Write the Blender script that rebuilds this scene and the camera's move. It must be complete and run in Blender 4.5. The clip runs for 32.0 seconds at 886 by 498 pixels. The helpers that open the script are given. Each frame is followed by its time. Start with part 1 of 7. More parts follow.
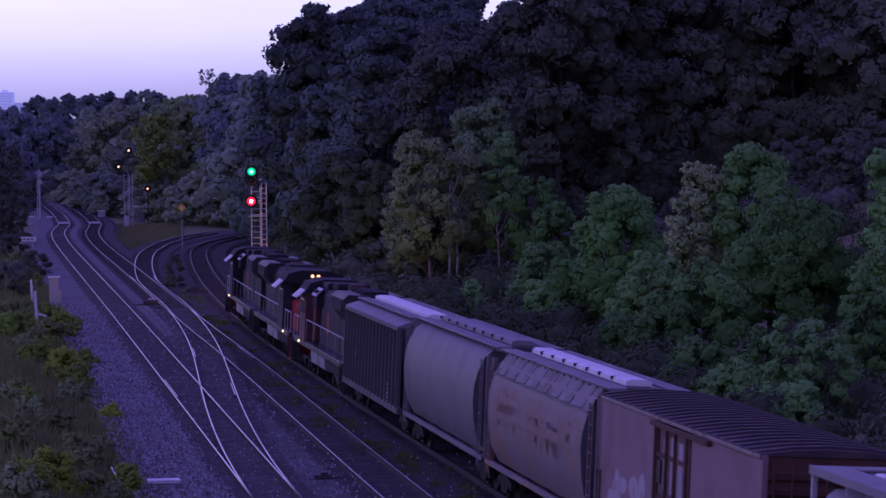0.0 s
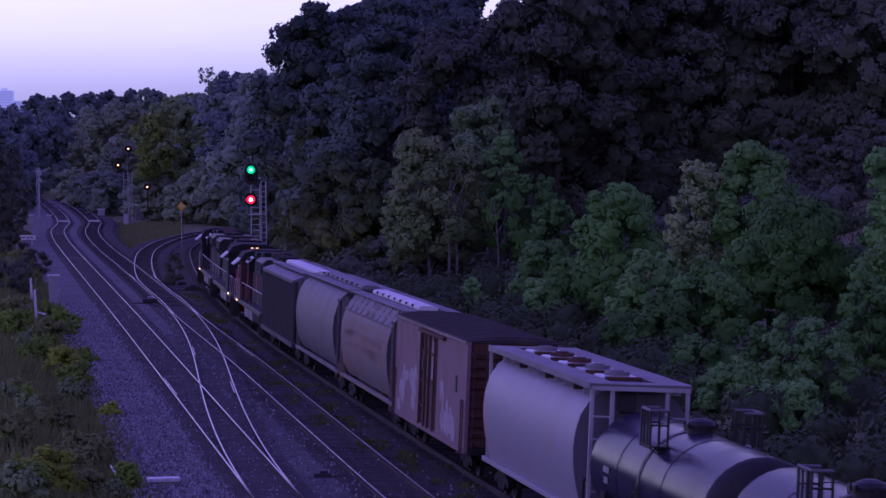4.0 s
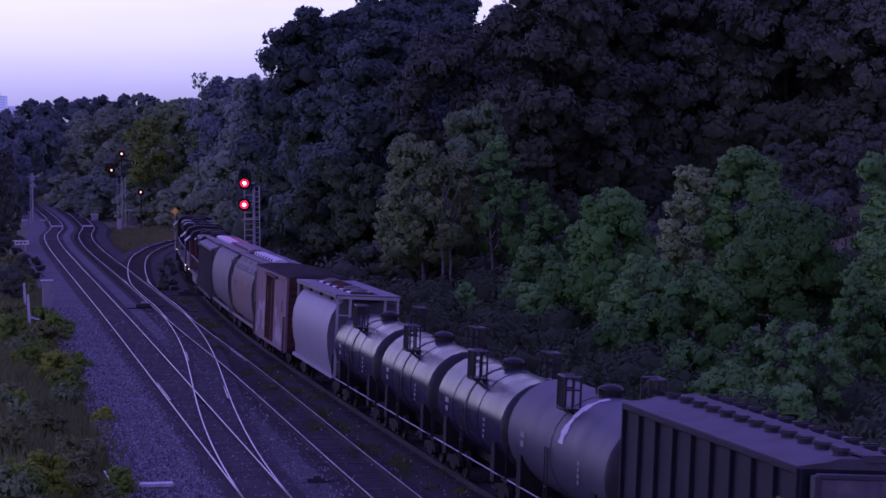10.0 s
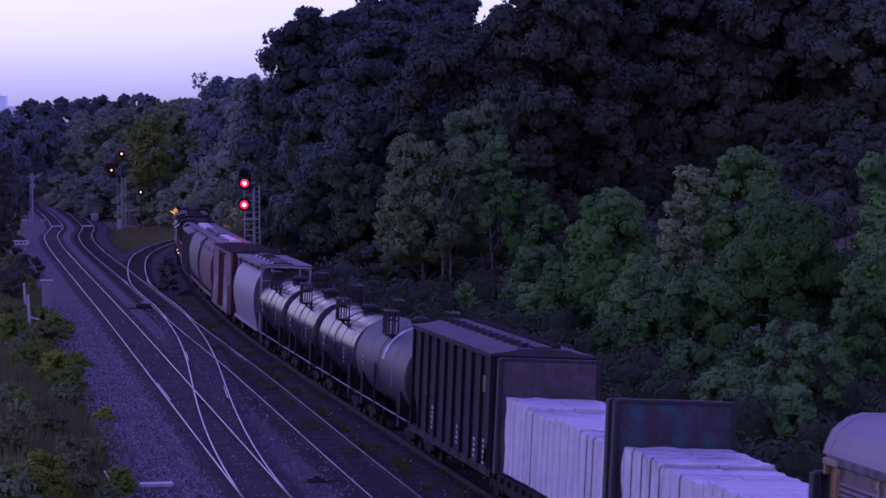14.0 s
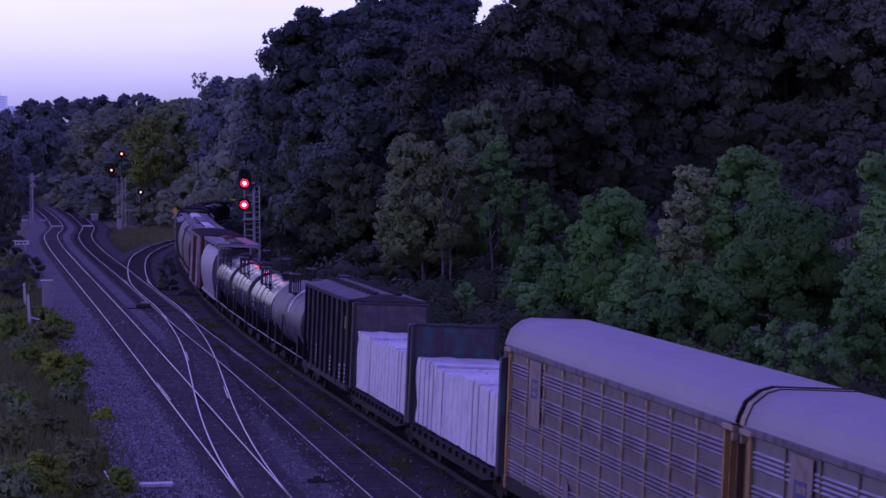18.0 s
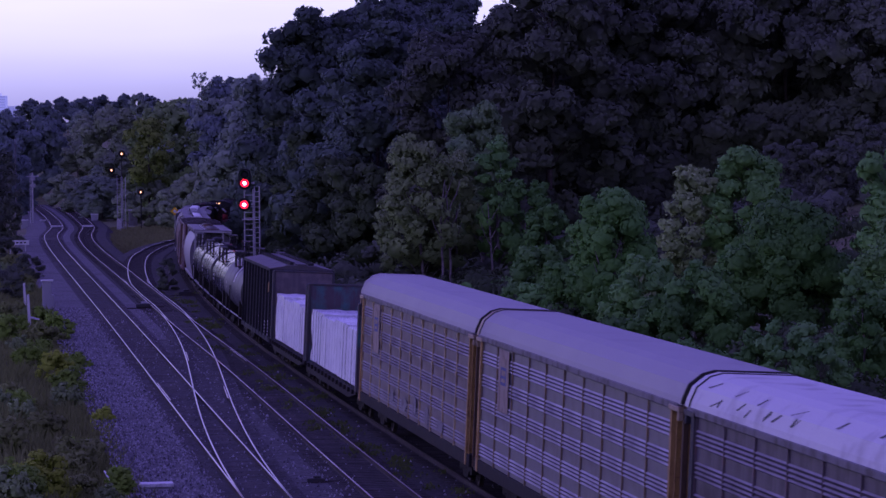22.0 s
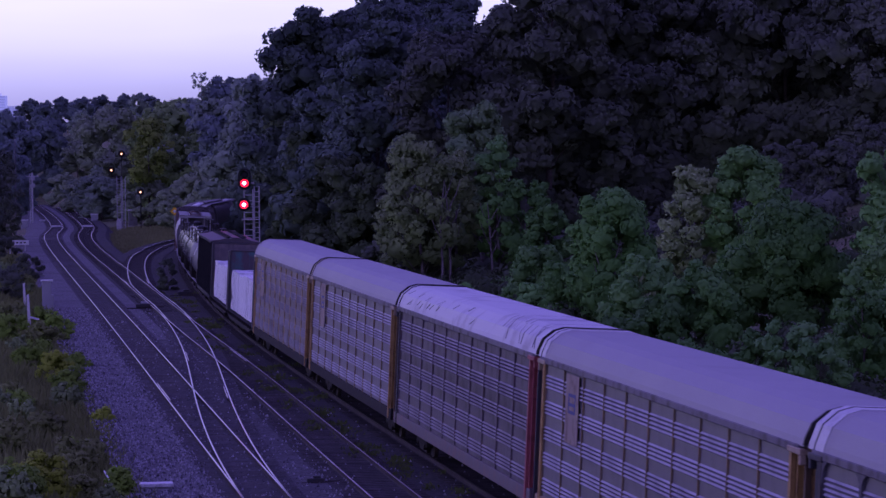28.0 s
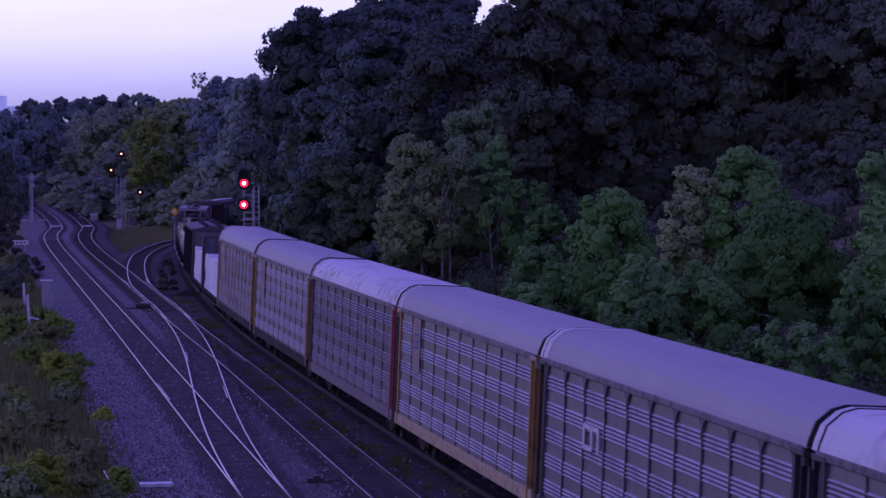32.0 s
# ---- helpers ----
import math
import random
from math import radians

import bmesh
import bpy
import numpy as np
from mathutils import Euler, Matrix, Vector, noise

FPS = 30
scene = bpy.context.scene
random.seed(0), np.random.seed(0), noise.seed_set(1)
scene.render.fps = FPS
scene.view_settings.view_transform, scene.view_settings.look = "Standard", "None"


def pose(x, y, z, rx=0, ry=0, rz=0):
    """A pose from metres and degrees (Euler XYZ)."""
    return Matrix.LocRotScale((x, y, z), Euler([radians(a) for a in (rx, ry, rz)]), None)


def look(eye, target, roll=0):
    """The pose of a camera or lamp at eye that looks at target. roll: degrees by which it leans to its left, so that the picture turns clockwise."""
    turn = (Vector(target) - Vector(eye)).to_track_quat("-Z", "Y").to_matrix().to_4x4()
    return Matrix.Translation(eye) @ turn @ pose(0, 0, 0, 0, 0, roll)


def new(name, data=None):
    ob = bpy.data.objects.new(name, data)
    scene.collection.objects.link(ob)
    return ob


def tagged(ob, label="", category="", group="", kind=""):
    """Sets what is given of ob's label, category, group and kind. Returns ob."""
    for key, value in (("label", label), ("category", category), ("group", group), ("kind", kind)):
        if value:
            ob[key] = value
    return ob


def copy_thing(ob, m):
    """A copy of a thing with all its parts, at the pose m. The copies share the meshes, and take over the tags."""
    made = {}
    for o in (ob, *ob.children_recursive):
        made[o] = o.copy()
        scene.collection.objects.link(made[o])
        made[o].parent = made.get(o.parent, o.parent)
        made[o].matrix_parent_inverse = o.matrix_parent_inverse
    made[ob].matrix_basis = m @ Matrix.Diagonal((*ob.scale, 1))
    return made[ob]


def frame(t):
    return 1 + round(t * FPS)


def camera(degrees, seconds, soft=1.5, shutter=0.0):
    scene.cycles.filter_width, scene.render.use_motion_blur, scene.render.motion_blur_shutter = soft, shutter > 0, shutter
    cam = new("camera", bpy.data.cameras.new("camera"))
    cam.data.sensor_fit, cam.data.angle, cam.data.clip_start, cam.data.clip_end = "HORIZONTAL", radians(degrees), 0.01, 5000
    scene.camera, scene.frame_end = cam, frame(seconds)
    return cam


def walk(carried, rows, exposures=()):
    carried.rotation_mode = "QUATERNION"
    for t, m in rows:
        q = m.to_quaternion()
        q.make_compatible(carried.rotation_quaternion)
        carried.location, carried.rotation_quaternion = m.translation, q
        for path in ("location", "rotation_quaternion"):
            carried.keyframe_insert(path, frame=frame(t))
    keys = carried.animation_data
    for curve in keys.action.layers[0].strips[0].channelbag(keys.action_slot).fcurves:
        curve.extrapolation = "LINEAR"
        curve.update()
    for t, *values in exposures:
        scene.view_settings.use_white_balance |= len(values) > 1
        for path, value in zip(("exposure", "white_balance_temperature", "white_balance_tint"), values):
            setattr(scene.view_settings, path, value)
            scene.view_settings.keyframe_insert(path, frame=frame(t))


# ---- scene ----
# ---------------------------------------------------------------- camera
FOV, PITCH, ROLL, EYE = 15.115, 1.945, -0.55, Vector((0.0, 0.0, 11.4))
FOCAL = 784 / math.tan(radians(FOV / 2))


def aim(yaw, dip):
    """The eye's pose with small turns, in milliradians, to the left and downwards."""
    a, b = yaw / 1000, radians(PITCH) + dip / 1000
    way = Vector((-math.sin(a) * math.cos(b), math.cos(a) * math.cos(b), -math.sin(b)))
    return look(EYE, EYE + way * 100, ROLL)


cam = camera(FOV, 32.0, soft=1.5, shutter=0.5)
walk(cam, [(t, aim(a, b)) for t, a, b in (
    (0, 2.1, 1.0), (0.5, 1.7, 0.75), (1, 1.87, 0.9), (1.5, 2.1, 0.75), (2, 2.1, 0.75), (2.5, 1.75, 0.8), (3, 2.1, 1.45),
    (3.5, 2.1, 1.5), (5.5, 1.05, 1.5), (6, 0.85, 0.85), (6.5, 0.5, 0.0), (7, 0.3, 0.05), (8, 0.2, 0.0), (9, 0, 0), (22, 0, 0), (32, -0.13, 0.0))],
    exposures=[(0, 0.0), (32, 0.0)])

# ---------------------------------------------------------------- dusk sky and light
SUN_ELEVATION, SUN_TURN = 4.0, -52.0
world = bpy.data.worlds.new("dusk")
scene.world = world
world.use_nodes = True
wt = world.node_tree
wt.nodes.clear()
w_out = wt.nodes.new("ShaderNodeOutputWorld")
w_bg = wt.nodes.new("ShaderNodeBackground")
w_sky = wt.nodes.new("ShaderNodeTexSky")
w_sky.sky_type = "NISHITA"
w_sky.sun_disc = False
w_sky.sun_elevation, w_sky.sun_rotation = radians(SUN_ELEVATION), radians(SUN_TURN)
w_sky.air_density, w_sky.dust_density, w_sky.ozone_density = 1.0, 0.6, 4.0
w_geo = wt.nodes.new("ShaderNodeTexCoord")
w_sep = wt.nodes.new("ShaderNodeSeparateXYZ")
wt.links.new(w_geo.outputs["Generated"], w_sep.inputs[0])
# lavender veil of thin cloud: palest low over the horizon, deeper blue overhead
w_ramp = wt.nodes.new("ShaderNodeValToRGB")
w_ramp.color_ramp.elements[0].position, w_ramp.color_ramp.elements[0].color = 0.0, (0.20, 0.19, 0.62, 1)
w_ramp.color_ramp.elements[1].position, w_ramp.color_ramp.elements[1].color = 1.0, (0.24, 0.166, 0.98, 1)
for p_, c_ in ((0.03, (0.75, 0.70, 1.3, 1)), (0.05, (1.0, 0.92, 1.5, 1)), (0.10, (0.80, 0.685, 1.5, 1)), (0.30, (0.31, 0.225, 1.10, 1))):
    e_ = w_ramp.color_ramp.elements.new(p_)
    e_.color = c_
w_mix = wt.nodes.new("ShaderNodeMix")
w_mix.data_type = "RGBA"
w_mix.inputs[0].default_value = 0.97
wt.links.new(w_sep.outputs[2], w_ramp.inputs[0])
wt.links.new(w_sky.outputs[0], w_mix.inputs[6])
wt.links.new(w_ramp.outputs[0], w_mix.inputs[7])
# faint streaks of cloud all over the sky
w_map = wt.nodes.new("ShaderNodeMapping")
w_map.inputs["Scale"].default_value = (9, 9, 55)
w_cloud = wt.nodes.new("ShaderNodeTexNoise")
w_cloud.inputs["Scale"].default_value, w_cloud.inputs["Detail"].default_value = 1.0, 3.0
w_amt = wt.nodes.new("ShaderNodeMapRange")
w_amt.inputs["From Min"].default_value, w_amt.inputs["From Max"].default_value = 0.3, 0.7
w_amt.inputs["To Min"].default_value, w_amt.inputs["To Max"].default_value = 0.955, 1.045
w_scale = wt.nodes.new("ShaderNodeVectorMath")
w_scale.operation = "SCALE"
wt.links.new(w_geo.outputs["Generated"], w_map.inputs[0])
wt.links.new(w_map.outputs[0], w_cloud.inputs["Vector"])
wt.links.new(w_cloud.outputs["Fac"], w_amt.inputs["Value"])
wt.links.new(w_mix.outputs[2], w_scale.inputs[0])
wt.links.new(w_amt.outputs[0], w_scale.inputs["Scale"])
# the glow of the set sun lies ahead and to the left; the sky opposite is duller
w_dot = wt.nodes.new("ShaderNodeVectorMath")
w_dot.operation = "DOT_PRODUCT"
w_dot.inputs[1].default_value = (math.sin(radians(SUN_TURN)), math.cos(radians(SUN_TURN)), 0)
w_glow = wt.nodes.new("ShaderNodeMapRange")
w_glow.inputs["From Min"].default_value, w_glow.inputs["From Max"].default_value = -1.0, 0.61
w_glow.inputs["To Min"].default_value, w_glow.inputs["To Max"].default_value = 0.42, 1.0
w_glow.clamp = False
w_tone = wt.nodes.new("ShaderNodeVectorMath")
w_tone.operation = "SCALE"
wt.links.new(w_geo.outputs["Generated"], w_dot.inputs[0])
wt.links.new(w_dot.outputs["Value"], w_glow.inputs["Value"])
wt.links.new(w_scale.outputs[0], w_tone.inputs[0])
wt.links.new(w_glow.outputs[0], w_tone.inputs["Scale"])
wt.links.new(w_tone.outputs[0], w_bg.inputs[0])
w_bg.inputs[1].default_value = 1.0
wt.links.new(w_bg.outputs[0], w_out.inputs[0])

sun_data = bpy.data.lights.new("sun", "SUN")
sun_data.energy, sun_data.angle, sun_data.color = 0.08, radians(25), (0.75, 0.66, 1.0)
sun = new("sun", sun_data)
sun.matrix_world = look((-60, 20, 80), (0, 120, 0))


# ---------------------------------------------------------------- materials
def surface(name, base, rough=0.7, metal=0.0, second=None, amount=0.4, size=1.5, grain=0.15, grain_size=30.0, bump=0.15,
            streak=0.0, coords="Object", tone=0.0, spec=0.28):
    """A painted, rusted or mineral surface: base colour, blotches of a second colour, fine grain, relief, and downward
    runs of the second colour, as dirt and as crease shade on the lumber wrap.
    """
    m = bpy.data.materials.new(name)
    m.use_nodes = True
    nt = m.node_tree
    b = nt.nodes["Principled BSDF"]
    b.inputs["Roughness"].default_value, b.inputs["Metallic"].default_value = rough, metal
    b.inputs["Specular IOR Level"].default_value = spec
    tc = nt.nodes.new("ShaderNodeTexCoord")
    src = tc.outputs[coords]

    def tex(scale, detail, squash=None):
        n = nt.nodes.new("ShaderNodeTexNoise")
        n.inputs["Scale"].default_value, n.inputs["Detail"].default_value = scale, detail
        if squash:
            mp = nt.nodes.new("ShaderNodeMapping")
            mp.inputs["Scale"].default_value = squash
            nt.links.new(src, mp.inputs[0])
            nt.links.new(mp.outputs[0], n.inputs["Vector"])
        else:
            nt.links.new(src, n.inputs["Vector"])
        return n

    def ramp(out, lo, hi):
        r = nt.nodes.new("ShaderNodeMapRange")
        r.inputs["From Min"].default_value, r.inputs["From Max"].default_value = lo, hi
        nt.links.new(out, r.inputs["Value"])
        return r.outputs[0]

    def mix(kind, fac, a, c):
        n = nt.nodes.new("ShaderNodeMix")
        n.data_type, n.blend_type = "RGBA", kind
        for i, v in ((0, fac), (6, a), (7, c)):
            if hasattr(v, "is_output"):
                nt.links.new(v, n.inputs[i])
            elif i == 0:
                n.inputs[i].default_value = v
            else:
                n.inputs[i].default_value = (*v, 1)
        return n.outputs[2]

    col = None
    second = second or tuple(c * 0.6 for c in base)
    big = tex(size, 5)
    fac = ramp(big.outputs["Fac"], 0.62 - amount * 0.3, 0.72 - amount * 0.1)
    scl = nt.nodes.new("ShaderNodeMath")
    scl.operation = "MULTIPLY"
    scl.inputs[1].default_value = min(1.0, amount * 2)
    nt.links.new(fac, scl.inputs[0])
    col = mix("MIX", scl.outputs[0], base, second)
    if streak:
        st = tex(2.2, 4, (3.0, 3.0, 0.12))
        f2 = ramp(st.outputs["Fac"], 0.45, 0.75)
        s2 = nt.nodes.new("ShaderNodeMath")
        s2.operation = "MULTIPLY"
        s2.inputs[1].default_value = streak
        nt.links.new(f2, s2.inputs[0])
        col = mix("MIX", s2.outputs[0], col, second)
    fine = tex(grain_size, 6)
    g = nt.nodes.new("ShaderNodeMapRange")
    g.inputs["From Min"].default_value, g.inputs["From Max"].default_value = 0.3, 0.7
    g.inputs["To Min"].default_value, g.inputs["To Max"].default_value = 1 - grain, 1 + grain
    nt.links.new(fine.outputs["Fac"], g.inputs["Value"])
    vec = nt.nodes.new("ShaderNodeVectorMath")
    vec.operation = "SCALE"
    nt.links.new(col, vec.inputs[0])
    nt.links.new(g.outputs[0], vec.inputs["Scale"])
    last = vec.outputs[0]
    if tone:
        oi = nt.nodes.new("ShaderNodeObjectInfo")
        r = nt.nodes.new("ShaderNodeMapRange")
        r.inputs["To Min"].default_value, r.inputs["To Max"].default_value = 1 - tone, 1 + tone
        nt.links.new(oi.outputs["Random"], r.inputs["Value"])
        v2 = nt.nodes.new("ShaderNodeVectorMath")
        v2.operation = "SCALE"
        nt.links.new(last, v2.inputs[0])
        nt.links.new(r.outputs[0], v2.inputs["Scale"])
        last = v2.outputs[0]
    nt.links.new(last, b.inputs["Base Color"])
    rr = nt.nodes.new("ShaderNodeMapRange")
    rr.inputs["To Min"].default_value, rr.inputs["To Max"].default_value = max(0.05, rough - 0.12), min(1, rough + 0.12)
    nt.links.new(big.outputs["Fac"], rr.inputs["Value"])
    nt.links.new(rr.outputs[0], b.inputs["Roughness"])
    if bump:
        bp = nt.nodes.new("ShaderNodeBump")
        bp.inputs["Strength"].default_value, bp.inputs["Distance"].default_value = bump, 0.02
        nt.links.new(fine.outputs["Fac"], bp.inputs["Height"])
        nt.links.new(bp.outputs[0], b.inputs["Normal"])
    return m


def foliage(name, dark, light, autumn=None, share=0.0):
    """Leaves: tone by leaf and by tree, a little light let through."""
    m = bpy.data.materials.new(name)
    m.use_nodes = True
    nt = m.node_tree
    b = nt.nodes["Principled BSDF"]
    b.inputs["Roughness"].default_value, b.inputs["Specular IOR Level"].default_value = 0.75, 0.2
    geo = nt.nodes.new("ShaderNodeNewGeometry")
    oi = nt.nodes.new("ShaderNodeObjectInfo")
    tc = nt.nodes.new("ShaderNodeTexCoord")
    nz = nt.nodes.new("ShaderNodeTexNoise")
    nz.inputs["Scale"].default_value = 0.45
    nt.links.new(tc.outputs["Object"], nz.inputs["Vector"])
    add = nt.nodes.new("ShaderNodeMath")
    add.operation = "MULTIPLY_ADD"
    add.inputs[1].default_value = 0.09
    nt.links.new(geo.outputs["Random Per Island"], add.inputs[0])
    hal = nt.nodes.new("ShaderNodeMath")
    hal.operation = "MULTIPLY"
    hal.inputs[1].default_value = 1.0
    nt.links.new(nz.outputs["Fac"], hal.inputs[0])
    nt.links.new(hal.outputs[0], add.inputs[2])
    cr = nt.nodes.new("ShaderNodeValToRGB")
    cr.color_ramp.elements[0].color, cr.color_ramp.elements[1].color = (*dark, 1), (*light, 1)
    cr.color_ramp.elements[0].position, cr.color_ramp.elements[1].position = 0.15, 0.85
    if autumn:
        e = cr.color_ramp.elements.new(1.0 - share * 0.5)
        cr.color_ramp.elements[1].position = min(0.85, 1.0 - share)
        e.color = (*autumn, 1)
    nt.links.new(add.outputs[0], cr.inputs[0])
    r = nt.nodes.new("ShaderNodeMapRange")
    r.inputs["To Min"].default_value, r.inputs["To Max"].default_value = 0.8, 1.2
    nt.links.new(oi.outputs["Random"], r.inputs["Value"])
    v2 = nt.nodes.new("ShaderNodeVectorMath")
    v2.operation = "SCALE"
    nt.links.new(cr.outputs[0], v2.inputs[0])
    nt.links.new(r.outputs[0], v2.inputs["Scale"])
    nt.links.new(v2.outputs[0], b.inputs["Base Color"])
    tr = nt.nodes.new("ShaderNodeBsdfTranslucent")
    nt.links.new(v2.outputs[0], tr.inputs["Color"])
    mx = nt.nodes.new("ShaderNodeMixShader")
    mx.inputs[0].default_value = 0.28
    nt.links.new(b.outputs[0], mx.inputs[1])
    nt.links.new(tr.outputs[0], mx.inputs[2])
    nt.links.new(mx.outputs[0], nt.nodes["Material Output"].inputs["Surface"])
    return m


def lit(name, colour, power):
    m = bpy.data.materials.new(name)
    m.use_nodes = True
    b = m.node_tree.nodes["Principled BSDF"]
    b.inputs["Base Color"].default_value = (*[min(1, c) for c in colour], 1)
    b.inputs["Emission Color"].default_value = (*colour, 1)
    b.inputs["Emission Strength"].default_value = power
    return m


M = {}
M["grass"] = surface("dry_grass", (0.13, 0.155, 0.06), 0.95, second=(0.17, 0.15, 0.08), amount=0.6, size=0.12, grain=0.45, grain_size=2.5, bump=0.6)
M["ballast"] = surface("ballast_stone", (0.122, 0.12, 0.121), 0.9, second=(0.085, 0.08, 0.08), amount=0.45, size=0.25, grain=0.6, grain_size=6.0, bump=0.6)
M["ballast_dark"] = surface("old_ballast", (0.027, 0.025, 0.026), 0.92, second=(0.03, 0.03, 0.022), amount=0.5, size=0.22, grain=1.0, grain_size=4.5, bump=1.0)
M["ballast_worn"] = surface("worn_ballast", (0.078, 0.077, 0.078), 0.9, second=(0.045, 0.043, 0.043), amount=0.5, size=0.3, grain=0.7, grain_size=5.0, bump=0.7)
M["ballast_fouled"] = surface("fouled_ballast", (0.05, 0.047, 0.05), 0.9, second=(0.034, 0.031, 0.032), amount=0.5, size=0.5, grain=0.8, grain_size=5.0, bump=0.8)
# darkest of the ballast colours, for the freight track's bed
M["ballast_darkest"] = surface("darkest_ballast", (0.019, 0.017, 0.017), 0.93, second=(0.022, 0.022, 0.017), amount=0.5, size=0.3, grain=0.9, grain_size=4.5, bump=0.9)
M["stone"] = surface("loose_stone", (0.16, 0.16, 0.168), 0.85, second=(0.2, 0.19, 0.19), amount=0.4, size=3, tone=0.0)
s_nodes = M["stone"].node_tree
s_base = s_nodes.nodes["Principled BSDF"].inputs["Base Color"]
s_from = s_base.links[0].from_socket
s_geo, s_map, s_mul = s_nodes.nodes.new("ShaderNodeNewGeometry"), s_nodes.nodes.new("ShaderNodeMapRange"), s_nodes.nodes.new("ShaderNodeVectorMath")
s_mul.operation = "SCALE"
s_map.inputs["To Min"].default_value, s_map.inputs["To Max"].default_value = 0.3, 2.5
s_nodes.links.new(s_geo.outputs["Random Per Island"], s_map.inputs["Value"])
s_nodes.links.new(s_from, s_mul.inputs[0])
s_nodes.links.new(s_map.outputs[0], s_mul.inputs["Scale"])
s_nodes.links.new(s_mul.outputs[0], s_base)
M["rail"] = surface("rail_steel", (0.05, 0.04, 0.036), 0.85, 0.0, second=(0.035, 0.028, 0.025), amount=0.4, size=2)
M["railhead"] = surface("polished_railhead", (0.47, 0.45, 0.46), 0.33, 1.0, second=(0.6, 0.56, 0.54), amount=0.3, size=2, grain=0.05, bump=0)
M["raildull"] = surface("dull_railhead", (0.44, 0.40, 0.385), 0.38, 0.9, second=(0.25, 0.18, 0.14), amount=0.5, size=1, grain=0.1, bump=0)
M["railrust"] = surface("browned_railhead", (0.16, 0.13, 0.12), 0.5, 0.6, second=(0.09, 0.06, 0.05), amount=0.5, size=1, grain=0.15, bump=0)
M["tie"] = surface("creosoted_tie", (0.04, 0.035, 0.032), 0.9, second=(0.09, 0.08, 0.075), amount=0.4, size=2, grain=0.3, grain_size=20, tone=0.35)
M["bark"] = surface("bark", (0.12, 0.10, 0.085), 0.95, second=(0.06, 0.05, 0.045), amount=0.5, size=3, grain=0.3, grain_size=12, bump=0.6)
M["bark_grey"] = surface("pale_bark", (0.22, 0.195, 0.19), 0.95, second=(0.1, 0.09, 0.085), amount=0.5, size=3, grain=0.3, grain_size=12, bump=0.6)
# blue in the next two leaf colours stands in for haze over the wood
M["leaf_dark"] = foliage("forest_leaves", (0.074, 0.096, 0.064), (0.185, 0.218, 0.14))
M["leaf_hazed"] = foliage("haze_tinted_leaves", (0.072, 0.108, 0.082), (0.17, 0.23, 0.17))
M["leaf_fresh"] = foliage("fresh_green_leaves", (0.125, 0.31, 0.08), (0.265, 0.5, 0.145))
M["leaf_bank"] = foliage("bank_shrub_leaves", (0.15, 0.26, 0.04), (0.32, 0.48, 0.075))
M["grass_blade"] = foliage("pale_grass_blades", (0.15, 0.17, 0.065), (0.29, 0.3, 0.135))
M["leaf_mid"] = foliage("maple_leaves", (0.098, 0.235, 0.062), (0.22, 0.43, 0.115))
M["leaf_green"] = foliage("green_leaves", (0.073, 0.185, 0.044), (0.16, 0.34, 0.082))
M["leaf_pale"] = foliage("pale_ash_leaves", (0.18, 0.26, 0.1), (0.35, 0.46, 0.175), (0.26, 0.24, 0.095), 0.05)
M["leaf_slope"] = foliage("slope_leaves", (0.155, 0.27, 0.12), (0.33, 0.485, 0.205))
M["leaf_yellow"] = foliage("yellowing_leaves", (0.21, 0.29, 0.035), (0.45, 0.56, 0.075))
# far leaf colours are lightened, most also blued, in place of distance haze
M["leaf_far_hazed"] = foliage("far_leaves_hazed", (0.175, 0.235, 0.17), (0.36, 0.45, 0.31))
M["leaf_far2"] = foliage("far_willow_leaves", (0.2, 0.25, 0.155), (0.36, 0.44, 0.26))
M["leaf_navy"] = foliage("far_dark_leaves_hazed", (0.115, 0.16, 0.145), (0.245, 0.31, 0.275))
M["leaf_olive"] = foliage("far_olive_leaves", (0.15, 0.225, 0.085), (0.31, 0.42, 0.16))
M["leaf_brush"] = foliage("brush_leaves", (0.05, 0.078, 0.036), (0.128, 0.176, 0.075))
M["weed_olive"] = foliage("olive_weeds", (0.06, 0.085, 0.025), (0.14, 0.175, 0.05))
M["leaf_lime"] = foliage("lime_leaves", (0.15, 0.215, 0.045), (0.29, 0.375, 0.08))
M["leaf_dry"] = foliage("dry_leaves", (0.17, 0.225, 0.065), (0.33, 0.39, 0.125))
M["weed"] = foliage("dry_weeds", (0.15, 0.185, 0.058), (0.28, 0.32, 0.11))
M["black"] = surface("black_paint", (0.022, 0.022, 0.024), 0.5, second=(0.06, 0.05, 0.045), amount=0.35, size=1.2, streak=0.3)
M["underframe"] = surface("grimy_steel", (0.016, 0.014, 0.014), 0.85, second=(0.035, 0.027, 0.022), amount=0.4, size=2, grain=0.25)
M["galv"] = surface("galvanised_steel", (0.46, 0.46, 0.48), 0.55, 0.2, second=(0.3, 0.28, 0.27), amount=0.3, size=4)
# ---------------------------------------------------------------- building helpers
def link(name, mesh, material, parent=None, label=""):
    if material is not None and not mesh.materials:
        for m in (material if isinstance(material, (list, tuple)) else (material,)):
            mesh.materials.append(m)
    ob = new(name, mesh)
    ob.parent = parent
    if label:
        ob["label"] = label
    return ob


def part(name, bm, material, parent=None, label="", smooth=False):
    """Link a bmesh as one mesh object under a thing or a part."""
    me = bpy.data.meshes.new(name)
    bm.to_mesh(me)
    bm.free()
    if smooth:
        me.shade_smooth()
        me.set_sharp_from_angle(angle=radians(35))
    return link(name, me, material, parent, label)


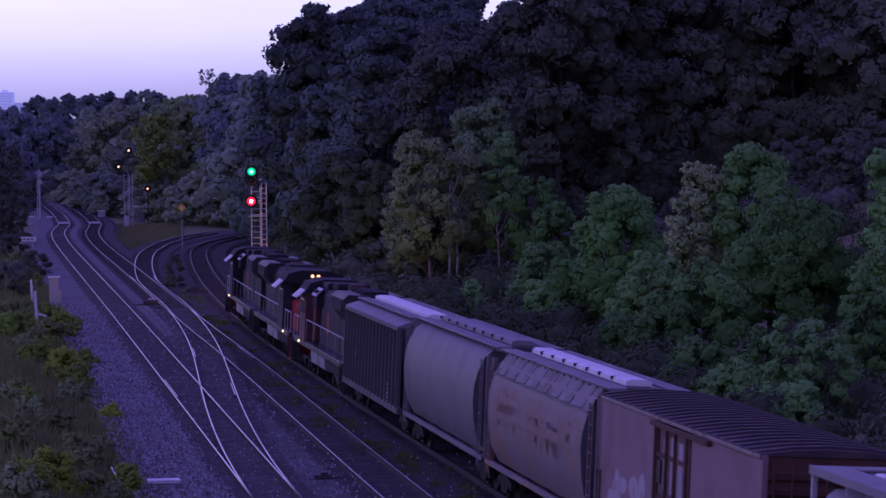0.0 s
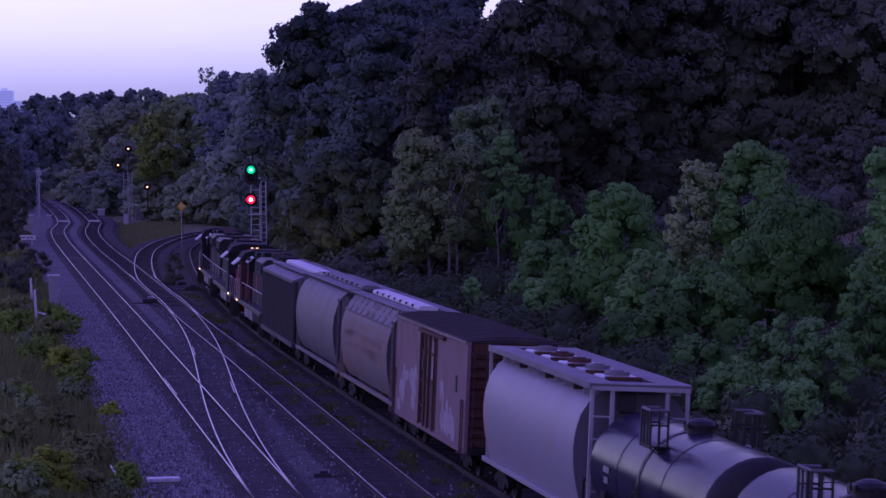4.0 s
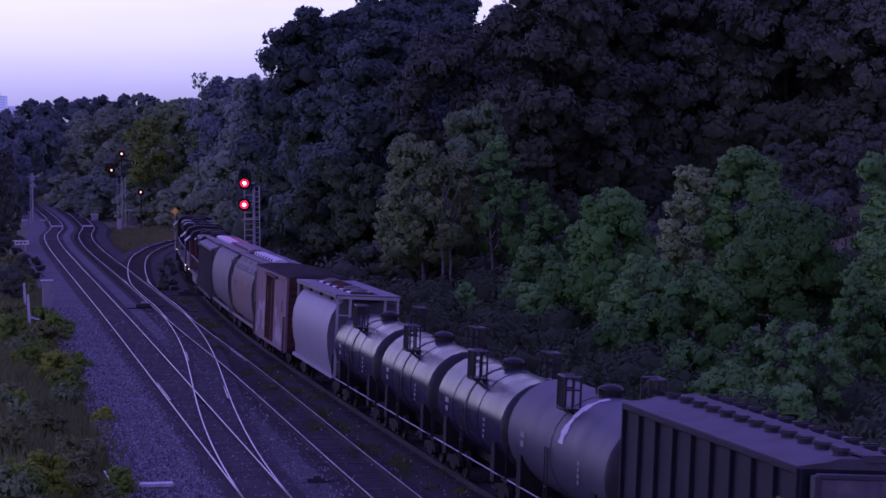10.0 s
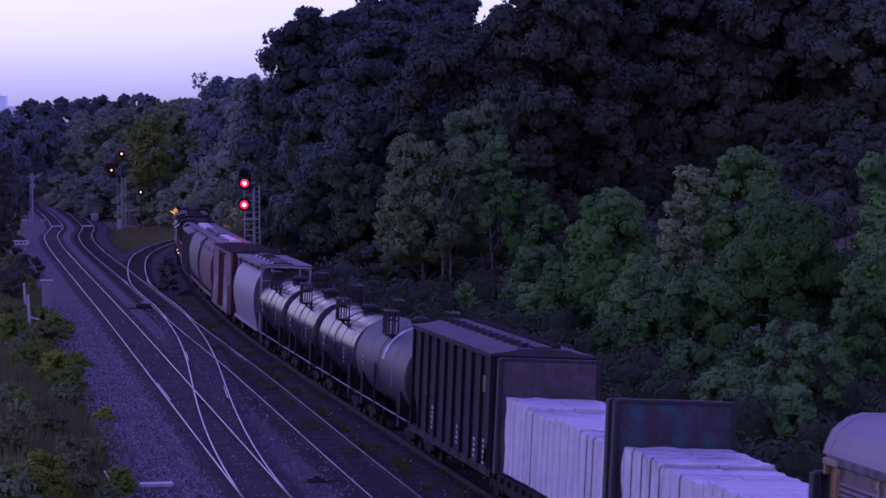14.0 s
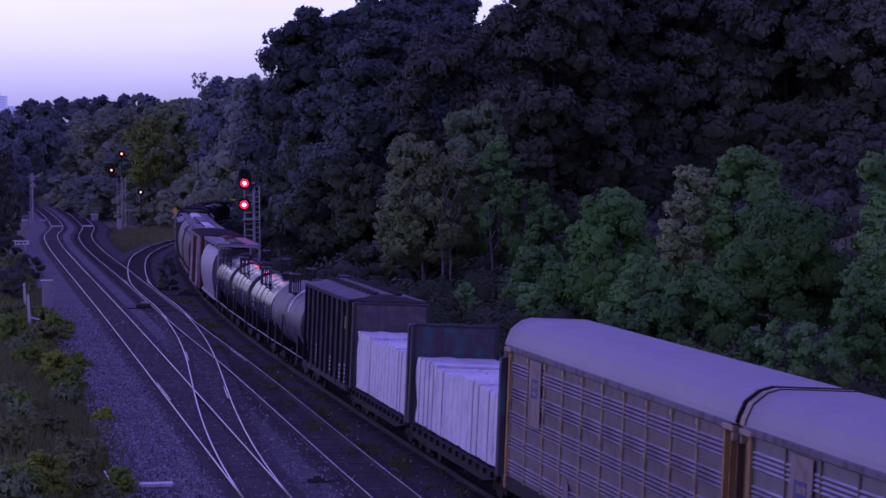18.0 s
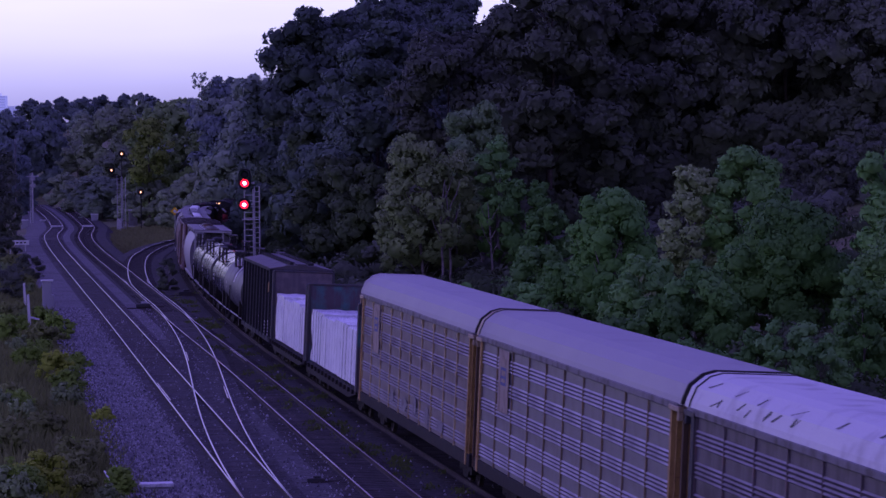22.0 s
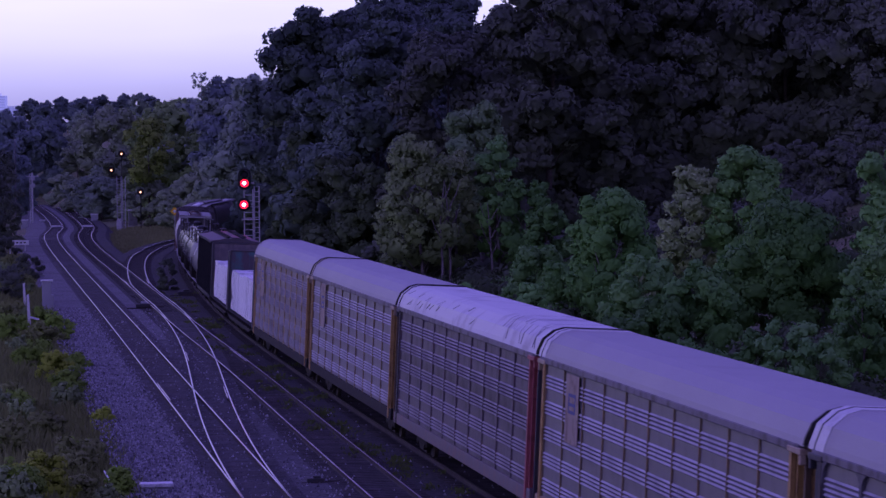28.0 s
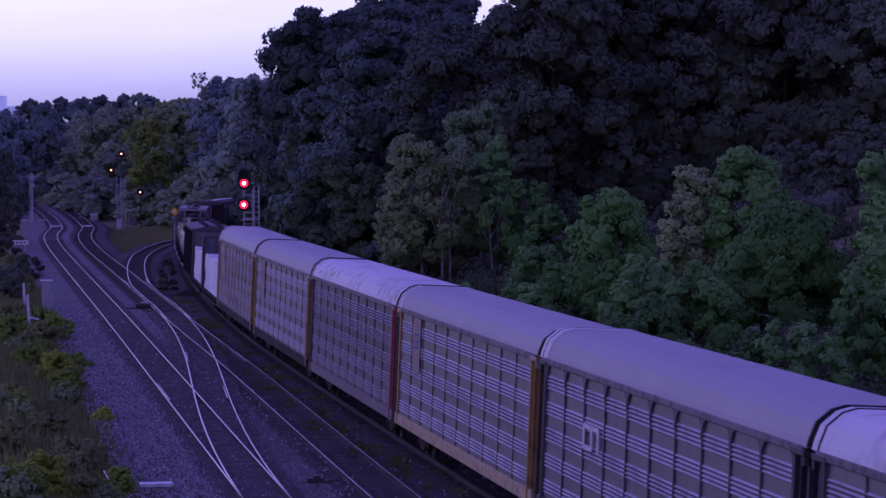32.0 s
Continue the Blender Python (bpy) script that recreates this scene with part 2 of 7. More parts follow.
def thing(name, m, label, category, group="", kind=""):
    ob = new(name)
    ob.empty_display_size = 0.3
    ob.matrix_basis = m
    return tagged(ob, label, category, group, kind)


def box(bm, x0, x1, y0, y1, z0, z1, bevel=0.0):
    r = bmesh.ops.create_cube(bm, size=1)
    vs = r["verts"]
    for v in vs:
        v.co = Vector((x0 + (v.co.x + 0.5) * (x1 - x0), y0 + (v.co.y + 0.5) * (y1 - y0), z0 + (v.co.z + 0.5) * (z1 - z0)))
    if bevel:
        es = list({e for v in vs for e in v.link_edges})
        bmesh.ops.bevel(bm, geom=es, offset=bevel, segments=1, affect="EDGES")
    return bm


def rod(bm, a, b, r=0.03, n=6, r2=None):
    a, b = Vector(a), Vector(b)
    d = b - a
    q = d.to_track_quat("Z", "Y").to_matrix().to_4x4()
    bmesh.ops.create_cone(bm, cap_ends=True, segments=n, radius1=r, radius2=r if r2 is None else r2, depth=d.length,
                          matrix=Matrix.Translation((a + b) / 2) @ q)
    return bm


def loft(bm, sections, close=True, caps=True):
    """Skin equal rings of points into a hull."""
    rings = [[bm.verts.new(p) for p in s] for s in sections]
    n = len(rings[0])
    for r0, r1 in zip(rings, rings[1:]):
        for i in range(n if close else n - 1):
            j = (i + 1) % n
            bm.faces.new((r0[i], r0[j], r1[j], r1[i]))
    if caps and close:
        bm.faces.new(list(reversed(rings[0])))
        bm.faces.new(rings[-1])
    bmesh.ops.recalc_face_normals(bm, faces=bm.faces)
    return bm


def B():
    return bmesh.new()


def from_arrays(name, verts, faces, material, parent=None, label=""):
    me = bpy.data.meshes.new(name)
    me.from_pydata(verts, [], faces)
    return link(name, me, material, parent, label)


# ---------------------------------------------------------------- the plan: five tracks
STEP = 1.0


def train_line():
    """The freight track: almost straight, then tightening into its curve to the right."""
    pts, a, b, c = [], 7.70326827e-05, -0.171105669, 19.40
    y = -150.0
    x, th = a * y * y + b * y + c, 0.0
    while y < 167.4:
        pts.append((x, y))
        th = math.atan(2 * a * y + b)
        y += math.cos(th)
        x = a * y * y + b * y + c
    while len(pts) < 900:
        pts.append((x, y))
        k = 0.000427 if y < 309.6 else 0.000427 + 0.0065 * min(1.0, (y - 309.6) / 64.3)
        th += k if th < 1.0 else 0.0
        x, y = x + math.sin(th), y + math.cos(th)
    return np.array(pts)


def smooth_line(knots):
    """A line through knots (x, y), resampled each metre by a Catmull-Rom curve."""
    k = np.array(knots, float)
    out = []
    for i in range(len(k) - 1):
        p0, p1, p2, p3 = k[max(i - 1, 0)], k[i], k[i + 1], k[min(i + 2, len(k) - 1)]
        n = max(2, int(np.linalg.norm(p2 - p1)))
        for u in np.linspace(0, 1, n, endpoint=False):
            m1, m2 = (p2 - p0) / max(1e-6, np.linalg.norm(p2 - p0)) * np.linalg.norm(p2 - p1), (p3 - p1) / max(1e-6, np.linalg.norm(p3 - p1)) * np.linalg.norm(p2 - p1)
            h = (2 * u**3 - 3 * u**2 + 1) * p1 + (u**3 - 2 * u**2 + u) * m1 + (-2 * u**3 + 3 * u**2) * p2 + (u**3 - u**2) * m2
            out.append(h)
    out.append(k[-1])
    return np.array(out)


LINE_E = train_line()
Y0_INDEX = float(np.interp(0.0, LINE_E[:300, 1], np.arange(300)))
LINE_A = smooth_line([(30.2, -150), (9.3, 0), (-5.66, 105.5), (-20.6, 211), (-37.9, 331.4), (-43.25, 370), (-46.7, 398), (-50.5, 437), (-62.6, 525), (-74.2, 600), (-90, 690), (-140, 900)])
LINE_C = smooth_line([(35.0, -150), (13.8, 0), (-1.53, 105), (-9.85, 164), (-15.9, 205), (-28.1, 290), (-34.2, 332), (-39.5, 371), (-42.65, 398), (-46.45, 437), (-58.5, 525), (-70, 600), (-85.8, 690), (-135.5, 900)])
LINE_D = smooth_line([(-16.6, 210), (-19.0, 228), (-21.6, 246), (-24.1, 265), (-27.3, 297), (-29.4, 324), (-30.0, 340), (-30.25, 354), (-29.5, 374), (-26.6, 396), (-20, 420), (-8, 445), (10, 467), (34, 487), (120, 545)])


def across(line, y):
    return np.interp(y, line[:, 1], line[:, 0])


def crossover():
    ys = np.arange(102, 223, 1.0)
    u = (ys - 102) / 120
    w = u * u * (3 - 2 * u)
    xa, xc = across(LINE_A, ys), across(LINE_C, ys)
    return np.stack([xa + (xc - xa) * w, ys], 1)


LINE_B = crossover()


def place_on(line, s, origin=0):
    """Place and heading (from +y towards +x) at s metres along a line from its point number origin."""
    f = min(max(origin + s / STEP, 0), len(line) - 2)
    i = int(f)
    a, b = Vector(line[i]), Vector(line[i + 1])
    p = a.lerp(b, f - i)
    return p, math.atan2(b.x - a.x, b.y - a.y)


def distance_to(line, x, y):
    """Signed distance of grid points from a line, positive to the right of its way."""
    best = np.full(x.shape, 1e9)
    sign = np.ones(x.shape)
    sub = line[::6]
    for a, b in zip(sub, sub[1:]):
        d = b - a
        L = d @ d
        u = np.clip(((x - a[0]) * d[0] + (y - a[1]) * d[1]) / L, 0, 1)
        ex, ey = x - a[0] - u * d[0], y - a[1] - u * d[1]
        r = np.hypot(ex, ey)
        m = r < best
        best = np.where(m, r, best)
        sign = np.where(m, np.sign(ex * d[1] - ey * d[0]), sign)
    return best * sign


def smooth01(v, a, b):
    u = np.clip((v - a) / (b - a), 0, 1)
    return u * u * (3 - 2 * u)


def land(x, y):
    """Height of the ground: level by the tracks, a wooded spur inside the curve, low hills far off."""
    x, y = np.asarray(x, float), np.asarray(y, float)
    e = distance_to(LINE_E, x, y)
    a = -distance_to(LINE_A, x, y)
    z = np.full(x.shape, -0.75)
    hill = smooth01(e, 9, 75) * 11 + smooth01(e, 60, 160) * 8
    z += np.where(e > 0, hill, 0)
    bank = smooth01(a, 4.6, 9) * 0.7 + smooth01(a, 14, 60) * 2.5
    z += np.where((a > 0) & (e < 0), bank, 0)
    far = smooth01(y, 560, 1000) * smooth01(np.abs(np.minimum(a, 60) - 0) + np.where(a < 0, 40, 0), 8, 40) * 9
    beyond = smooth01(-e - 8, 10, 90) * smooth01(y, 480, 700) * np.where(a < -8, 8.0, 0)
    z += far * (e < 0) + beyond
    z += smooth01(np.hypot(x, y), 1500, 4500) * 6
    return z


def spaced(lo, hi, near0, near1, fine, coarse):
    v, out = lo, []
    while v < hi:
        out.append(v)
        if near0 <= v <= near1:
            v += fine
        else:
            d = min(abs(v - near0), abs(v - near1))
            v += fine + (coarse - fine) * min(1, d / 1500)
    out.append(hi)
    return np.array(out)


def build_ground():
    gx, gy = spaced(-4800, 4800, -90, 70, 3.0, 500), spaced(-600, 4900, 40, 480, 4.0, 500)
    X, Y = np.meshgrid(gx, gy)
    Z = land(X, Y)
    n, m = len(gx), len(gy)
    verts = np.stack([X, Y, Z], -1).reshape(-1, 3).tolist()
    faces = [(j * n + i, j * n + i + 1, (j + 1) * n + i + 1, (j + 1) * n + i) for j in range(m - 1) for i in range(n - 1)]
    g = from_arrays("ground", verts, faces, M["grass"])
    g.data.shade_smooth()
    tagged(g, "rough grassy ground with dry weeds beside the railway", "ground", kind="structure")


def strip(line, left, right, z0, z1, drop, i0=0, i1=None, step=2):
    """A raised bed along a line: flat top, sloping shoulders."""
    pts = line[i0:i1:step]
    d = np.gradient(pts, axis=0)
    d /= np.linalg.norm(d, axis=1)[:, None]
    nr = np.stack([d[:, 1], -d[:, 0]], 1)
    cols = [(left - drop, z0), (left, z1), (right, z1), (right + drop, z0)]
    verts, faces = [], []
    for o, z in cols:
        verts.append(np.c_[pts + nr * o, np.full(len(pts), z)])
    verts = np.stack(verts, 1).reshape(-1, 3).tolist()
    for i in range(len(pts) - 1):
        for j in range(3):
            a = i * 4 + j
            faces.append((a, a + 4, a + 5, a + 1))
    return verts, faces


def build_rail(line, off, i0, i1, lift=0.0):
    """One rail: foot, web and head swept along the line; the head's top is polished."""
    prof = [(-0.07, -0.17), (-0.012, -0.14), (-0.012, -0.045), (-0.037, -0.035), (-0.037, -0.006), (-0.028, 0), (0.028, 0), (0.037, -0.006), (0.037, -0.035), (0.012, -0.045), (0.012, -0.14), (0.07, -0.17)]
    pts = line[i0:i1]
    d = np.gradient(pts, axis=0)
    d /= np.linalg.norm(d, axis=1)[:, None]
    nr = np.stack([d[:, 1], -d[:, 0]], 1)
    n = len(prof)
    verts = np.stack([np.c_[pts + nr * (off + a), np.full(len(pts), z + lift)] for a, z in prof], 1).reshape(-1, 3).tolist()
    faces, mats = [], []
    for i in range(len(pts) - 1):
        for j in range(n - 1):
            a = i * n + j
            faces.append((a, a + n, a + n + 1, a + 1))
            mats.append(1 if j == 5 else 0)
    return verts, faces, mats


def tie_mesh():
    bm = bmesh.new()
    box(bm, -1.3, 1.3, -0.115, 0.115, -0.36, -0.155)
    me = bpy.data.meshes.new("tie")
    bm.to_mesh(me)
    bm.free()
    return me


TIE = tie_mesh()


def build_track(name, line, i0, i1, head, label, ties=True):
    t = thing(name, Matrix(), label, "railway track", kind="structure")
    for off in (-0.7535, 0.7535):
        v, f, k = build_rail(line, off, i0, i1)
        ob = from_arrays("rail", v, f, [M["rail"], M[head]], t)
        ob.data.polygons.foreach_set("material_index", k)
    if ties:
        vs, fs = [], []
        s = i0 + 0.3
        rnd = random.Random(name)
        while s < i1 - 1:
            p, h = place_on(line, s, 0)
            h += rnd.uniform(-0.02, 0.02)
            if 97 < p.y < 150:
                near = link("tie", TIE, M["tie"], t)
                near.matrix_basis = pose(p.x + rnd.uniform(-0.03, 0.03), p.y, rnd.uniform(-0.008, 0.004), 0, 0, -math.degrees(h))
                s += 0.53
                continue
            fx, fy = math.sin(h), math.cos(h)
            rx, ry = fy, -fx
            b = len(vs)
            lo = rnd.uniform(-0.03, 0.03)
            for z in (-0.36, -0.155 + rnd.uniform(-0.008, 0.004)):
                for u, w in ((-1.3 + lo, -0.115), (1.3 + lo, -0.115), (1.3 + lo, 0.115), (-1.3 + lo, 0.115)):
                    vs.append((p.x + rx * u + fx * w, p.y + ry * u + fy * w, z))
            fs += [(b + 4, b + 5, b + 6, b + 7), (b, b + 1, b + 5, b + 4), (b + 1, b + 2, b + 6, b + 5), (b + 2, b + 3, b + 7, b + 6), (b + 3, b, b + 4, b + 7)]
            s += 0.53
        tagged(from_arrays("ties", vs, fs, M["tie"], t, "dark creosoted wooden ties"), kind="stuff")
    return t


build_ground()
for nm, ln, l, r, hi, mt, lab in (("ballast_main", LINE_A, -3.1, 2.2, -0.165, "ballast", "grey crushed stone ballast under the main line"),
                              ("ballast_second", LINE_C, -2.2, 2.4, -0.169, "ballast_dark", "grey crushed stone ballast between the tracks"),
                              ("ballast_freight", LINE_E, -2.3, 2.6, -0.173, "ballast_darkest", "dark crushed stone ballast under the freight track"),
                              ("ballast_branch", LINE_D, -2.2, 2.2, -0.177, "ballast_dark", "dark crushed stone ballast under the branch")):
    v, f = strip(ln, l, r, -0.95, hi, 1.3)
    tagged(from_arrays(nm, v, f, M[mt]), lab, "ballast", kind="structure")
for nm, ln, l, r, hi, mt, i0, i1, lab in (("ballast_fouled_main", LINE_A, -1.4, 1.4, -0.161, "ballast_fouled", 0, None, "oil-darkened ballast between the rails of the main line"),
                                      ("ballast_infill", LINE_C, -2.75, -1.5, -0.163, "ballast_worn", 230, 345, "clean grey ballast between the two lines"),
                                      ("ballast_fouled_crossover", LINE_B, -1.35, 1.35, -0.157, "ballast_fouled", 0, None, "oil-darkened ballast under the crossover")):
    v, f = strip(ln, l, r, hi - 0.06, hi, 0.12, i0, i1)
    tagged(from_arrays(nm, v, f, M[mt]), lab, "ballast", kind="structure")
build_track("track_main", LINE_A, 100, 840, "railhead", "main line with two polished steel rails on wooden ties")
build_track("track_second", LINE_C, 100, 840, "raildull", "second line with duller steel rails on wooden ties")
build_track("track_crossover", LINE_B, 0, 120, "railhead", "crossover between the two lines, with curved polished rails")
build_track("track_branch", LINE_D, 0, 180, "railhead", "branch curving away from the second line")
build_track("track_freight", LINE_E, 60, 720, "railrust", "freight track that curves away behind the wooded spur")
# ---------------------------------------------------------------- the train
TRAVEL = (-146.18, -136.47, -126.87, -117.36, -107.95, -98.64, -89.43, -80.3, -71.24, -62.25, -53.3, -44.38, -35.47, -26.57, -17.68, -8.82, 0.0, 8.77, 17.46,
          26.05, 34.54, 42.92, 51.17, 59.28, 67.26, 75.11, 82.81, 90.36, 97.78, 105.06, 112.21, 119.22, 126.1)
CARS, WHEELS = [], []


def car_pose(mid, half):
    """The pose of a car whose centre lies mid metres along the line, on bogies half metres either way."""
    p0, _ = place_on(LINE_E, mid - half, Y0_INDEX)
    p1, _ = place_on(LINE_E, mid + half, Y0_INDEX)
    c = (p0 + p1) / 2
    return pose(c.x, c.y, 0.0, 3.0, 0, math.degrees(math.atan2(p1.y - p0.y, p1.x - p0.x)))


def enroll(ob, front, rear, half):
    CARS.append((ob, (front + rear) / 2, half))


def plate(bm, pts, y0, y1):
    """A flat outline in x and z, given thickness across."""
    return loft(bm, [[(x, y0, z) for x, z in pts], [(x, y1, z) for x, z in pts]])


def prism(bm, pts, x0, x1):
    """A cross-section in y and z, drawn out lengthwise."""
    return loft(bm, [[(x0, y, z) for y, z in pts], [(x1, y, z) for y, z in pts]])


def both(pts):
    """A right-hand half outline, bottom to top, closed by its mirror image."""
    return pts + [(-y, z) for y, z in reversed(pts)]


MESH = {}


def shared(key, make):
    if key not in MESH:
        bm = B()
        make(bm)
        me = bpy.data.meshes.new(key)
        bm.to_mesh(me)
        bm.free()
        MESH[key] = me
    return MESH[key]


def make_wheelset(bm):
    for s in (-1, 1):
        rod(bm, (0, s * 0.68, 0), (0, s * 0.80, 0), 0.44, 20)
        rod(bm, (0, s * 0.66, 0), (0, s * 0.69, 0), 0.48, 20)
        for k in range(3):
            a = k * 2.094
            rod(bm, (0.26 * math.cos(a), s * 0.80, 0.26 * math.sin(a)), (0.26 * math.cos(a), s * 0.815, 0.26 * math.sin(a)), 0.06, 6)
    rod(bm, (0, -1.05, 0), (0, 1.05, 0), 0.09, 8)


def make_bogie(bm):
    side = [(-1.25, 0.42), (-1.2, 0.62), (-0.75, 0.72), (-0.45, 0.86), (0.45, 0.86), (0.75, 0.72), (1.2, 0.62), (1.25, 0.42), (1.0, 0.36), (0.7, 0.5), (0.42, 0.24), (-0.42, 0.24), (-0.7, 0.5), (-1.0, 0.36)]
    for s in (-1, 1):
        plate(bm, side, s * 0.92, s * 1.08)
        for dx in (-0.2, 0, 0.2):
            rod(bm, (dx, s * 1.0, 0.3), (dx, s * 1.0, 0.62), 0.085, 8)
    box(bm, -0.28, 0.28, -0.95, 0.95, 0.5, 0.8)


def bogies(car, xs, axles=(-0.86, 0.86)):
    for x in xs:
        if len(axles) == 2:
            b = link("bogie", shared("bogie", make_bogie), M["underframe"], car)
        else:
            b = link("bogie", shared("loco_bogie", make_loco_bogie), M["underframe"], car)
        b.location = (x, 0, 0)
        for a in axles:
            w = link("wheelset", shared("wheelset", make_wheelset), M["wheel"], b)
            w.location = (a, 0, 0.46)
            WHEELS.append((w, a, 0.46))


def make_loco_bogie(bm):
    side = [(-2.35, 0.45), (-2.3, 0.72), (-1.2, 0.8), (1.2, 0.8), (2.3, 0.72), (2.35, 0.45), (1.9, 0.4), (1.4, 0.55), (0.9, 0.4), (-0.9, 0.4), (-1.4, 0.55), (-1.9, 0.4)]
    for s in (-1, 1):
        plate(bm, side, s * 0.95, s * 1.15)
        for dx in (-1.75, 0, 1.75):
            box(bm, dx - 0.16, dx + 0.16, s * 1.1, s * 1.24, 0.36, 0.66, 0.03)
        rod(bm, (-0.9, s * 1.22, 0.7), (-0.4, s * 1.22, 0.4), 0.06, 6)
    box(bm, -1.1, 1.1, -0.95, 0.95, 0.5, 0.8)


def couplers(car, half, mat="underframe"):
    for s in (-1, 1):
        bm = B()
        box(bm, *sorted((s * (half - 0.1), s * (half + 0.42))), -0.1, 0.1, 0.72, 0.98, 0.03)
        box(bm, *sorted((s * (half + 0.35), s * (half + 0.55))), -0.17, 0.17, 0.68, 1.02, 0.04)
        part("coupler", bm, M[mat], car)
        bm = B()
        rod(bm, (s * half, 0.55, 0.8), (s * (half + 0.3), 0.5, 0.45), 0.025, 5)
        part("air_hose", bm, M["underframe"], car)


def ladder(car, x, y, z0, z1, mat, wide=0.42, along=True, n=None):
    """Grab-iron ladder on a side (along) or an end."""
    bm = B()
    n = n or max(3, int((z1 - z0) / 0.36))
    d = (wide / 2, 0) if along else (0, wide / 2)
    for s in (-1, 1):
        rod(bm, (x + s * d[0], y + s * d[1], z0), (x + s * d[0], y + s * d[1], z1), 0.025, 5)
    for k in range(n):
        z = z0 + (z1 - z0) * (k + 0.5) / n
        rod(bm, (x - d[0], y - d[1], z), (x + d[0], y + d[1], z), 0.018, 5)
    return part("ladder", bm, mat, car)


def stencils(car, spots, y, mat="stencil"):
    """Unreadable stencilled lettering as plain bars: x, z, width, height, lines."""
    for x, z, w, h, n in spots:
        bm = B()
        for k in range(n):
            zz = z - k * h * 1.7
            ww = w * (1.0 if k % 2 == 0 else 0.7)
            box(bm, x - ww / 2, x + ww / 2, y, y + 0.006, zz - h / 2, zz + h / 2)
        part("lettering", bm, M[mat], car, "white stencilled lettering")


def walkway(car, x0, x1, z, mat, y0=-0.35, y1=0.35):
    bm = B()
    n = int((x1 - x0) / 0.9)
    for k in range(3):
        y = y0 + (y1 - y0) * (k + 0.5) / 3
        box(bm, x0, x1, y - 0.1, y + 0.1, z, z + 0.04)
    for k in range(n + 1):
        x = x0 + (x1 - x0) * k / n
        box(bm, x - 0.03, x + 0.03, y0, y1, z - 0.1, z)
    return part("running_board", bm, mat, car)


# -------------------------------------------------- enclosed auto carriers
BAYS = 10


def make_panel(bm, w, groups):
    """A louvred side panel: narrow ledges in bands between plain sheet; their up-facing sides take a paler colour for
    skylight.
    """
    prof = [(0.0, 1.28, 0)]
    gap = (4.92 - 1.34) / groups
    for g in range(groups):
        z0 = 1.40 + g * gap
        prof.append((0.0, z0, 0))
        for k in range(4):
            zz = z0 + 0.03 + k * 0.105
            prof += [(0.05, zz + 0.004, 1), (0.0, zz + 0.045, 0)]
        prof.append((0.0, z0 + gap * 0.93, 0))
    prof.append((0.0, 4.95, 0))
    a = [bm.verts.new((0.0, y, z)) for y, z, _ in prof]
    b = [bm.verts.new((w, y, z)) for y, z, _ in prof]
    for i in range(len(prof) - 1):
        f = bm.faces.new((a[i], b[i], b[i + 1], a[i + 1]))
        f.material_index = prof[i][2]
    bmesh.ops.recalc_face_normals(bm, faces=bm.faces)


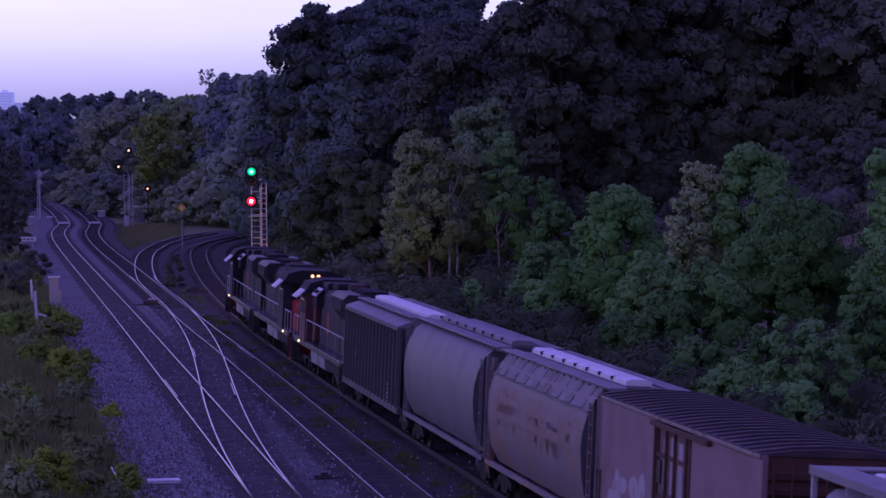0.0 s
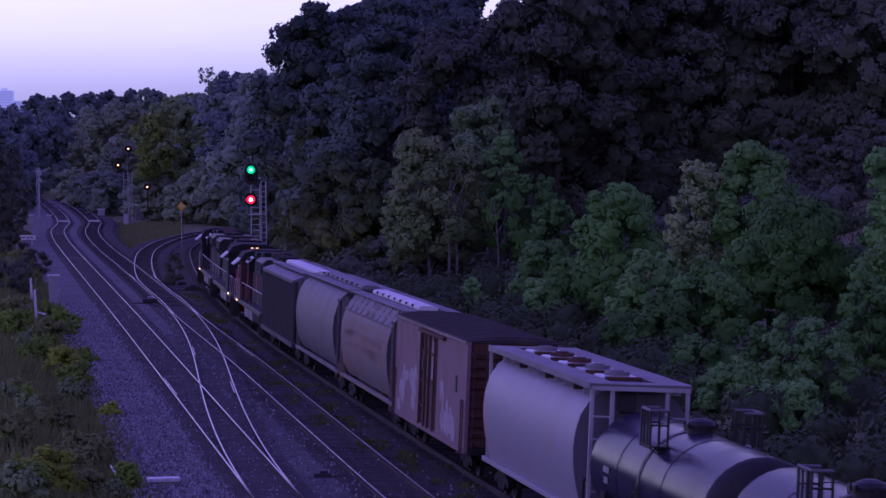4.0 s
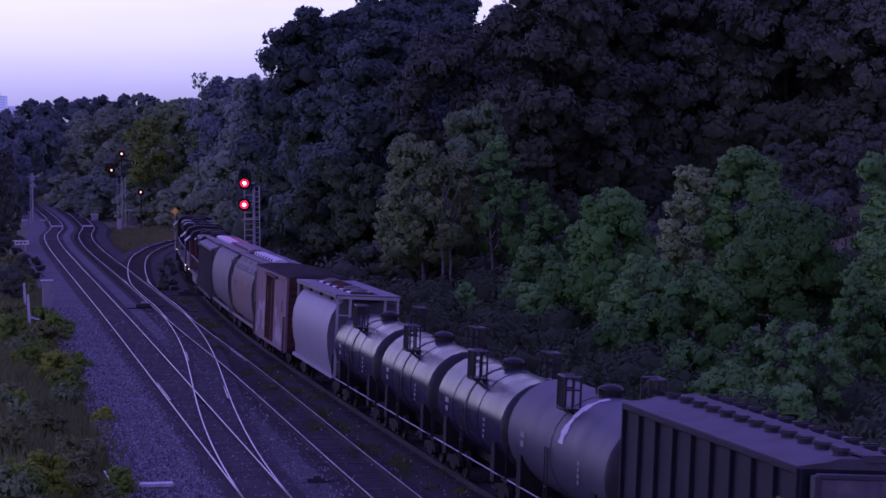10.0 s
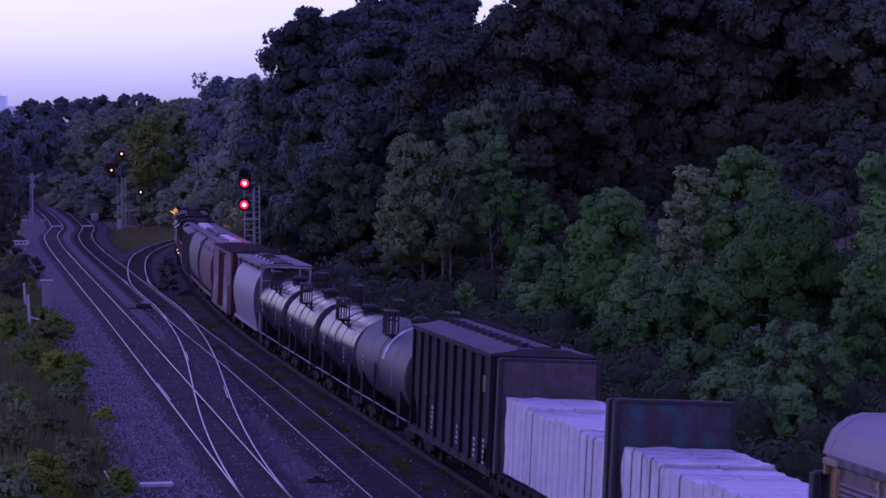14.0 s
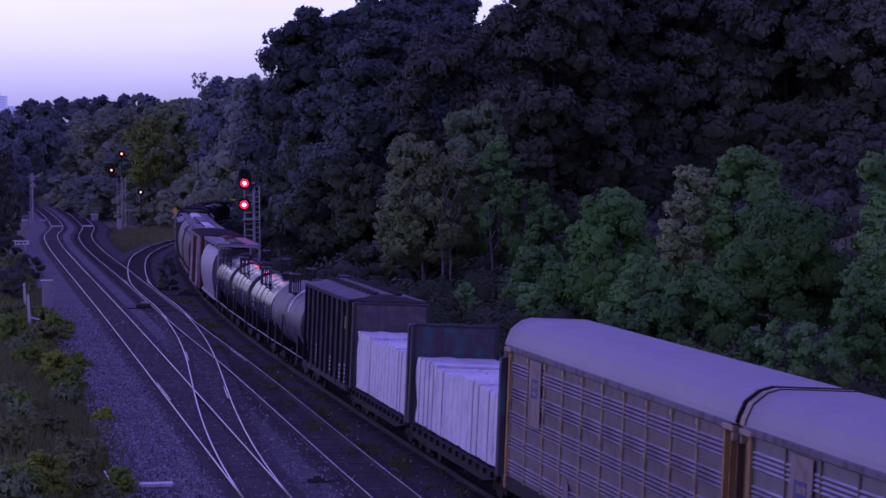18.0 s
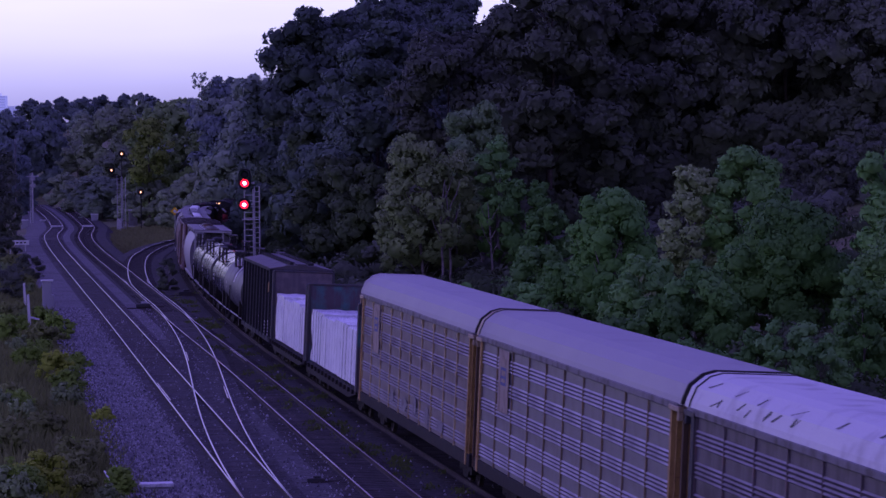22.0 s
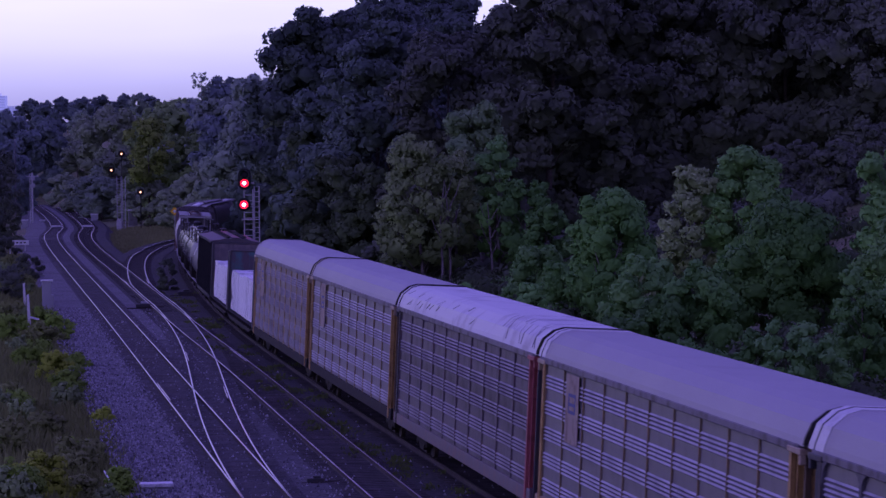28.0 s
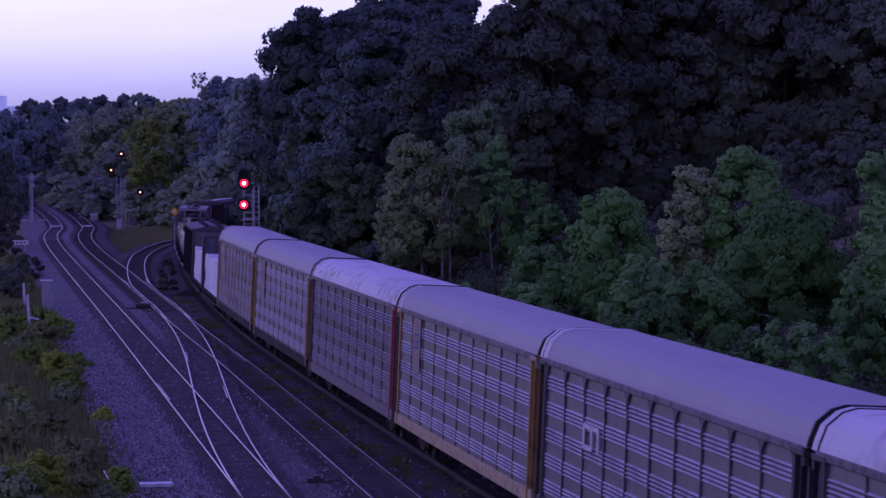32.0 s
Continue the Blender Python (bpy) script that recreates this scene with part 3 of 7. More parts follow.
# worn names the paler material that imitates skylight on the ledges
def auto_rack(front, rear, side, post, roof, label, sill=None, plate_bay=None, tail=None, gusset=False, cap="rack_cap", scuffs=False, emblem=None, columns=None, worn="skylit_edge", tags=(), crown=0.0, hoodw=0.0, lead=True):
    L = (front - rear) / 2
    c = thing("auto_carrier", Matrix(), label, "rail car", "auto carriers")
    sill = sill or post
    part("deck", box(B(), -L + 0.5, L - 0.5, -1.3, 1.3, 0.82, 1.0), M["underframe"], c)
    for s in (-1, 1):
        bm = B()
        box(bm, -L + 0.3, L - 0.3, *sorted((s * 1.42, s * 1.6)), 0.88, 1.27, 0.02)
        part("side_sill", bm, M[sill], c)
    # louvred panels, bay by bay, with posts between them
    x0, x1 = -L + 1.05, L - 1.05
    w = (x1 - x0) / BAYS
    key = "louvre_" + side
    me = shared(key, lambda bm: make_panel(bm, w - 0.01, 5))
    pk = "post_" + post
    wide_ = 0.05 if post == "rack_tan" else 0.03

    def make_post(bm):
        box(bm, -0.05 if gusset else -wide_, 0.05 if gusset else wide_, 0.0, 0.06 if gusset else 0.055, 1.25, 4.97)
        if post == "rack_tan":
            for z in (4.84, 3.6, 2.4):
                box(bm, -0.1, 0.1, 0.0, 0.075, z - 0.06, z + 0.06)
        if gusset:
            plate(bm, [(-0.05, 4.5), (0.05, 4.5), (0.09, 4.75), (0.2, 4.88), (0.42, 4.97), (-0.42, 4.97), (-0.2, 4.88), (-0.09, 4.75)], 0.01, 0.082)
    pm = shared(pk + str(gusset), make_post)
    for s in (1, -1):
        for k in range(BAYS):
            p = link("side_panel", me, [M[side], M[worn]], c)
            p.matrix_basis = Matrix.Translation((x0 + k * w + 0.005 if s > 0 else x0 + (k + 1) * w - 0.005, s * 1.535, 0)) @ (Matrix() if s > 0 else Matrix.Rotation(math.pi, 4, "Z"))
        for k in range(BAYS + 1):
            p = link("post", pm, M[post], c)
            p.matrix_basis = Matrix.Translation((x0 + k * w, s * 1.53, 0)) @ (Matrix() if s > 0 else Matrix.Rotation(math.pi, 4, "Z"))
        bm = B()
        box(bm, -L + 0.35, L - 0.35, *sorted((s * 1.50, s * 1.635)), 4.95, 5.12, 0.02)
        part("eave_rail", bm, M["rack_eave"], c)
    if plate_bay is not None:
        bm = B()
        xx = x0 + (BAYS - plate_bay - 0.5) * w
        box(bm, xx - 0.85, xx + 0.85, 1.585, 1.602, 3.05, 4.9, 0.004)
        pl = part("emblem_plate", bm, M["plate_tan"], c, "tan emblem plate on the louvred side")
        for z in (3.9, 4.1, 4.35):
            part("emblem_bar", box(B(), xx - 0.36, xx + 0.36, 1.603, 1.609, z - 0.045, z + 0.045), M["emblem_blue"], pl, "faded blue emblem bar")
        for dx in (-0.42, 0.42):
            part("emblem_bar", box(B(), xx + dx - 0.05, xx + dx + 0.05, 1.603, 1.609, 3.86, 4.4), M["emblem_blue"], pl, "faded blue emblem bar")
    for k, (bay, z, ww, hh) in enumerate(tags):
        rg = random.Random(k + 40)
        xx = x0 + (BAYS - bay) * w
        pts = [(xx + ww * math.cos(q) * rg.uniform(0.7, 1.1), z + hh * math.sin(q) * rg.uniform(0.7, 1.1)) for q in np.linspace(0, 2 * math.pi, 13)[:-1]]
        bm = B()
        plate(bm, pts, 1.5862, 1.5885 + 0.0006 * k)
        part("graffiti", bm, M["tag_pale"], c, "worn silvery graffiti")
    if emblem is not None:
        xx = x0 + (BAYS - emblem - 0.45) * w
        for dx, a, b in ((-0.95, 3.12, 3.78), (0.05, 3.12, 3.78), (0.85, 3.12, 3.78)):
            part("emblem_bar", box(B(), xx - dx - 0.1, xx - dx + 0.1, 1.60, 1.625, a, b), M["stencil"], c, "white railway emblem bar")
        for dx, w_, z in ((-0.5, 0.42, 3.72), (-0.45, 0.4, 3.17), (0.45, 0.4, 3.72)):
            part("emblem_bar", box(B(), xx - dx - w_, xx - dx + w_, 1.60, 1.622, z - 0.06, z + 0.06), M["stencil"], c, "white railway emblem bar")
    # ends: corner column, recess with a ladder, and the curved end doors
    for e in (-1, 1):
        col = M[tail] if (tail and e < 0) else M[columns] if columns else M["rack_dark"]
        inner = M["rack_inner"] if columns else M["rack_dark"]
        for s in (-1, 1):
            bm = B()
            box(bm, *sorted((e * (L - 1.06), e * (L - 0.9))), *sorted((s * 1.14, s * 1.63)), 0.9, 5.0, 0.015)
            cc = part("corner_column", bm, col, c)
            part("column_flange", box(B(), *sorted((e * (L - 0.9), e * (L - 0.84))), *sorted((s * 1.54, s * 1.635)), 0.95, 4.95), col, cc)
            bm = B()
            box(bm, *sorted((e * (L - 0.34), e * (L - 0.22))), *sorted((s * 1.36, s * 1.5)), 0.9, 5.0, 0.015)
            part("end_post", bm, inner, c)
            bm = B()
            box(bm, *sorted((e * (L - 1.15), e * (L - 0.16))), *sorted((s * 1.36, s * 1.66)), 4.92, 5.05, 0.02)
            box(bm, *sorted((e * (L - 0.3), e * (L - 0.18))), *sorted((s * 1.5, s * 1.64)), 4.72, 4.95, 0.02)
            part("top_bracket", bm, M["column_cap"] if columns else col, c)
            ladder(c, e * (L - 0.6), s * 1.38, 1.0, 4.9, col, 0.36, False, 9)
        bm = B()
        plan = [(L - 0.9, 1.16), (L - 0.62, 1.12), (L - 0.42, 0.98), (L - 0.3, 0.7), (L - 0.26, 0.0)]
        plan = plan + [(x, -y) for x, y in reversed(plan[:-1])]
        loft(bm, [[(e * x, y, z) for x, y in plan] for z in (1.0, 5.05)])
        for k in range(-3, 4):
            y = k * 0.3
            x = float(np.interp(abs(y), (0.0, 0.7, 0.98), (L - 0.26, L - 0.3, L - 0.42)))
            rod(bm, (e * x, y, 1.05), (e * x, y, 5.0), 0.03, 5)
        part("end_door", bm, inner, c)
    # roof: two slopes and a flat crown, sheets lapped crosswise
    arch = [(1.60, 5.10), (1.57, 5.25), (1.44, 5.52 + crown * 0.7), (1.14, 5.75 + crown), (0.85, 5.84 + crown)]
    ring = both(arch)
    bm = B()
    prism(bm, ring, -L + 0.1, L - 0.47)
    part("roof", bm, M[roof], c)
    # the leading end closes with a paler hood, and a black gasket lies on either edge
    part("roof_cap", prism(B(), both([(y * 1.003, z + 0.008) for y, z in arch]), L - 0.46, L - 0.0), M[cap], c, "pale hood at the roof's leading end")
    lip = both([(y * 1.01 + 0.008, z + 0.025) for y, z in arch])
    for x0_, x1_ in ((-L + 0.02, -L + 0.11), (L - 0.5, L - 0.45))[:2 if lead else 1]:
        part("roof_gasket", prism(B(), lip, x0_, x1_), M["black"], c)
    if hoodw:
        part("roof_collar", prism(B(), both([(y * 1.006 + 0.004, z + 0.014) for y, z in arch]), L - 0.5 - hoodw, L - 0.5), M["rack_cap"], c, "pale collar over the roof's leading end")
    if scuffs:
        rg = random.Random(3)
        for k in range(16):
            x = L - 1.2 - k * 0.75 - rg.uniform(0, 0.4) if k < 9 else rg.uniform(-L + 2, L - 6)
            a = 1 if k % 3 else 2
            (ya, za), (yb, zb_) = arch[a], arch[a + 1]
            u = rg.uniform(0.0, 0.35)
            p0 = Vector((x, ya + (yb - ya) * u, za + (zb_ - za) * u + 0.012))
            p1 = Vector((x + rg.uniform(-0.9, -0.2), ya + (yb - ya) * min(1, u + 0.6), za + (zb_ - za) * min(1, u + 0.6) + 0.012))
            wd = rg.uniform(0.05, 0.16)
            bm = B()
            vs = [bm.verts.new(p) for p in (p0 - Vector((wd, 0, 0)), p0 + Vector((wd * 0.5, 0, 0)), p1 + Vector((wd * 0.8, 0, 0)), p1 - Vector((wd * 0.3, 0, 0)))]
            bm.faces.new(vs)
            part("scuff", bm, M["hatch_black"], c, "dark scuff on the roof")
        for k in range(15):
            x = -L + 0.7 + 0.42 * k + rg.uniform(-0.15, 0.15)
            side_ = arch[1:] + [(-y, z) for y, z in reversed(arch[2:])]
            i0 = rg.choice((0, 1, 1, 2, 3))
            run = side_[i0:i0 + rg.choice((2, 3, 3, 4))]
            wd, drift = rg.uniform(0.02, 0.06), rg.uniform(0.1, 0.5)
            bm = B()
            loft(bm, [[(x + drift * j - wd * (1.2 - 0.3 * j), y * 1.003, z + 0.009) for j, (y, z) in enumerate(run)],
                      [(x + drift * j + wd * (1.2 - 0.3 * j), y * 1.003, z + 0.009) for j, (y, z) in enumerate(run)]], close=False, caps=False)
            part("scuff", bm, M["roof_dusk"], c, "long dark streak over the roof")
    couplers(c, L)
    bogies(c, (-L + 4.0, L - 4.0))
    enroll(c, front, rear, L - 4.0)
    return c


# -------------------------------------------------- tank cars
def ring_yz(r, z, n=28, x=0.0):
    return [(x, r * math.cos(2 * math.pi * k / n), z + r * math.sin(2 * math.pi * k / n)) for k in range(n)]


def tank_car(front, rear, r, shell, head, label, z=None, stripe=False, rings=True):
    L = (front - rear) / 2
    z = z or 1.02 + r
    t = L - 0.75
    c = thing("tank_car", Matrix(), label, "rail car", "tank cars")
    bm = B()
    loft(bm, [ring_yz(r, z, x=x) for x in np.linspace(-t + 0.42, t - 0.42, 9)], caps=False)
    part("shell", bm, M[shell], c, smooth=True)
    for e in (-1, 1):
        bm = B()
        secs = [ring_yz(r * math.sqrt(max(0.0004, 1 - u * u)), z, x=e * (t - 0.42 + 0.55 * u)) for u in (0, 0.25, 0.5, 0.7, 0.85, 0.94, 0.985, 0.9998)]
        loft(bm, secs, caps=False)
        part("tank_head", bm, M[head], c, "black rounded tank end", smooth=True)
    for x in ((-0.3 * t, 0.45 * t) if rings else ()):
        bm = B()
        loft(bm, [ring_yz(r + 0.004, z, x=x - 0.03), ring_yz(r + 0.014, z, x=x - 0.03), ring_yz(r + 0.014, z, x=x + 0.03), ring_yz(r + 0.004, z, x=x + 0.03)], caps=False)
        part("weld_band", bm, M[shell], c, smooth=True)
    bm = B()
    loft(bm, [ring_yz(r + 0.004, z, x=0.30), ring_yz(r + 0.02, z, x=0.31), ring_yz(r + 0.02, z, x=0.55), ring_yz(r + 0.004, z, x=0.56)], caps=False)
    part("ladder_band", bm, M["black"] if rings else M[shell], c, "dark band round the tank", smooth=True)
    # narrow platforms with railings on either side of the manway
    top = z + r
    for s in (-1, 1):
        bm = B()
        box(bm, -0.6, 0.6, *sorted((s * 0.98, s * 1.42)), top - 0.36, top - 0.32)
        for x in (-0.5, 0.5):
            rod(bm, (x, s * 1.3, top - 0.34), (x, s * 0.98, top - 0.62), 0.03, 5)
        part("platform", bm, M["black"], c, "black grating platform")
        y = s * 1.4
        # top rail paler than the black bars: its highlight is put into the colour
        bm = B()
        rod(bm, (-0.52, y, top + 0.54), (0.52, y, top + 0.54), 0.036, 6)
        for x in (-0.5, 0.5):
            rod(bm, (x, y, top + 0.54), (x, y - s * 0.45, top + 0.54), 0.036, 6)
        rl = part("top_rail", bm, M["loco_rail"], c, "top rail of the safety railing, highlight put into its pale colour")
        for x, u in ((-0.5, 0), (-0.17, 0), (0.17, 0), (0.5, 0), (-0.5, 0.22), (-0.5, 0.44), (0.5, 0.22), (0.5, 0.44)):
            part("baluster", rod(B(), (x, y - s * u, top - 0.4), (x, y - s * u, top + 0.53), 0.034, 5), M["black"], rl, "black railing bar")
        for x in (-0.5, 0.5):
            part("mid_rail", rod(B(), (x, y, top + 0.18), (x, y - s * 0.45, top + 0.18), 0.028, 5), M["black"], rl)
    bm = B()
    rings_ = [(0.34, -0.1), (0.34, 0.12), (0.38, 0.13), (0.38, 0.19), (0.3, 0.28), (0.15, 0.34), (0.02, 0.35)]
    loft(bm, [[(0.1 + q * math.cos(k * math.pi / 9), q * math.sin(k * math.pi / 9), top + zz) for k in range(18)] for q, zz in rings_])
    dome = part("manway", bm, M["black"], c, "black rounded manway dome")
    bm = B()
    box(bm, 0.62, 1.15, -0.2, 0.2, top - 0.05, top + 0.16, 0.04)
    rod(bm, (0.4, 0, top + 0.1), (0.7, 0, top + 0.1), 0.06, 8)
    part("valve_box", bm, M["black"], dome)
    for k in range(6):
        q = k * math.pi / 3
        part("bolt", rod(B(), (0.1 + 0.41 * math.cos(q), 0.41 * math.sin(q), top + 0.08), (0.1 + 0.41 * math.cos(q), 0.41 * math.sin(q), top + 0.24), 0.03, 6), M["black"], dome)
    ladder(c, 0.45, r + 0.08, 0.95, z + 0.1, M["black"], 0.4)
    ladder(c, 0.45, -r - 0.08, 0.95, z + 0.1, M["black"], 0.4)
    # sills, bolsters and the handrail along the foot
    bm = B()
    box(bm, -L, L, -0.32, 0.32, 0.72, 1.02)
    part("centre_sill", bm, M["underframe"], c)
    for x in (-t * 0.72, t * 0.72):
        bm = B()
        plate(bm, [(x - 0.35, 0.75), (x + 0.35, 0.75), (x + 0.28, z - 0.35 * r), (x - 0.28, z - 0.35 * r)], -r * 0.96, r * 0.96)
        part("bolster", bm, M["underframe"], c)
    for s in (-1, 1):
        bm = B()
        rod(bm, (-t + 0.2, s * 1.5, 1.12), (t - 0.2, s * 1.5, 1.12), 0.02, 6)
        for k in range(7):
            x = -t + 0.3 + (2 * t - 0.6) * k / 6
            rod(bm, (x, s * 1.5, 1.12), (x, s * 1.2, 0.98), 0.02, 5)
        part("foot_rail", bm, M["galv"], c, "pale handrail along the foot of the tank")
    for e in (-1, 1):
        bm = B()
        box(bm, *sorted((e * (L - 0.7), e * (L - 0.1))), -1.45, 1.45, 0.98, 1.06)
        for y in (-1.4, 1.4):
            rod(bm, (e * (L - 0.15), y, 1.0), (e * (L - 0.15), y, 2.0), 0.03, 5)
        rod(bm, (e * (L - 0.15), -1.4, 2.0), (e * (L - 0.15), 1.4, 2.0), 0.03, 5)
        part("end_platform", bm, M["underframe"], c)
    stencils(c, ((t * 0.62, z + 0.1, 0.7, 0.16, 2), (-t * 0.5, z + 0.05, 0.3, 0.1, 4)), r + 0.01, 'dull_edge')
    if stripe:
        bm = B()
        for k in range(7):
            a = radians(12 + k * 10)
            y0_, z0_ = (r + 0.012) * math.cos(a), z + (r + 0.012) * math.sin(a)
            wd = 0.3 + 0.1 * math.sin(k * 2.1)
            a2 = radians(12 + (k + 1) * 10)
            y1_, z1_ = (r + 0.012) * math.cos(a2), z + (r + 0.012) * math.sin(a2)
            q = [bm.verts.new((-0.9 - wd, y0_, z0_)), bm.verts.new((-0.9 + wd, y0_, z0_)), bm.verts.new((-0.9 + wd * 0.8, y1_, z1_)), bm.verts.new((-0.9 - wd * 0.8, y1_, z1_))]
            bm.faces.new(q)
        part("spill_streak", bm, M["spill"], c, "white streak of spilled product")
    couplers(c, L)
    bogies(c, (-t * 0.72, t * 0.72))
    enroll(c, front, rear, t * 0.72)
    return c


# -------------------------------------------------- covered hoppers
def hatches_round(c, x0, x1, n, y, z, mat):
    for k in range(n):
        x = x0 + (x1 - x0) * k / max(1, n - 1)
        bm = B()
        rod(bm, (x, y, z), (x, y, z + 0.10), 0.16, 12)
        rod(bm, (x, y, z + 0.10), (x, y, z + 0.14), 0.19, 12)
        box(bm, x - 0.05, x + 0.05, y - 0.2, y + 0.2, z + 0.13, z + 0.17)
        part("hatch", bm, mat, c)


def hopper_ends(c, L, h, mat, inset=1.5):
    """Open ends of a hopper: slope sheets, end posts, platform and ladder."""
    for e in (-1, 1):
        bm = B()
        plate(bm, [(e * (L - 0.45), 1.0), (e * (L - 0.3), 1.0), (e * (L - 0.3), h - 0.25), (e * (L - 0.45), h - 0.25)], 1.2, 1.34)
        plate(bm, [(e * (L - 0.45), 1.0), (e * (L - 0.3), 1.0), (e * (L - 0.3), h - 0.25), (e * (L - 0.45), h - 0.25)], -1.34, -1.2)
        box(bm, *sorted((e * (L - 0.45), e * (L - 0.3))), -1.34, 1.34, 2.3, 2.42)
        part("end_frame", bm, mat, c)
        bm = B()
        box(bm, *sorted((e * (L - inset - 0.1), e * (L - 0.1))), -1.4, 1.4, 0.98, 1.06)
        part("end_platform", bm, M["underframe"], c)
        ladder(c, e * (L - 0.26), 1.0, 1.05, h - 0.3, mat, 0.4, False)
        ladder(c, e * (L - 0.7), 1.45, 0.75, h - 0.4, mat, 0.42)


def outlets(c, L, n, mat):
    for k in range(n):
        x = (k - (n - 1) / 2) * (2 * L - 5) / n
        bm = B()
        w = (2 * L - 5) / n / 2
        loft(bm, [[(x - w, -1.3, 1.35), (x + w, -1.3, 1.35), (x + w, 1.3, 1.35), (x - w, 1.3, 1.35)],
                  [(x - w * 0.3, -0.5, 0.5), (x + w * 0.3, -0.5, 0.5), (x + w * 0.3, 0.5, 0.5), (x - w * 0.3, 0.5, 0.5)]])
        part("discharge_hopper", bm, mat, c)


def round_hopper(front, rear, side, roof, label, h=4.45, cut=1.1, board="rack_cap", hatch_style="trough", belly=1.62, dark_end="black", overhang=False, seams=2):
    """A hopper with bulging sides."""
    L = (front - rear) / 2
    c = thing("covered_hopper", Matrix(), label, "rail car", "covered hoppers")
    half = [(1.18, 1.15), (1.45, 1.65), (belly - 0.05, 2.2), (belly, 2.8), (belly - 0.03, 3.3), (belly - 0.14, 3.75), (belly - 0.34, h - 0.35), (belly - 0.62, h - 0.12), (0.55, h)]
    if overhang:
        half = [(1.34, 1.12), (1.43, 1.5), (1.53, 1.9), (1.6, 2.35), (1.62, 2.8), (1.58, 3.25), (1.45, 3.7), (1.2, 4.1), (0.85, 4.35), (0.4, 4.45)]
    ring = both(half)
    bm = B()
    t = L - cut
    loft(bm, [[(x, y, z) for y, z in ring] for x in np.linspace(-t, t, 9)], caps=False)
    part("hull", bm, M[side], c, smooth=True)
    for e in (-1, 1):
        bm = B()
        inner = [(y * 0.985, z * 0.99 + 0.02) for y, z in ring]
        sec = [[(e * t, y, z) for y, z in ring], [(e * (t - 0.02), y, z) for y, z in inner],
               [(e * (t - 0.45 * (4.3 - z) / 3.0 * 1.6 - 0.03), y * 0.98, z) for y, z in inner]]
        loft(bm, sec, caps=True)
        part("end_sheet", bm, M[dark_end], c, "dark sloping end sheet")
    for s in (-1, 1):
        bm = B()
        box(bm, -L + 0.15, L - 0.15, *sorted((s * 1.3, s * 1.46)), 0.98, 1.14, 0.02)
        part("side_sill", bm, M[side], c)
    if overhang:
        for s in (-1, 1):
            bm = B()
            box(bm, -L + 0.2, L - 0.2, *sorted((s * 0.62, s * 1.38)), h - 0.02, h + 0.05, 0.02)
            box(bm, -L + 0.2, L - 0.2, *sorted((s * 1.33, s * 1.4)), h - 0.12, h + 0.06, 0.01)
            part("roof_board", bm, M["roof_grey"], c, "grey running board along the roof")
            for k in range(11):
                x = -t + 0.3 + (2 * t - 0.6) * k / 10
                part("roof_bracket", box(B(), x - 0.03, x + 0.03, *sorted((s * 0.9, s * 1.34)), h - 0.3, h - 0.02), M["rust_dark"] if k % 3 == 1 else M[roof], c)
        for e in (-1, 1):
            bm = B()
            box(bm, *sorted((e * (L - 0.95), e * (L - 0.2))), -0.62, 0.62, h - 0.02, h + 0.05, 0.02)
            part("end_walk", bm, M["roof_grey"], c)
            bm = B()
            box(bm, *sorted((e * (L - 0.3), e * (L - 0.2))), -1.38, 1.38, h - 0.14, h - 0.02)
            part("end_beam", bm, M[roof], c)
            for y in (-1.3, -0.75, 0.75, 1.3):
                part("roof_post", box(B(), *sorted((e * (L - 0.34), e * (L - 0.24))), y - 0.05, y + 0.05, 1.0, h - 0.1), M[roof], c)
            for z in (1.7, 2.4, 3.1, 3.7):
                for y in (-1.02, 1.02):
                    part("rung", rod(B(), (e * (L - 0.29), y - 0.27, z), (e * (L - 0.29), y + 0.27, z), 0.03, 6), M[roof], c)
            part("end_platform", box(B(), *sorted((e * (L - 1.1), e * (L - 0.1))), -1.4, 1.4, 0.98, 1.06), M["underframe"], c)
            part("brake_housing", box(B(), *sorted((e * (L - 0.62), e * (L - 0.3))), 0.1, 0.55, h - 0.75, h - 0.2, 0.05), M["black"], c)
    else:
        hopper_ends(c, L, h, M[side])
    zt = h + (0.02 if overhang else 0.02)
    if hatch_style == "trough":
        n = 8
        for k in range(n):
            x = -t + 0.4 + (2 * t - 0.8) * (k + 0.5) / n
            w = (2 * t - 0.8) / n / 2 - 0.015
            bm = B()
            prism(bm, both([(0.36, zt), (0.36, zt + 0.12), (0.22, zt + 0.17)]), x - w, x + w)
            part("hatch_cover", bm, M[board], c, "pale trough hatch cover")
            bm = B()
            box(bm, x + w - 0.05, x + w + 0.03, 0.3, 0.42, zt + 0.05, zt + 0.15)
            part("hatch_latch", bm, M["black"], c)
        walkway(c, -L + 0.2, L - 0.2, zt - 0.02, M[roof], 0.62, 1.08)
        walkway(c, -L + 0.2, L - 0.2, zt - 0.02, M[roof], -1.08, -0.62)
    else:
        part("roof_sheet", prism(B(), both([(0.64, zt - 0.3), (0.64, zt - 0.06), (0.3, zt - 0.03)]), -t, t), M["roof_dusk"], c)
        for k in range(5):
            x = -t + 0.6 + (2 * t - 1.2) * (k + 0.5) / 5
            lid = part("hatch_cover", box(B(), x - 0.1, x + 1.1, -0.52, 0.52, zt - 0.05, zt + 0.05, 0.03), M["hatch_white"] if k != 1 else M["roof_pale"], c, "pale square hatch cover")
            bm = B()
            rod(bm, (x + 0.45, 0, zt + 0.05), (x + 0.45, 0, zt + 0.16), 0.36, 14)
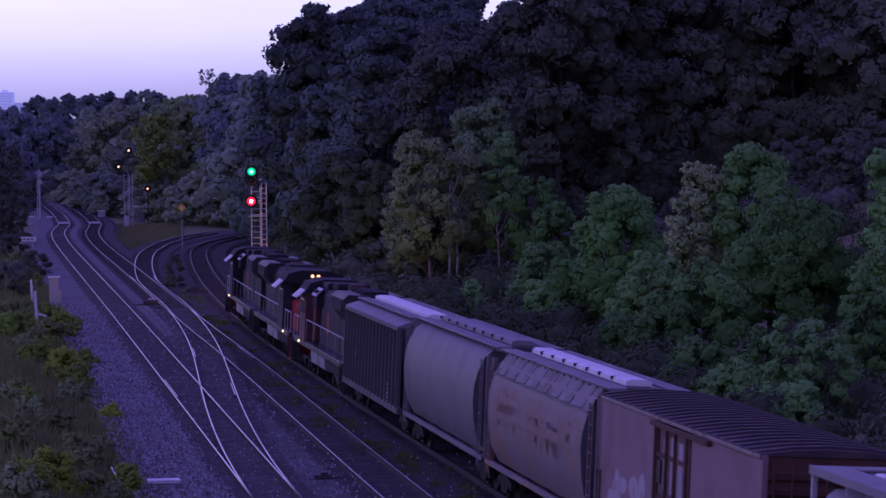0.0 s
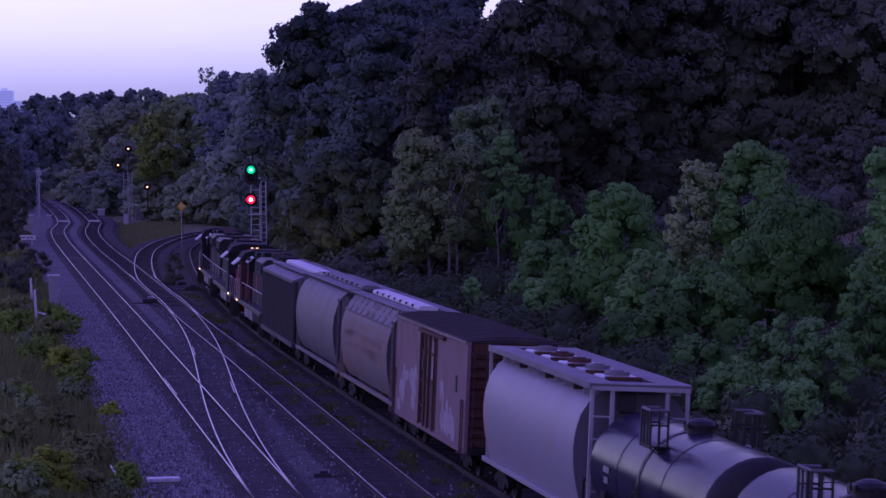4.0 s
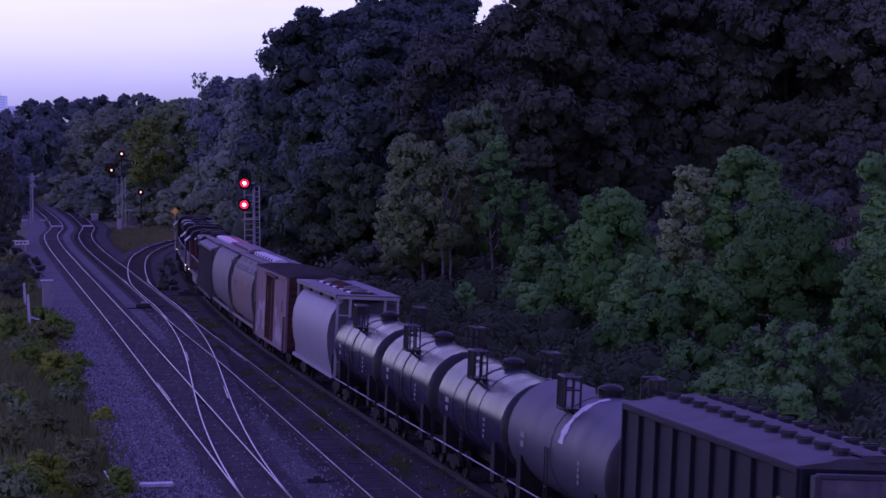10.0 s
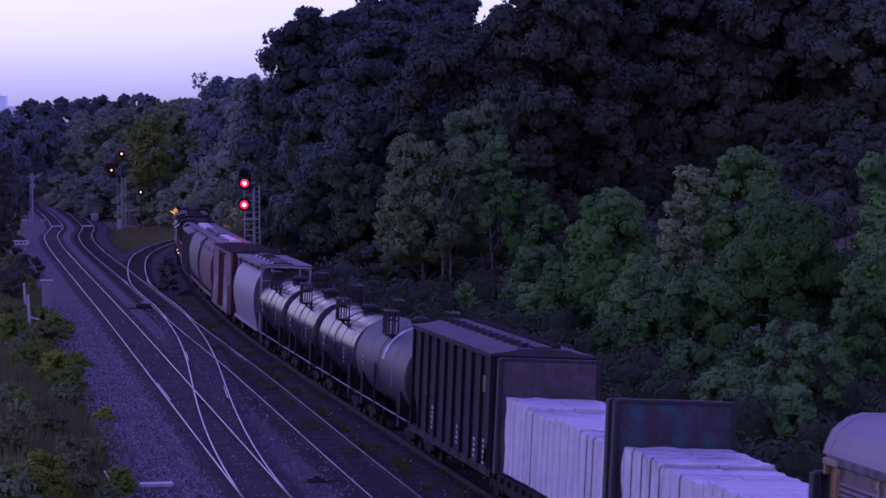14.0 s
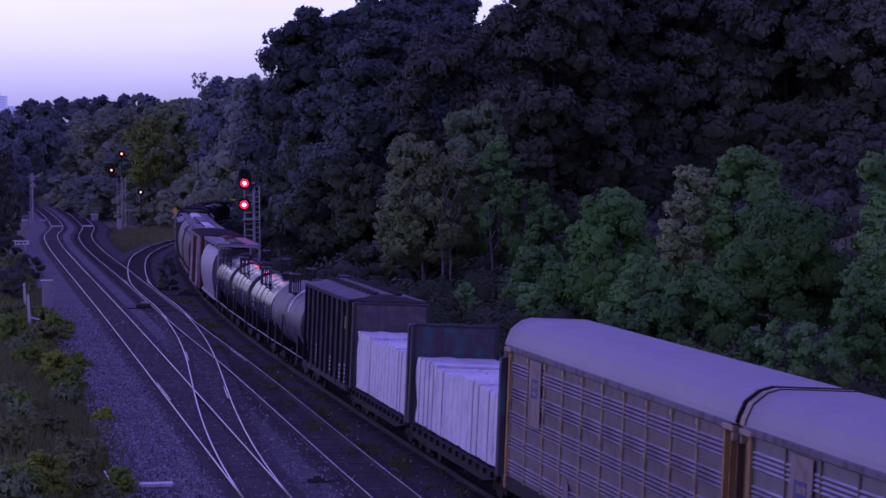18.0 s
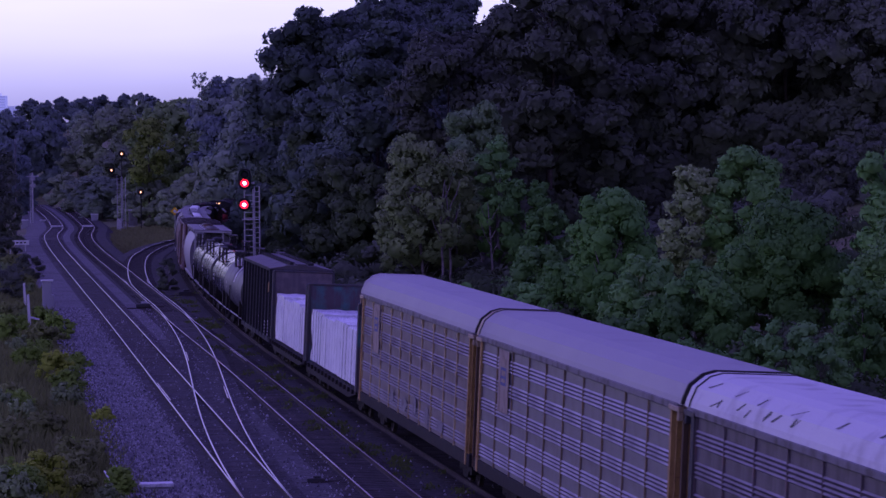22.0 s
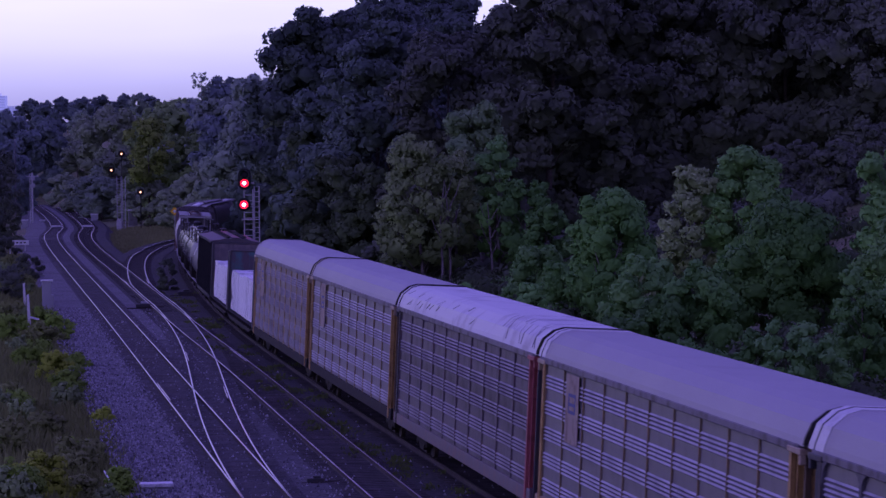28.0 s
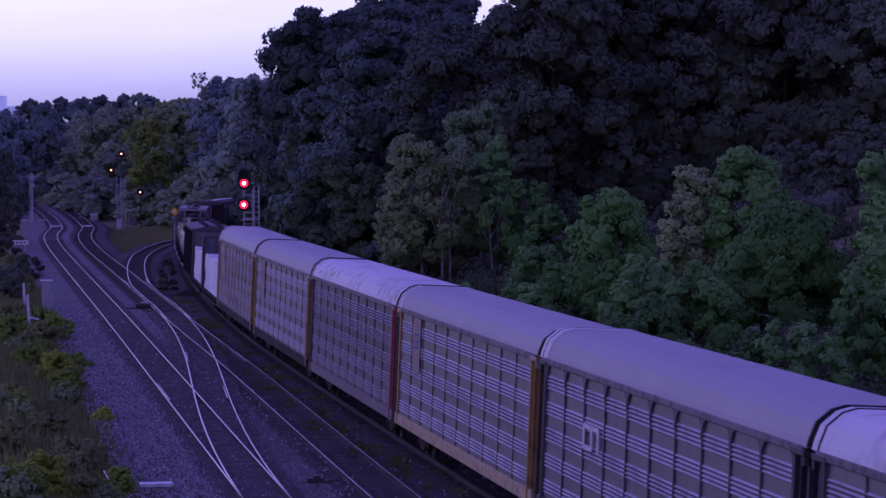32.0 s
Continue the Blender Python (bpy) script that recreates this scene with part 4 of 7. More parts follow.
            rod(bm, (x + 0.45, 0, zt + 0.16), (x + 0.45, 0, zt + 0.2), 0.2, 12)
            part("hatch_ring", bm, M["rust_dark"] if k in (2, 3) else M["roof_grey"], lid, "rusty round hatch ring" if k in (2, 3) else "")
            part("hatch_bar", box(B(), x - 0.62, x - 0.3, -0.5, 0.5, zt - 0.04, zt + 0.07, 0.02), M["rust_dark"], lid)
    for k in range(seams):
        x = -t + 0.15 + (2 * t - 0.3) * k / max(1, seams - 1)
        bm = B()
        off = 0.006
        pts = [(y + off, z) for y, z in half[1:7]]
        loft(bm, [[(x - 0.03, y - 0.03, z) for y, z in pts], [(x - 0.03, y, z) for y, z in pts], [(x + 0.03, y, z) for y, z in pts], [(x + 0.03, y - 0.03, z) for y, z in pts]], close=False, caps=False)
        part("side_seam", bm, M[side], c)
    if side == "hop_rust":
        for s in (-1, 1):
            for k in range(17):
                x = -t + 2 * t * (k + 0.5) / 17
                w = t / 17
                up = 0.018 if k % 2 else 0.0
                bm = B()
                loft(bm, [[(xx, s * 1.38, 3.86), (xx, s * (1.43 + up), 3.9 + up), (xx, s * 1.02, h - 0.04 + up), (xx, s * 0.7, h + up * 0.5), (xx, s * 0.7, h - 0.2)] for xx in (x - w, x + w)])
                part("roof_panel", bm, M["hop_shoulder"], c)
            part("eave_angle", box(B(), -t, t, *sorted((s * 1.37, s * 1.46)), 3.82, 3.89), M["hop_grey"], c)
        rg = random.Random(8)
        for k in range(13):
            x = -t + 1.0 + (2 * t - 2.0) * (k + rg.uniform(0.1, 0.9)) / 13
            hw, za, zb_ = rg.uniform(0.5, 0.95), rg.uniform(2.0, 2.6), rg.uniform(3.4, 3.7)
            zs = np.linspace(za, zb_, 7)
            ys = np.interp(zs, [p[1] for p in half], [p[0] for p in half]) + 0.008
            bm = B()
            taper = [0.35, 0.8, 1.0, 0.95, 1.0, 0.9, 0.6]
            loft(bm, [[(x - hw * q, y, z) for y, z, q in zip(ys, zs, taper)], [(x + hw * q, y, z) for y, z, q in zip(ys, zs, taper)]], close=False, caps=False)
            part("rust_patch", bm, M["rust_stain"], c, "brown rust stain")
    outlets(c, L, 4, M[side])
    part("centre_sill", box(B(), -L, L, -0.32, 0.32, 0.72, 1.0), M["underframe"], c)
    couplers(c, L)
    bogies(c, (-L + 1.75, L - 1.75))
    enroll(c, front, rear, L - 1.75)
    return c


def ribbed_hopper(front, rear, side, roof, label, h=4.4, ribs=10, hatch="hatch_black", style="round", eave=0.35):
    """A hopper with straight sides and outside posts."""
    L = (front - rear) / 2
    c = thing("covered_hopper", Matrix(), label, "rail car", "covered hoppers")
    t = L - 0.5
    for s in (-1, 1):
        bm = B()
        plate(bm, [(-t, h - eave), (-t, 2.35), (-t + 1.9, 1.15), (t - 1.9, 1.15), (t, 2.35), (t, h - eave)], *sorted((s * 1.47, s * 1.51)))
        part("side_sheet", bm, M[side], c)
        for k in range(ribs + 1):
            x = -t + 0.06 + (2 * t - 0.12) * k / ribs
            zb = 1.0
            bm = B()
            plate(bm, [(x - 0.055, zb), (x + 0.055, zb), (x + 0.055, h - eave), (x - 0.055, h - eave)], *sorted((s * 1.50, s * 1.62)))
            part("side_post", bm, M[side], c)
        bm = B()
        box(bm, -L + 0.1, L - 0.1, *sorted((s * 1.4, s * 1.6)), 0.92, 1.16, 0.02)
        part("side_sill", bm, M[side], c)
        bm = B()
        box(bm, -t, t, *sorted((s * 1.45, s * 1.63)), h - eave - 0.12, h - eave + 0.02, 0.02)
        part("top_chord", bm, M[side], c)
    bm = B()
    prism(bm, both([(1.6, h - eave), (1.62, h - eave + 0.05), (1.0, h - 0.08), (0.75, h)]), -t, t)
    part("roof", bm, M[roof], c)
    for e in (-1, 1):
        bm = B()
        loft(bm, [[(e * t, -1.46, h - eave), (e * t, 1.46, h - eave), (e * t, 1.46, 2.9), (e * t, -1.46, 2.9)],
                  [(e * (t - 0.05), -1.46, h - eave), (e * (t - 0.05), 1.46, h - eave), (e * (t - 1.9), 1.46, 1.2), (e * (t - 1.9), -1.46, 1.2)]])
        part("slope_sheet", bm, M[side], c)
        for y in (-1.5, 1.5, -0.5, 0.5):
            bm = B()
            box(bm, *sorted((e * (L - 0.5), e * (L - 0.38))), y - 0.06, y + 0.06, 1.0, h - eave)
            part("end_post", bm, M[side], c)
        ladder(c, e * (L - 0.35), 1.1, 1.0, h - 0.4, M[side], 0.42, False)
    if style == "round":
        hatches_round(c, -t + 0.8, t - 0.8, 12, 0.52, h - 0.02, M[hatch])
        hatches_round(c, -t + 0.8, t - 0.8, 12, -0.52, h - 0.02, M[hatch])
        walkway(c, -t, t, h + 0.04, M[roof], -0.24, 0.24)
    else:
        n = 7
        for k in range(n):
            x = -t + 0.3 + (2 * t - 0.6) * (k + 0.5) / n
            w = (2 * t - 0.6) / n / 2 - 0.05
            bm = B()
            prism(bm, both([(0.42, h), (0.42, h + 0.13), (0.25, h + 0.18)]), x - w, x + w)
            part("hatch_cover", bm, M[hatch], c, "pale trough hatch cover")
        walkway(c, -t, t, h + 0.02, M[roof], 0.7, 1.1)
        walkway(c, -t, t, h + 0.02, M[roof], -1.1, -0.7)
    outlets(c, L, 3, M[side])
    if style == "round":
        part("placard", box(B(), -t * 0.83, -t * 0.83 + 0.75, 1.515, 1.53, 3.4, 3.9), M["rack_yellow"], c, "faded yellow placard")
    stencils(c, ((t * 0.62, 2.5, 0.35, 0.13, 2), (t * 0.45, 2.1, 0.3, 0.1, 5), (-t * 0.2, 1.9, 0.3, 0.1, 4), (-t * 0.62, 1.8, 0.4, 0.1, 5), (-t * 0.83, 1.9, 0.3, 0.1, 6)), 1.515)
    part("centre_sill", box(B(), -L, L, -0.32, 0.32, 0.72, 1.0), M["underframe"], c)
    couplers(c, L)
    bogies(c, (-L + 1.75, L - 1.75))
    enroll(c, front, rear, L - 1.75)
    return c


# -------------------------------------------------- box car
def box_car(front, rear):
    L = (front - rear) / 2
    c = thing("box_car", Matrix(), "faded pinkish-brown box car with dark ribbed roof and graffiti", "rail car")
    t = L - 0.4
    h = 4.42
    part("floor_frame", box(B(), -L + 0.2, L - 0.2, -1.4, 1.4, 0.85, 1.05), M["underframe"], c)
    for s in (-1, 1):
        n = 10
        w = 2 * t / n
        for k in range(n):
            x = -t + k * w
            if s > 0 and k in (4, 5):
                continue
            bm = B()
            box(bm, x + 0.002, x + w - 0.002, *sorted((s * 1.46, s * 1.52)), 1.0, h, 0.004)
            part("side_panel", bm, M["box_side"], c)
        bm = B()
        box(bm, -t, t, *sorted((s * 1.42, s * 1.58)), 0.86, 1.05, 0.02)
        part("side_sill", bm, M["box_side"], c)
        bm = B()
        box(bm, -t, t, *sorted((s * 1.46, s * 1.585)), h - 0.02, h + 0.08, 0.02)
        part("top_plate", bm, M["box_trim"], c)
    # plug door with its rods, track and frame, set in the open bays
    bm = B()
    box(bm, -w, w, 1.43, 1.50, 1.05, h - 0.1, 0.015)
    door = part("door", bm, M["box_door"], c, "rust-brown plug door")
    for x in (-w * 0.98, w * 0.98, -0.45, 0.45):
        bm = B()
        rod(bm, (x, 1.58, 1.0), (x, 1.58, h - 0.05), 0.045, 6)
        part("door_rod", bm, M["rust_dark"], door)
    for x in (-w * 1.02, w * 1.02):
        bm = B()
        box(bm, x - 0.17, x + 0.17, 1.5, 1.555, 1.0, h - 0.02, 0.01)
        part("door_post", bm, M["rust_dark"], c, "dark brown door post")
    for z in (1.7, 2.6, 3.6):
        bm = B()
        box(bm, -w * 0.95, w * 0.95, 1.5, 1.56, z - 0.05, z + 0.05)
        part("door_bar", bm, M["rust_dark"], door)
    bm = B()
    box(bm, -w * 2.3, w * 1.2, 1.56, 1.66, h - 0.16, h - 0.04, 0.01)
    part("door_track", bm, M["rust_dark"], c)
    for x, wd, z0, z1 in ((-0.75, 0.5, 2.75, 4.05), (0.02, 0.55, 2.75, 4.1), (0.8, 0.45, 2.8, 4.0), (0.05, 0.6, 1.2, 1.6)):
        part("notice_board", box(B(), x - wd / 2, x + wd / 2, 1.502, 1.51, z0, z1), M["box_pale"], door, "faded pale notice")
    # graffiti as worn colour patches
    for x, z, ww, hh, mt in ((t * 0.72, 1.9, 2.2, 1.3, "box_pale"), (t * 0.42, 2.0, 1.6, 1.5, "box_pale"), (-t * 0.45, 2.3, 1.7, 1.5, "box_pale"), (-t * 0.62, 1.5, 1.8, 0.9, "box_pale")):
        rg = random.Random(int(x * 10))
        for k in range(8):
            bm = B()
            dx, dz = rg.uniform(-ww / 2, ww / 2), rg.uniform(-hh / 2, hh / 2)
            a, b_ = rg.uniform(0.2, 0.5), rg.uniform(0.2, 0.5)
            pts = [(x + dx + a * math.cos(q) * rg.uniform(0.8, 1.2), z + dz + b_ * math.sin(q) * rg.uniform(0.8, 1.2)) for q in np.linspace(0, 2 * math.pi, 9)[:-1]]
            plate(bm, pts, 1.521, 1.526 + 0.001 * k)
            part("graffiti", bm, M[mt], c, "worn pale graffiti")
    for x, z in ((t * 0.16, 3.2), (-t * 0.75, 3.0), (t * 0.2, 1.8)):
        bm = B()
        box(bm, x - 0.18, x + 0.18, 1.525, 1.55, z - 0.28, z + 0.28, 0.01)
        part("placard", bm, M["black"], c, "dark placard board")
    # roof of crosswise ribbed sheets
    bm = B()
    prism(bm, both([(1.56, h + 0.06), (1.58, h + 0.10), (0.8, h + 0.19), (0.0001, h + 0.22)]), -t - 0.05, t + 0.05)
    part("roof", bm, M["box_roof"], c)
    for k in range(22):
        x = -t + 0.3 + (2 * t - 0.6) * k / 21
        bm = B()
        prism(bm, both([(1.54, h + 0.09), (1.55, h + 0.14), (0.8, h + 0.25), (0.0001, h + 0.29)]), x - 0.09, x + 0.09)
        part("roof_rib", bm, M["box_roof"], c)
    for e in (-1, 1):
        prof = [(0.0, 1.0)]
        z = 1.05
        while z < h - 0.2:
            prof += [(0.0, z), (0.07, z + 0.06), (0.07, z + 0.18), (0.0, z + 0.24)]
            z += 0.32
        prof += [(0.0, h + 0.1), (-0.08, h + 0.1), (-0.08, 1.0)]
        bm = B()
        loft(bm, [[(e * (t + dx), y, z) for dx, z in prof] for y in (-1.5, 1.5)])
        part("corrugated_end", bm, M["box_end"], c, "rust-orange corrugated end")
        for y in (-1.48, 1.48):
            bm = B()
            box(bm, *sorted((e * (t - 0.02), e * (t + 0.1))), y - 0.06, y + 0.06, 0.9, h + 0.08)
            part("corner_post", bm, M["box_side"], c)
        ladder(c, e * (t + 0.16), 1.1, 1.0, h - 0.1, M["rust_dark"], 0.4, False)
        ladder(c, e * (t - 0.3), 1.6, 0.8, 2.6, M["rust_dark"], 0.4)
    couplers(c, L)
    bogies(c, (-L + 2.6, L - 2.6))
    enroll(c, front, rear, L - 2.6)
    return c


# -------------------------------------------------- bulkhead flat cars with wrapped lumber
def lumber_flat(front, rear, bulk, bulk2, label, lab2, top):
    L = (front - rear) / 2
    c = thing("bulkhead_flatcar", Matrix(), label, "rail car", "bulkhead flat cars")
    part("deck", box(B(), -L + 0.1, L - 0.1, -1.5, 1.5, 1.0, 1.12, 0.02), M["underframe"], c)
    for s in (-1, 1):
        bm = B()
        plate(bm, [(-L + 0.1, 1.0), (-L + 2.6, 0.72), (L - 2.6, 0.72), (L - 0.1, 1.0), (L - 0.1, 1.14), (-L + 0.1, 1.14)], *sorted((s * 1.44, s * 1.56)))
        part("side_sill", bm, M["underframe"], c)
        for k in range(14):
            x = -L + 0.8 + (2 * L - 1.6) * k / 13
            bm = B()
            box(bm, x - 0.07, x + 0.07, *sorted((s * 1.55, s * 1.66)), 0.98, 1.16)
            part("stake_pocket", bm, M["underframe"], c)
    for e, mt in ((1, bulk), (-1, bulk2)):
        bm = B()
        x0_, x1_ = sorted((e * (L - 0.42), e * (L - 0.30)))
        box(bm, x0_, x1_, -1.5, 1.5, 1.1, top, 0.02)
        bk = part("bulkhead", bm, M[mt], c, lab2)
        for y in (-1.48, -0.5, 0.5, 1.48):
            bm = B()
            plate(bm, [(e * (L - 0.3), 1.1), (e * (L - 0.3), top), (e * (L - 0.16), top), (e * (L + 0.0), 1.1)], y - 0.08, y + 0.08)
            part("buttress", bm, M[mt], bk)
        for y in (-1.5, 1.5):
            bm = B()
            box(bm, *sorted((e * (L - 0.46), e * (L - 0.14))), *sorted((y - 0.07, y + 0.07)), 1.1, top + 0.04, 0.02)
            part("bulkhead_edge", bm, M["bulk_dark"], bk)
        bm = B()
        box(bm, *sorted((e * (L - 0.46), e * (L - 0.2))), -1.5, 1.5, top - 0.02, top + 0.08, 0.02)
        part("bulkhead_cap", bm, M["bulk_dark"], bk)
    couplers(c, L)
    bogies(c, (-L + 2.2, L - 2.2))
    enroll(c, front, rear, L - 2.2)
    # the load: wrapped packages side by side and end to end, strapped down
    ld = thing("wrapped_lumber", Matrix(), "stacks of lumber in creased white wrapping, strapped to a flat car", "lumber", "lumber loads")
    rg = random.Random(int(front))
    n = 4
    x0, x1 = -L + 0.75, L - 0.75
    w = (x1 - x0) / n
    for k in range(n):
        hh = top - 1.08 - (0.0 if k % 2 else 0.06) - 0.05 * (k == 2)
        for s in (-1, 1):
            bm = B()
            box(bm, x0 + k * w + 0.04, x0 + (k + 1) * w - 0.04, *sorted((s * 0.02, s * 1.37)), 1.22, hh)
            bmesh.ops.subdivide_edges(bm, edges=bm.edges[:], cuts=15, use_grid_fill=True)
            for v in bm.verts:
                p = v.co.copy()
                q = p * 1.4 + Vector((front, s, 0))
                fold = noise.noise(Vector((q.x * 1.9, q.y, q.z * 0.6))) * 0.085 + noise.noise(q * 1.7) * 0.035
                v.co += Vector((noise.noise(q) * 0.04, s * (fold if abs(p.y) > 1.3 else 0), noise.noise(q * 1.6 + Vector((7, 3, 1))) * (0.045 if p.z > 1.3 else 0.03)))
            part("package", bm, M["wrap"], ld, "white wrapped package", smooth=True)
    for k in range(17):
        x = x0 + (x1 - x0) * (k + 0.5 + rg.uniform(-0.2, 0.2)) / 17
        kk = min(n - 1, int((x - x0) / w))
        hh = top - 1.08 - (0.0 if kk % 2 else 0.06) - 0.05 * (kk == 2)
        bm = B()
        pts = both([(1.50, 1.12), (1.49, hh + 0.0), (1.43, hh + 0.075), (0.6, hh + 0.07)])
        pts2 = both([(1.48, 1.12), (1.47, hh - 0.03), (1.41, hh + 0.04), (0.6, hh + 0.04)])
        hw = rg.choice((0.01, 0.015, 0.04))
        loft(bm, [[(x - hw, y, z) for y, z in pts], [(x + hw, y, z) for y, z in pts]], close=False, caps=False)
        loft(bm, [[(x - hw, y, z) for y, z in pts2], [(x + hw, y, z) for y, z in pts2]], close=False, caps=False)
        part("strap", bm, M["strap"], ld, "dark tie-down strap")
    for k in range(5):
        x = x0 + (x1 - x0) * (k + 0.5) / 5
        for y in (-1.2, 1.2):
            part("bearer", box(B(), x - 0.05, x + 0.05, y - 0.1, y + 0.1, 1.115, 1.21), M["tie"], ld)
    enroll(ld, front, rear, L - 2.2)
    return c


# -------------------------------------------------- diesel locomotives
def locomotive(front, rear, facing, label, tone):
    """facing +1: the cab leads; -1: the cab trails."""
    L = (front - rear) / 2
    c = thing("diesel_locomotive", Matrix(), label, "locomotive", "locomotives")
    f = facing

    def bx(bm, x0, x1, y0, y1, z0, z1, bv=0.03):
        return box(bm, *sorted((f * x0, f * x1)), y0, y1, z0, z1, bv)
    part("frame", bx(B(), -L + 0.4, L - 0.4, -1.5, 1.5, 1.35, 1.62), M["black"], c)
    bm = B()
    prism(bm, both([(0.9, 0.62), (1.35, 0.8), (1.4, 1.3)]), -2.9, 2.9)
    part("fuel_tank", bm, M["loco_tank"], c, "grey grimy fuel tank")
    # long hood, with radiators, fans and grilles
    bm = B()
    prism(bm, both([(0.92, 1.6), (0.92, 3.9), (0.78, 4.2), (0.5, 4.3)]), *sorted((f * (-L + 1.3), f * (L - 6.4))))
    part("hood", bm, M[tone], c)
    bm = B()
    prism(bm, both([(0.95, 3.2), (1.38, 3.75), (1.42, 4.25), (1.2, 4.45)]), *sorted((f * (-L + 1.6), f * (-L + 6.2))))
    part("radiator", bm, M["black"], c, "flared black radiator section")
    for s in (-1, 1):
        bm = B()
        plate(bm, [(f * (-L + 1.9), 3.72), (f * (-L + 5.9), 3.72), (f * (-L + 5.9), 4.2), (f * (-L + 1.9), 4.2)], *sorted((s * 1.40, s * 1.46)))
        part("radiator_grille", bm, M["loco_roof"], c)
        for k in range(9):
            x = -L + 6.6 + k * 0.95
            bm = B()
            bx(bm, x, x + 0.85, *sorted((s * 0.92, s * 0.95)), 1.75, 3.3, 0.01)
            part("hood_door", bm, M[tone], c)
    for k in range(3):
        bm = B()
        x = f * (-L + 2.4 + k * 1.45)
        rod(bm, (x, 0, 4.44), (x, 0, 4.6), 0.62, 18)
        rod(bm, (x, 0, 4.6), (x, 0, 4.62), 0.5, 18)
        part("fan", bm, M["loco_roof"], c)
    bm = B()
    bx(bm, L - 12.2, L - 10.2, -0.75, 0.75, 4.25, 4.6, 0.08)
    bx(bm, L - 9.6, L - 7.6, -0.9, 0.9, 4.2, 4.5, 0.06)
    part("exhaust_housing", bm, M["loco_roof"], c)
    bm = B()
    bx(bm, L - 13.6, L - 12.9, -0.35, 0.35, 4.28, 4.62, 0.04)
    part("exhaust_stack", bm, M["rust_dark"], c)
    # dynamic brake intakes behind the cab catch the sky
    for s in (-1, 1):
        bm = B()
        plate(bm, [(f * (L - 8.4), 3.35), (f * (L - 6.6), 3.35), (f * (L - 6.6), 4.1), (f * (L - 8.4), 4.1)], *sorted((s * 0.9, s * 1.25)))
        ik = part("intake", bm, M["loco_roof"], c)
        bm = B()
        loft(bm, [[(f * x, s * 0.98, 4.16), (f * x, s * 1.0, 4.2), (f * x, s * 1.34, 3.86), (f * x, s * 1.31, 3.82)] for x in (L - 8.5, L - 6.75)])
        part("intake_cover", bm, M["loco_pale"], ik, "pale sloping intake cover")
    # cab
    bm = B()
    prism(bm, both([(1.55, 1.6), (1.55, 3.75), (1.3, 4.3), (0.7, 4.5)]), *sorted((f * (L - 6.4), f * (L - 3.9))))
    cab = part("cab", bm, M["cab_" + tone], c)
    bm = B()
    prism(bm, both([(1.62, 3.92), (1.36, 4.36), (0.72, 4.55)]), *sorted((f * (L - 6.55), f * (L - 3.7))))
    part("cab_roof", bm, M["loco_roof"], cab)
    for s in (-1, 1):
        bm = B()
        bx(bm, L - 6.0, L - 5.2, *sorted((s * 1.55, s * 1.575)), 2.9, 3.55, 0.01)
        part("window", bm, M["glass"], cab)
        bm = B()
        bx(bm, L - 5.1, L - 4.3, *sorted((s * 1.55, s * 1.575)), 2.9, 3.55, 0.01)
        part("window", bm, M["glass"], cab)
        for xa, xb in ((L - 6.15, L - 5.2), (L - 5.05, L - 4.1)):
            bm = B()
            loft(bm, [[(f * x, s * 1.56, 3.98), (f * x, s * 1.58, 4.03), (f * x, s * 1.98, 3.66), (f * x, s * 1.95, 3.62)] for x in (xa, xb)])
            part("awning", bm, M["loco_pale"], cab, "pale cab sunshade")
        bm = B()
        bx(bm, L - 3.86, L - 3.84, *sorted((s * 0.15, s * 1.1)), 3.1, 3.75, 0.0)
        part("windshield", bm, M["glass"], cab)
    # nose
    bm = B()
    loft(bm, [[(f * (L - 3.9), y, z) for y, z in both([(1.1, 1.6), (1.1, 3.0), (0.9, 3.15)])],
              [(f * (L - 1.9), y, z) for y, z in both([(0.95, 1.6), (0.95, 2.7), (0.75, 2.85)])]])
    part("nose", bm, M["loco_red"], c, "red-orange nose")
    for s in (-1, 1):
        bm = B()
        rod(bm, (f * (L - 3.72), s * 0.15, 4.28), (f * (L - 3.66), s * 0.15, 4.28), 0.12 if f > 0 else 0.085, 12)
        part("headlight", bm, M["headlamp"] if f > 0 and front > 340 else M["warm_lamp"] if f < 0 else M["glass"], cab, "round headlight")
    if f > 0:
        # baffle added out of sight to narrow the headlight's beam
        hb = B()
        loft(hb, [[(x, y, z) for y, z in both([(0.29, 4.14), (0.29, 4.42)])] for x in (L - 3.8, L - 3.02)], caps=False)
        bmesh.ops.solidify(hb, geom=hb.faces[:], thickness=0.02)
        part("headlight_hood", hb, M["black"], cab)
    for s in (-1, 1):
        bm = B()
        bx(bm, L - 3.86, L - 3.8, *sorted((s * 0.55, s * 1.15)), 3.95, 4.2, 0.01)
        part("number_board", bm, M["warm_dim"], cab, "softly lit number board")
    for s in (-1, 1):
        for x in (L - 0.9, -L + 0.9):
            bm = B()
            q = f * x
            u = 1 if q > 0 else -1
            rod(bm, (q, s * 0.9, 1.15), (q + 0.02 * u, s * 0.9, 1.15), 0.10, 10)
            is_lead = front > 340 and x > 0
            part("ditch_light", bm, M["ditch_lamp"] if is_lead else M["loco_grey"], c)
            # tube added round each lamp to keep its glow from showing sideways
            bm = B()
            ring_ = [(math.cos(k * math.pi / 8) * 0.13, math.sin(k * math.pi / 8) * 0.13) for k in range(16)]
            loft(bm, [[(q - 0.06 * u, s * 0.9 + a, 1.15 + b) for a, b in ring_], [(q + 0.36 * u, s * 0.9 + a, 1.15 + b) for a, b in ring_]], caps=False)
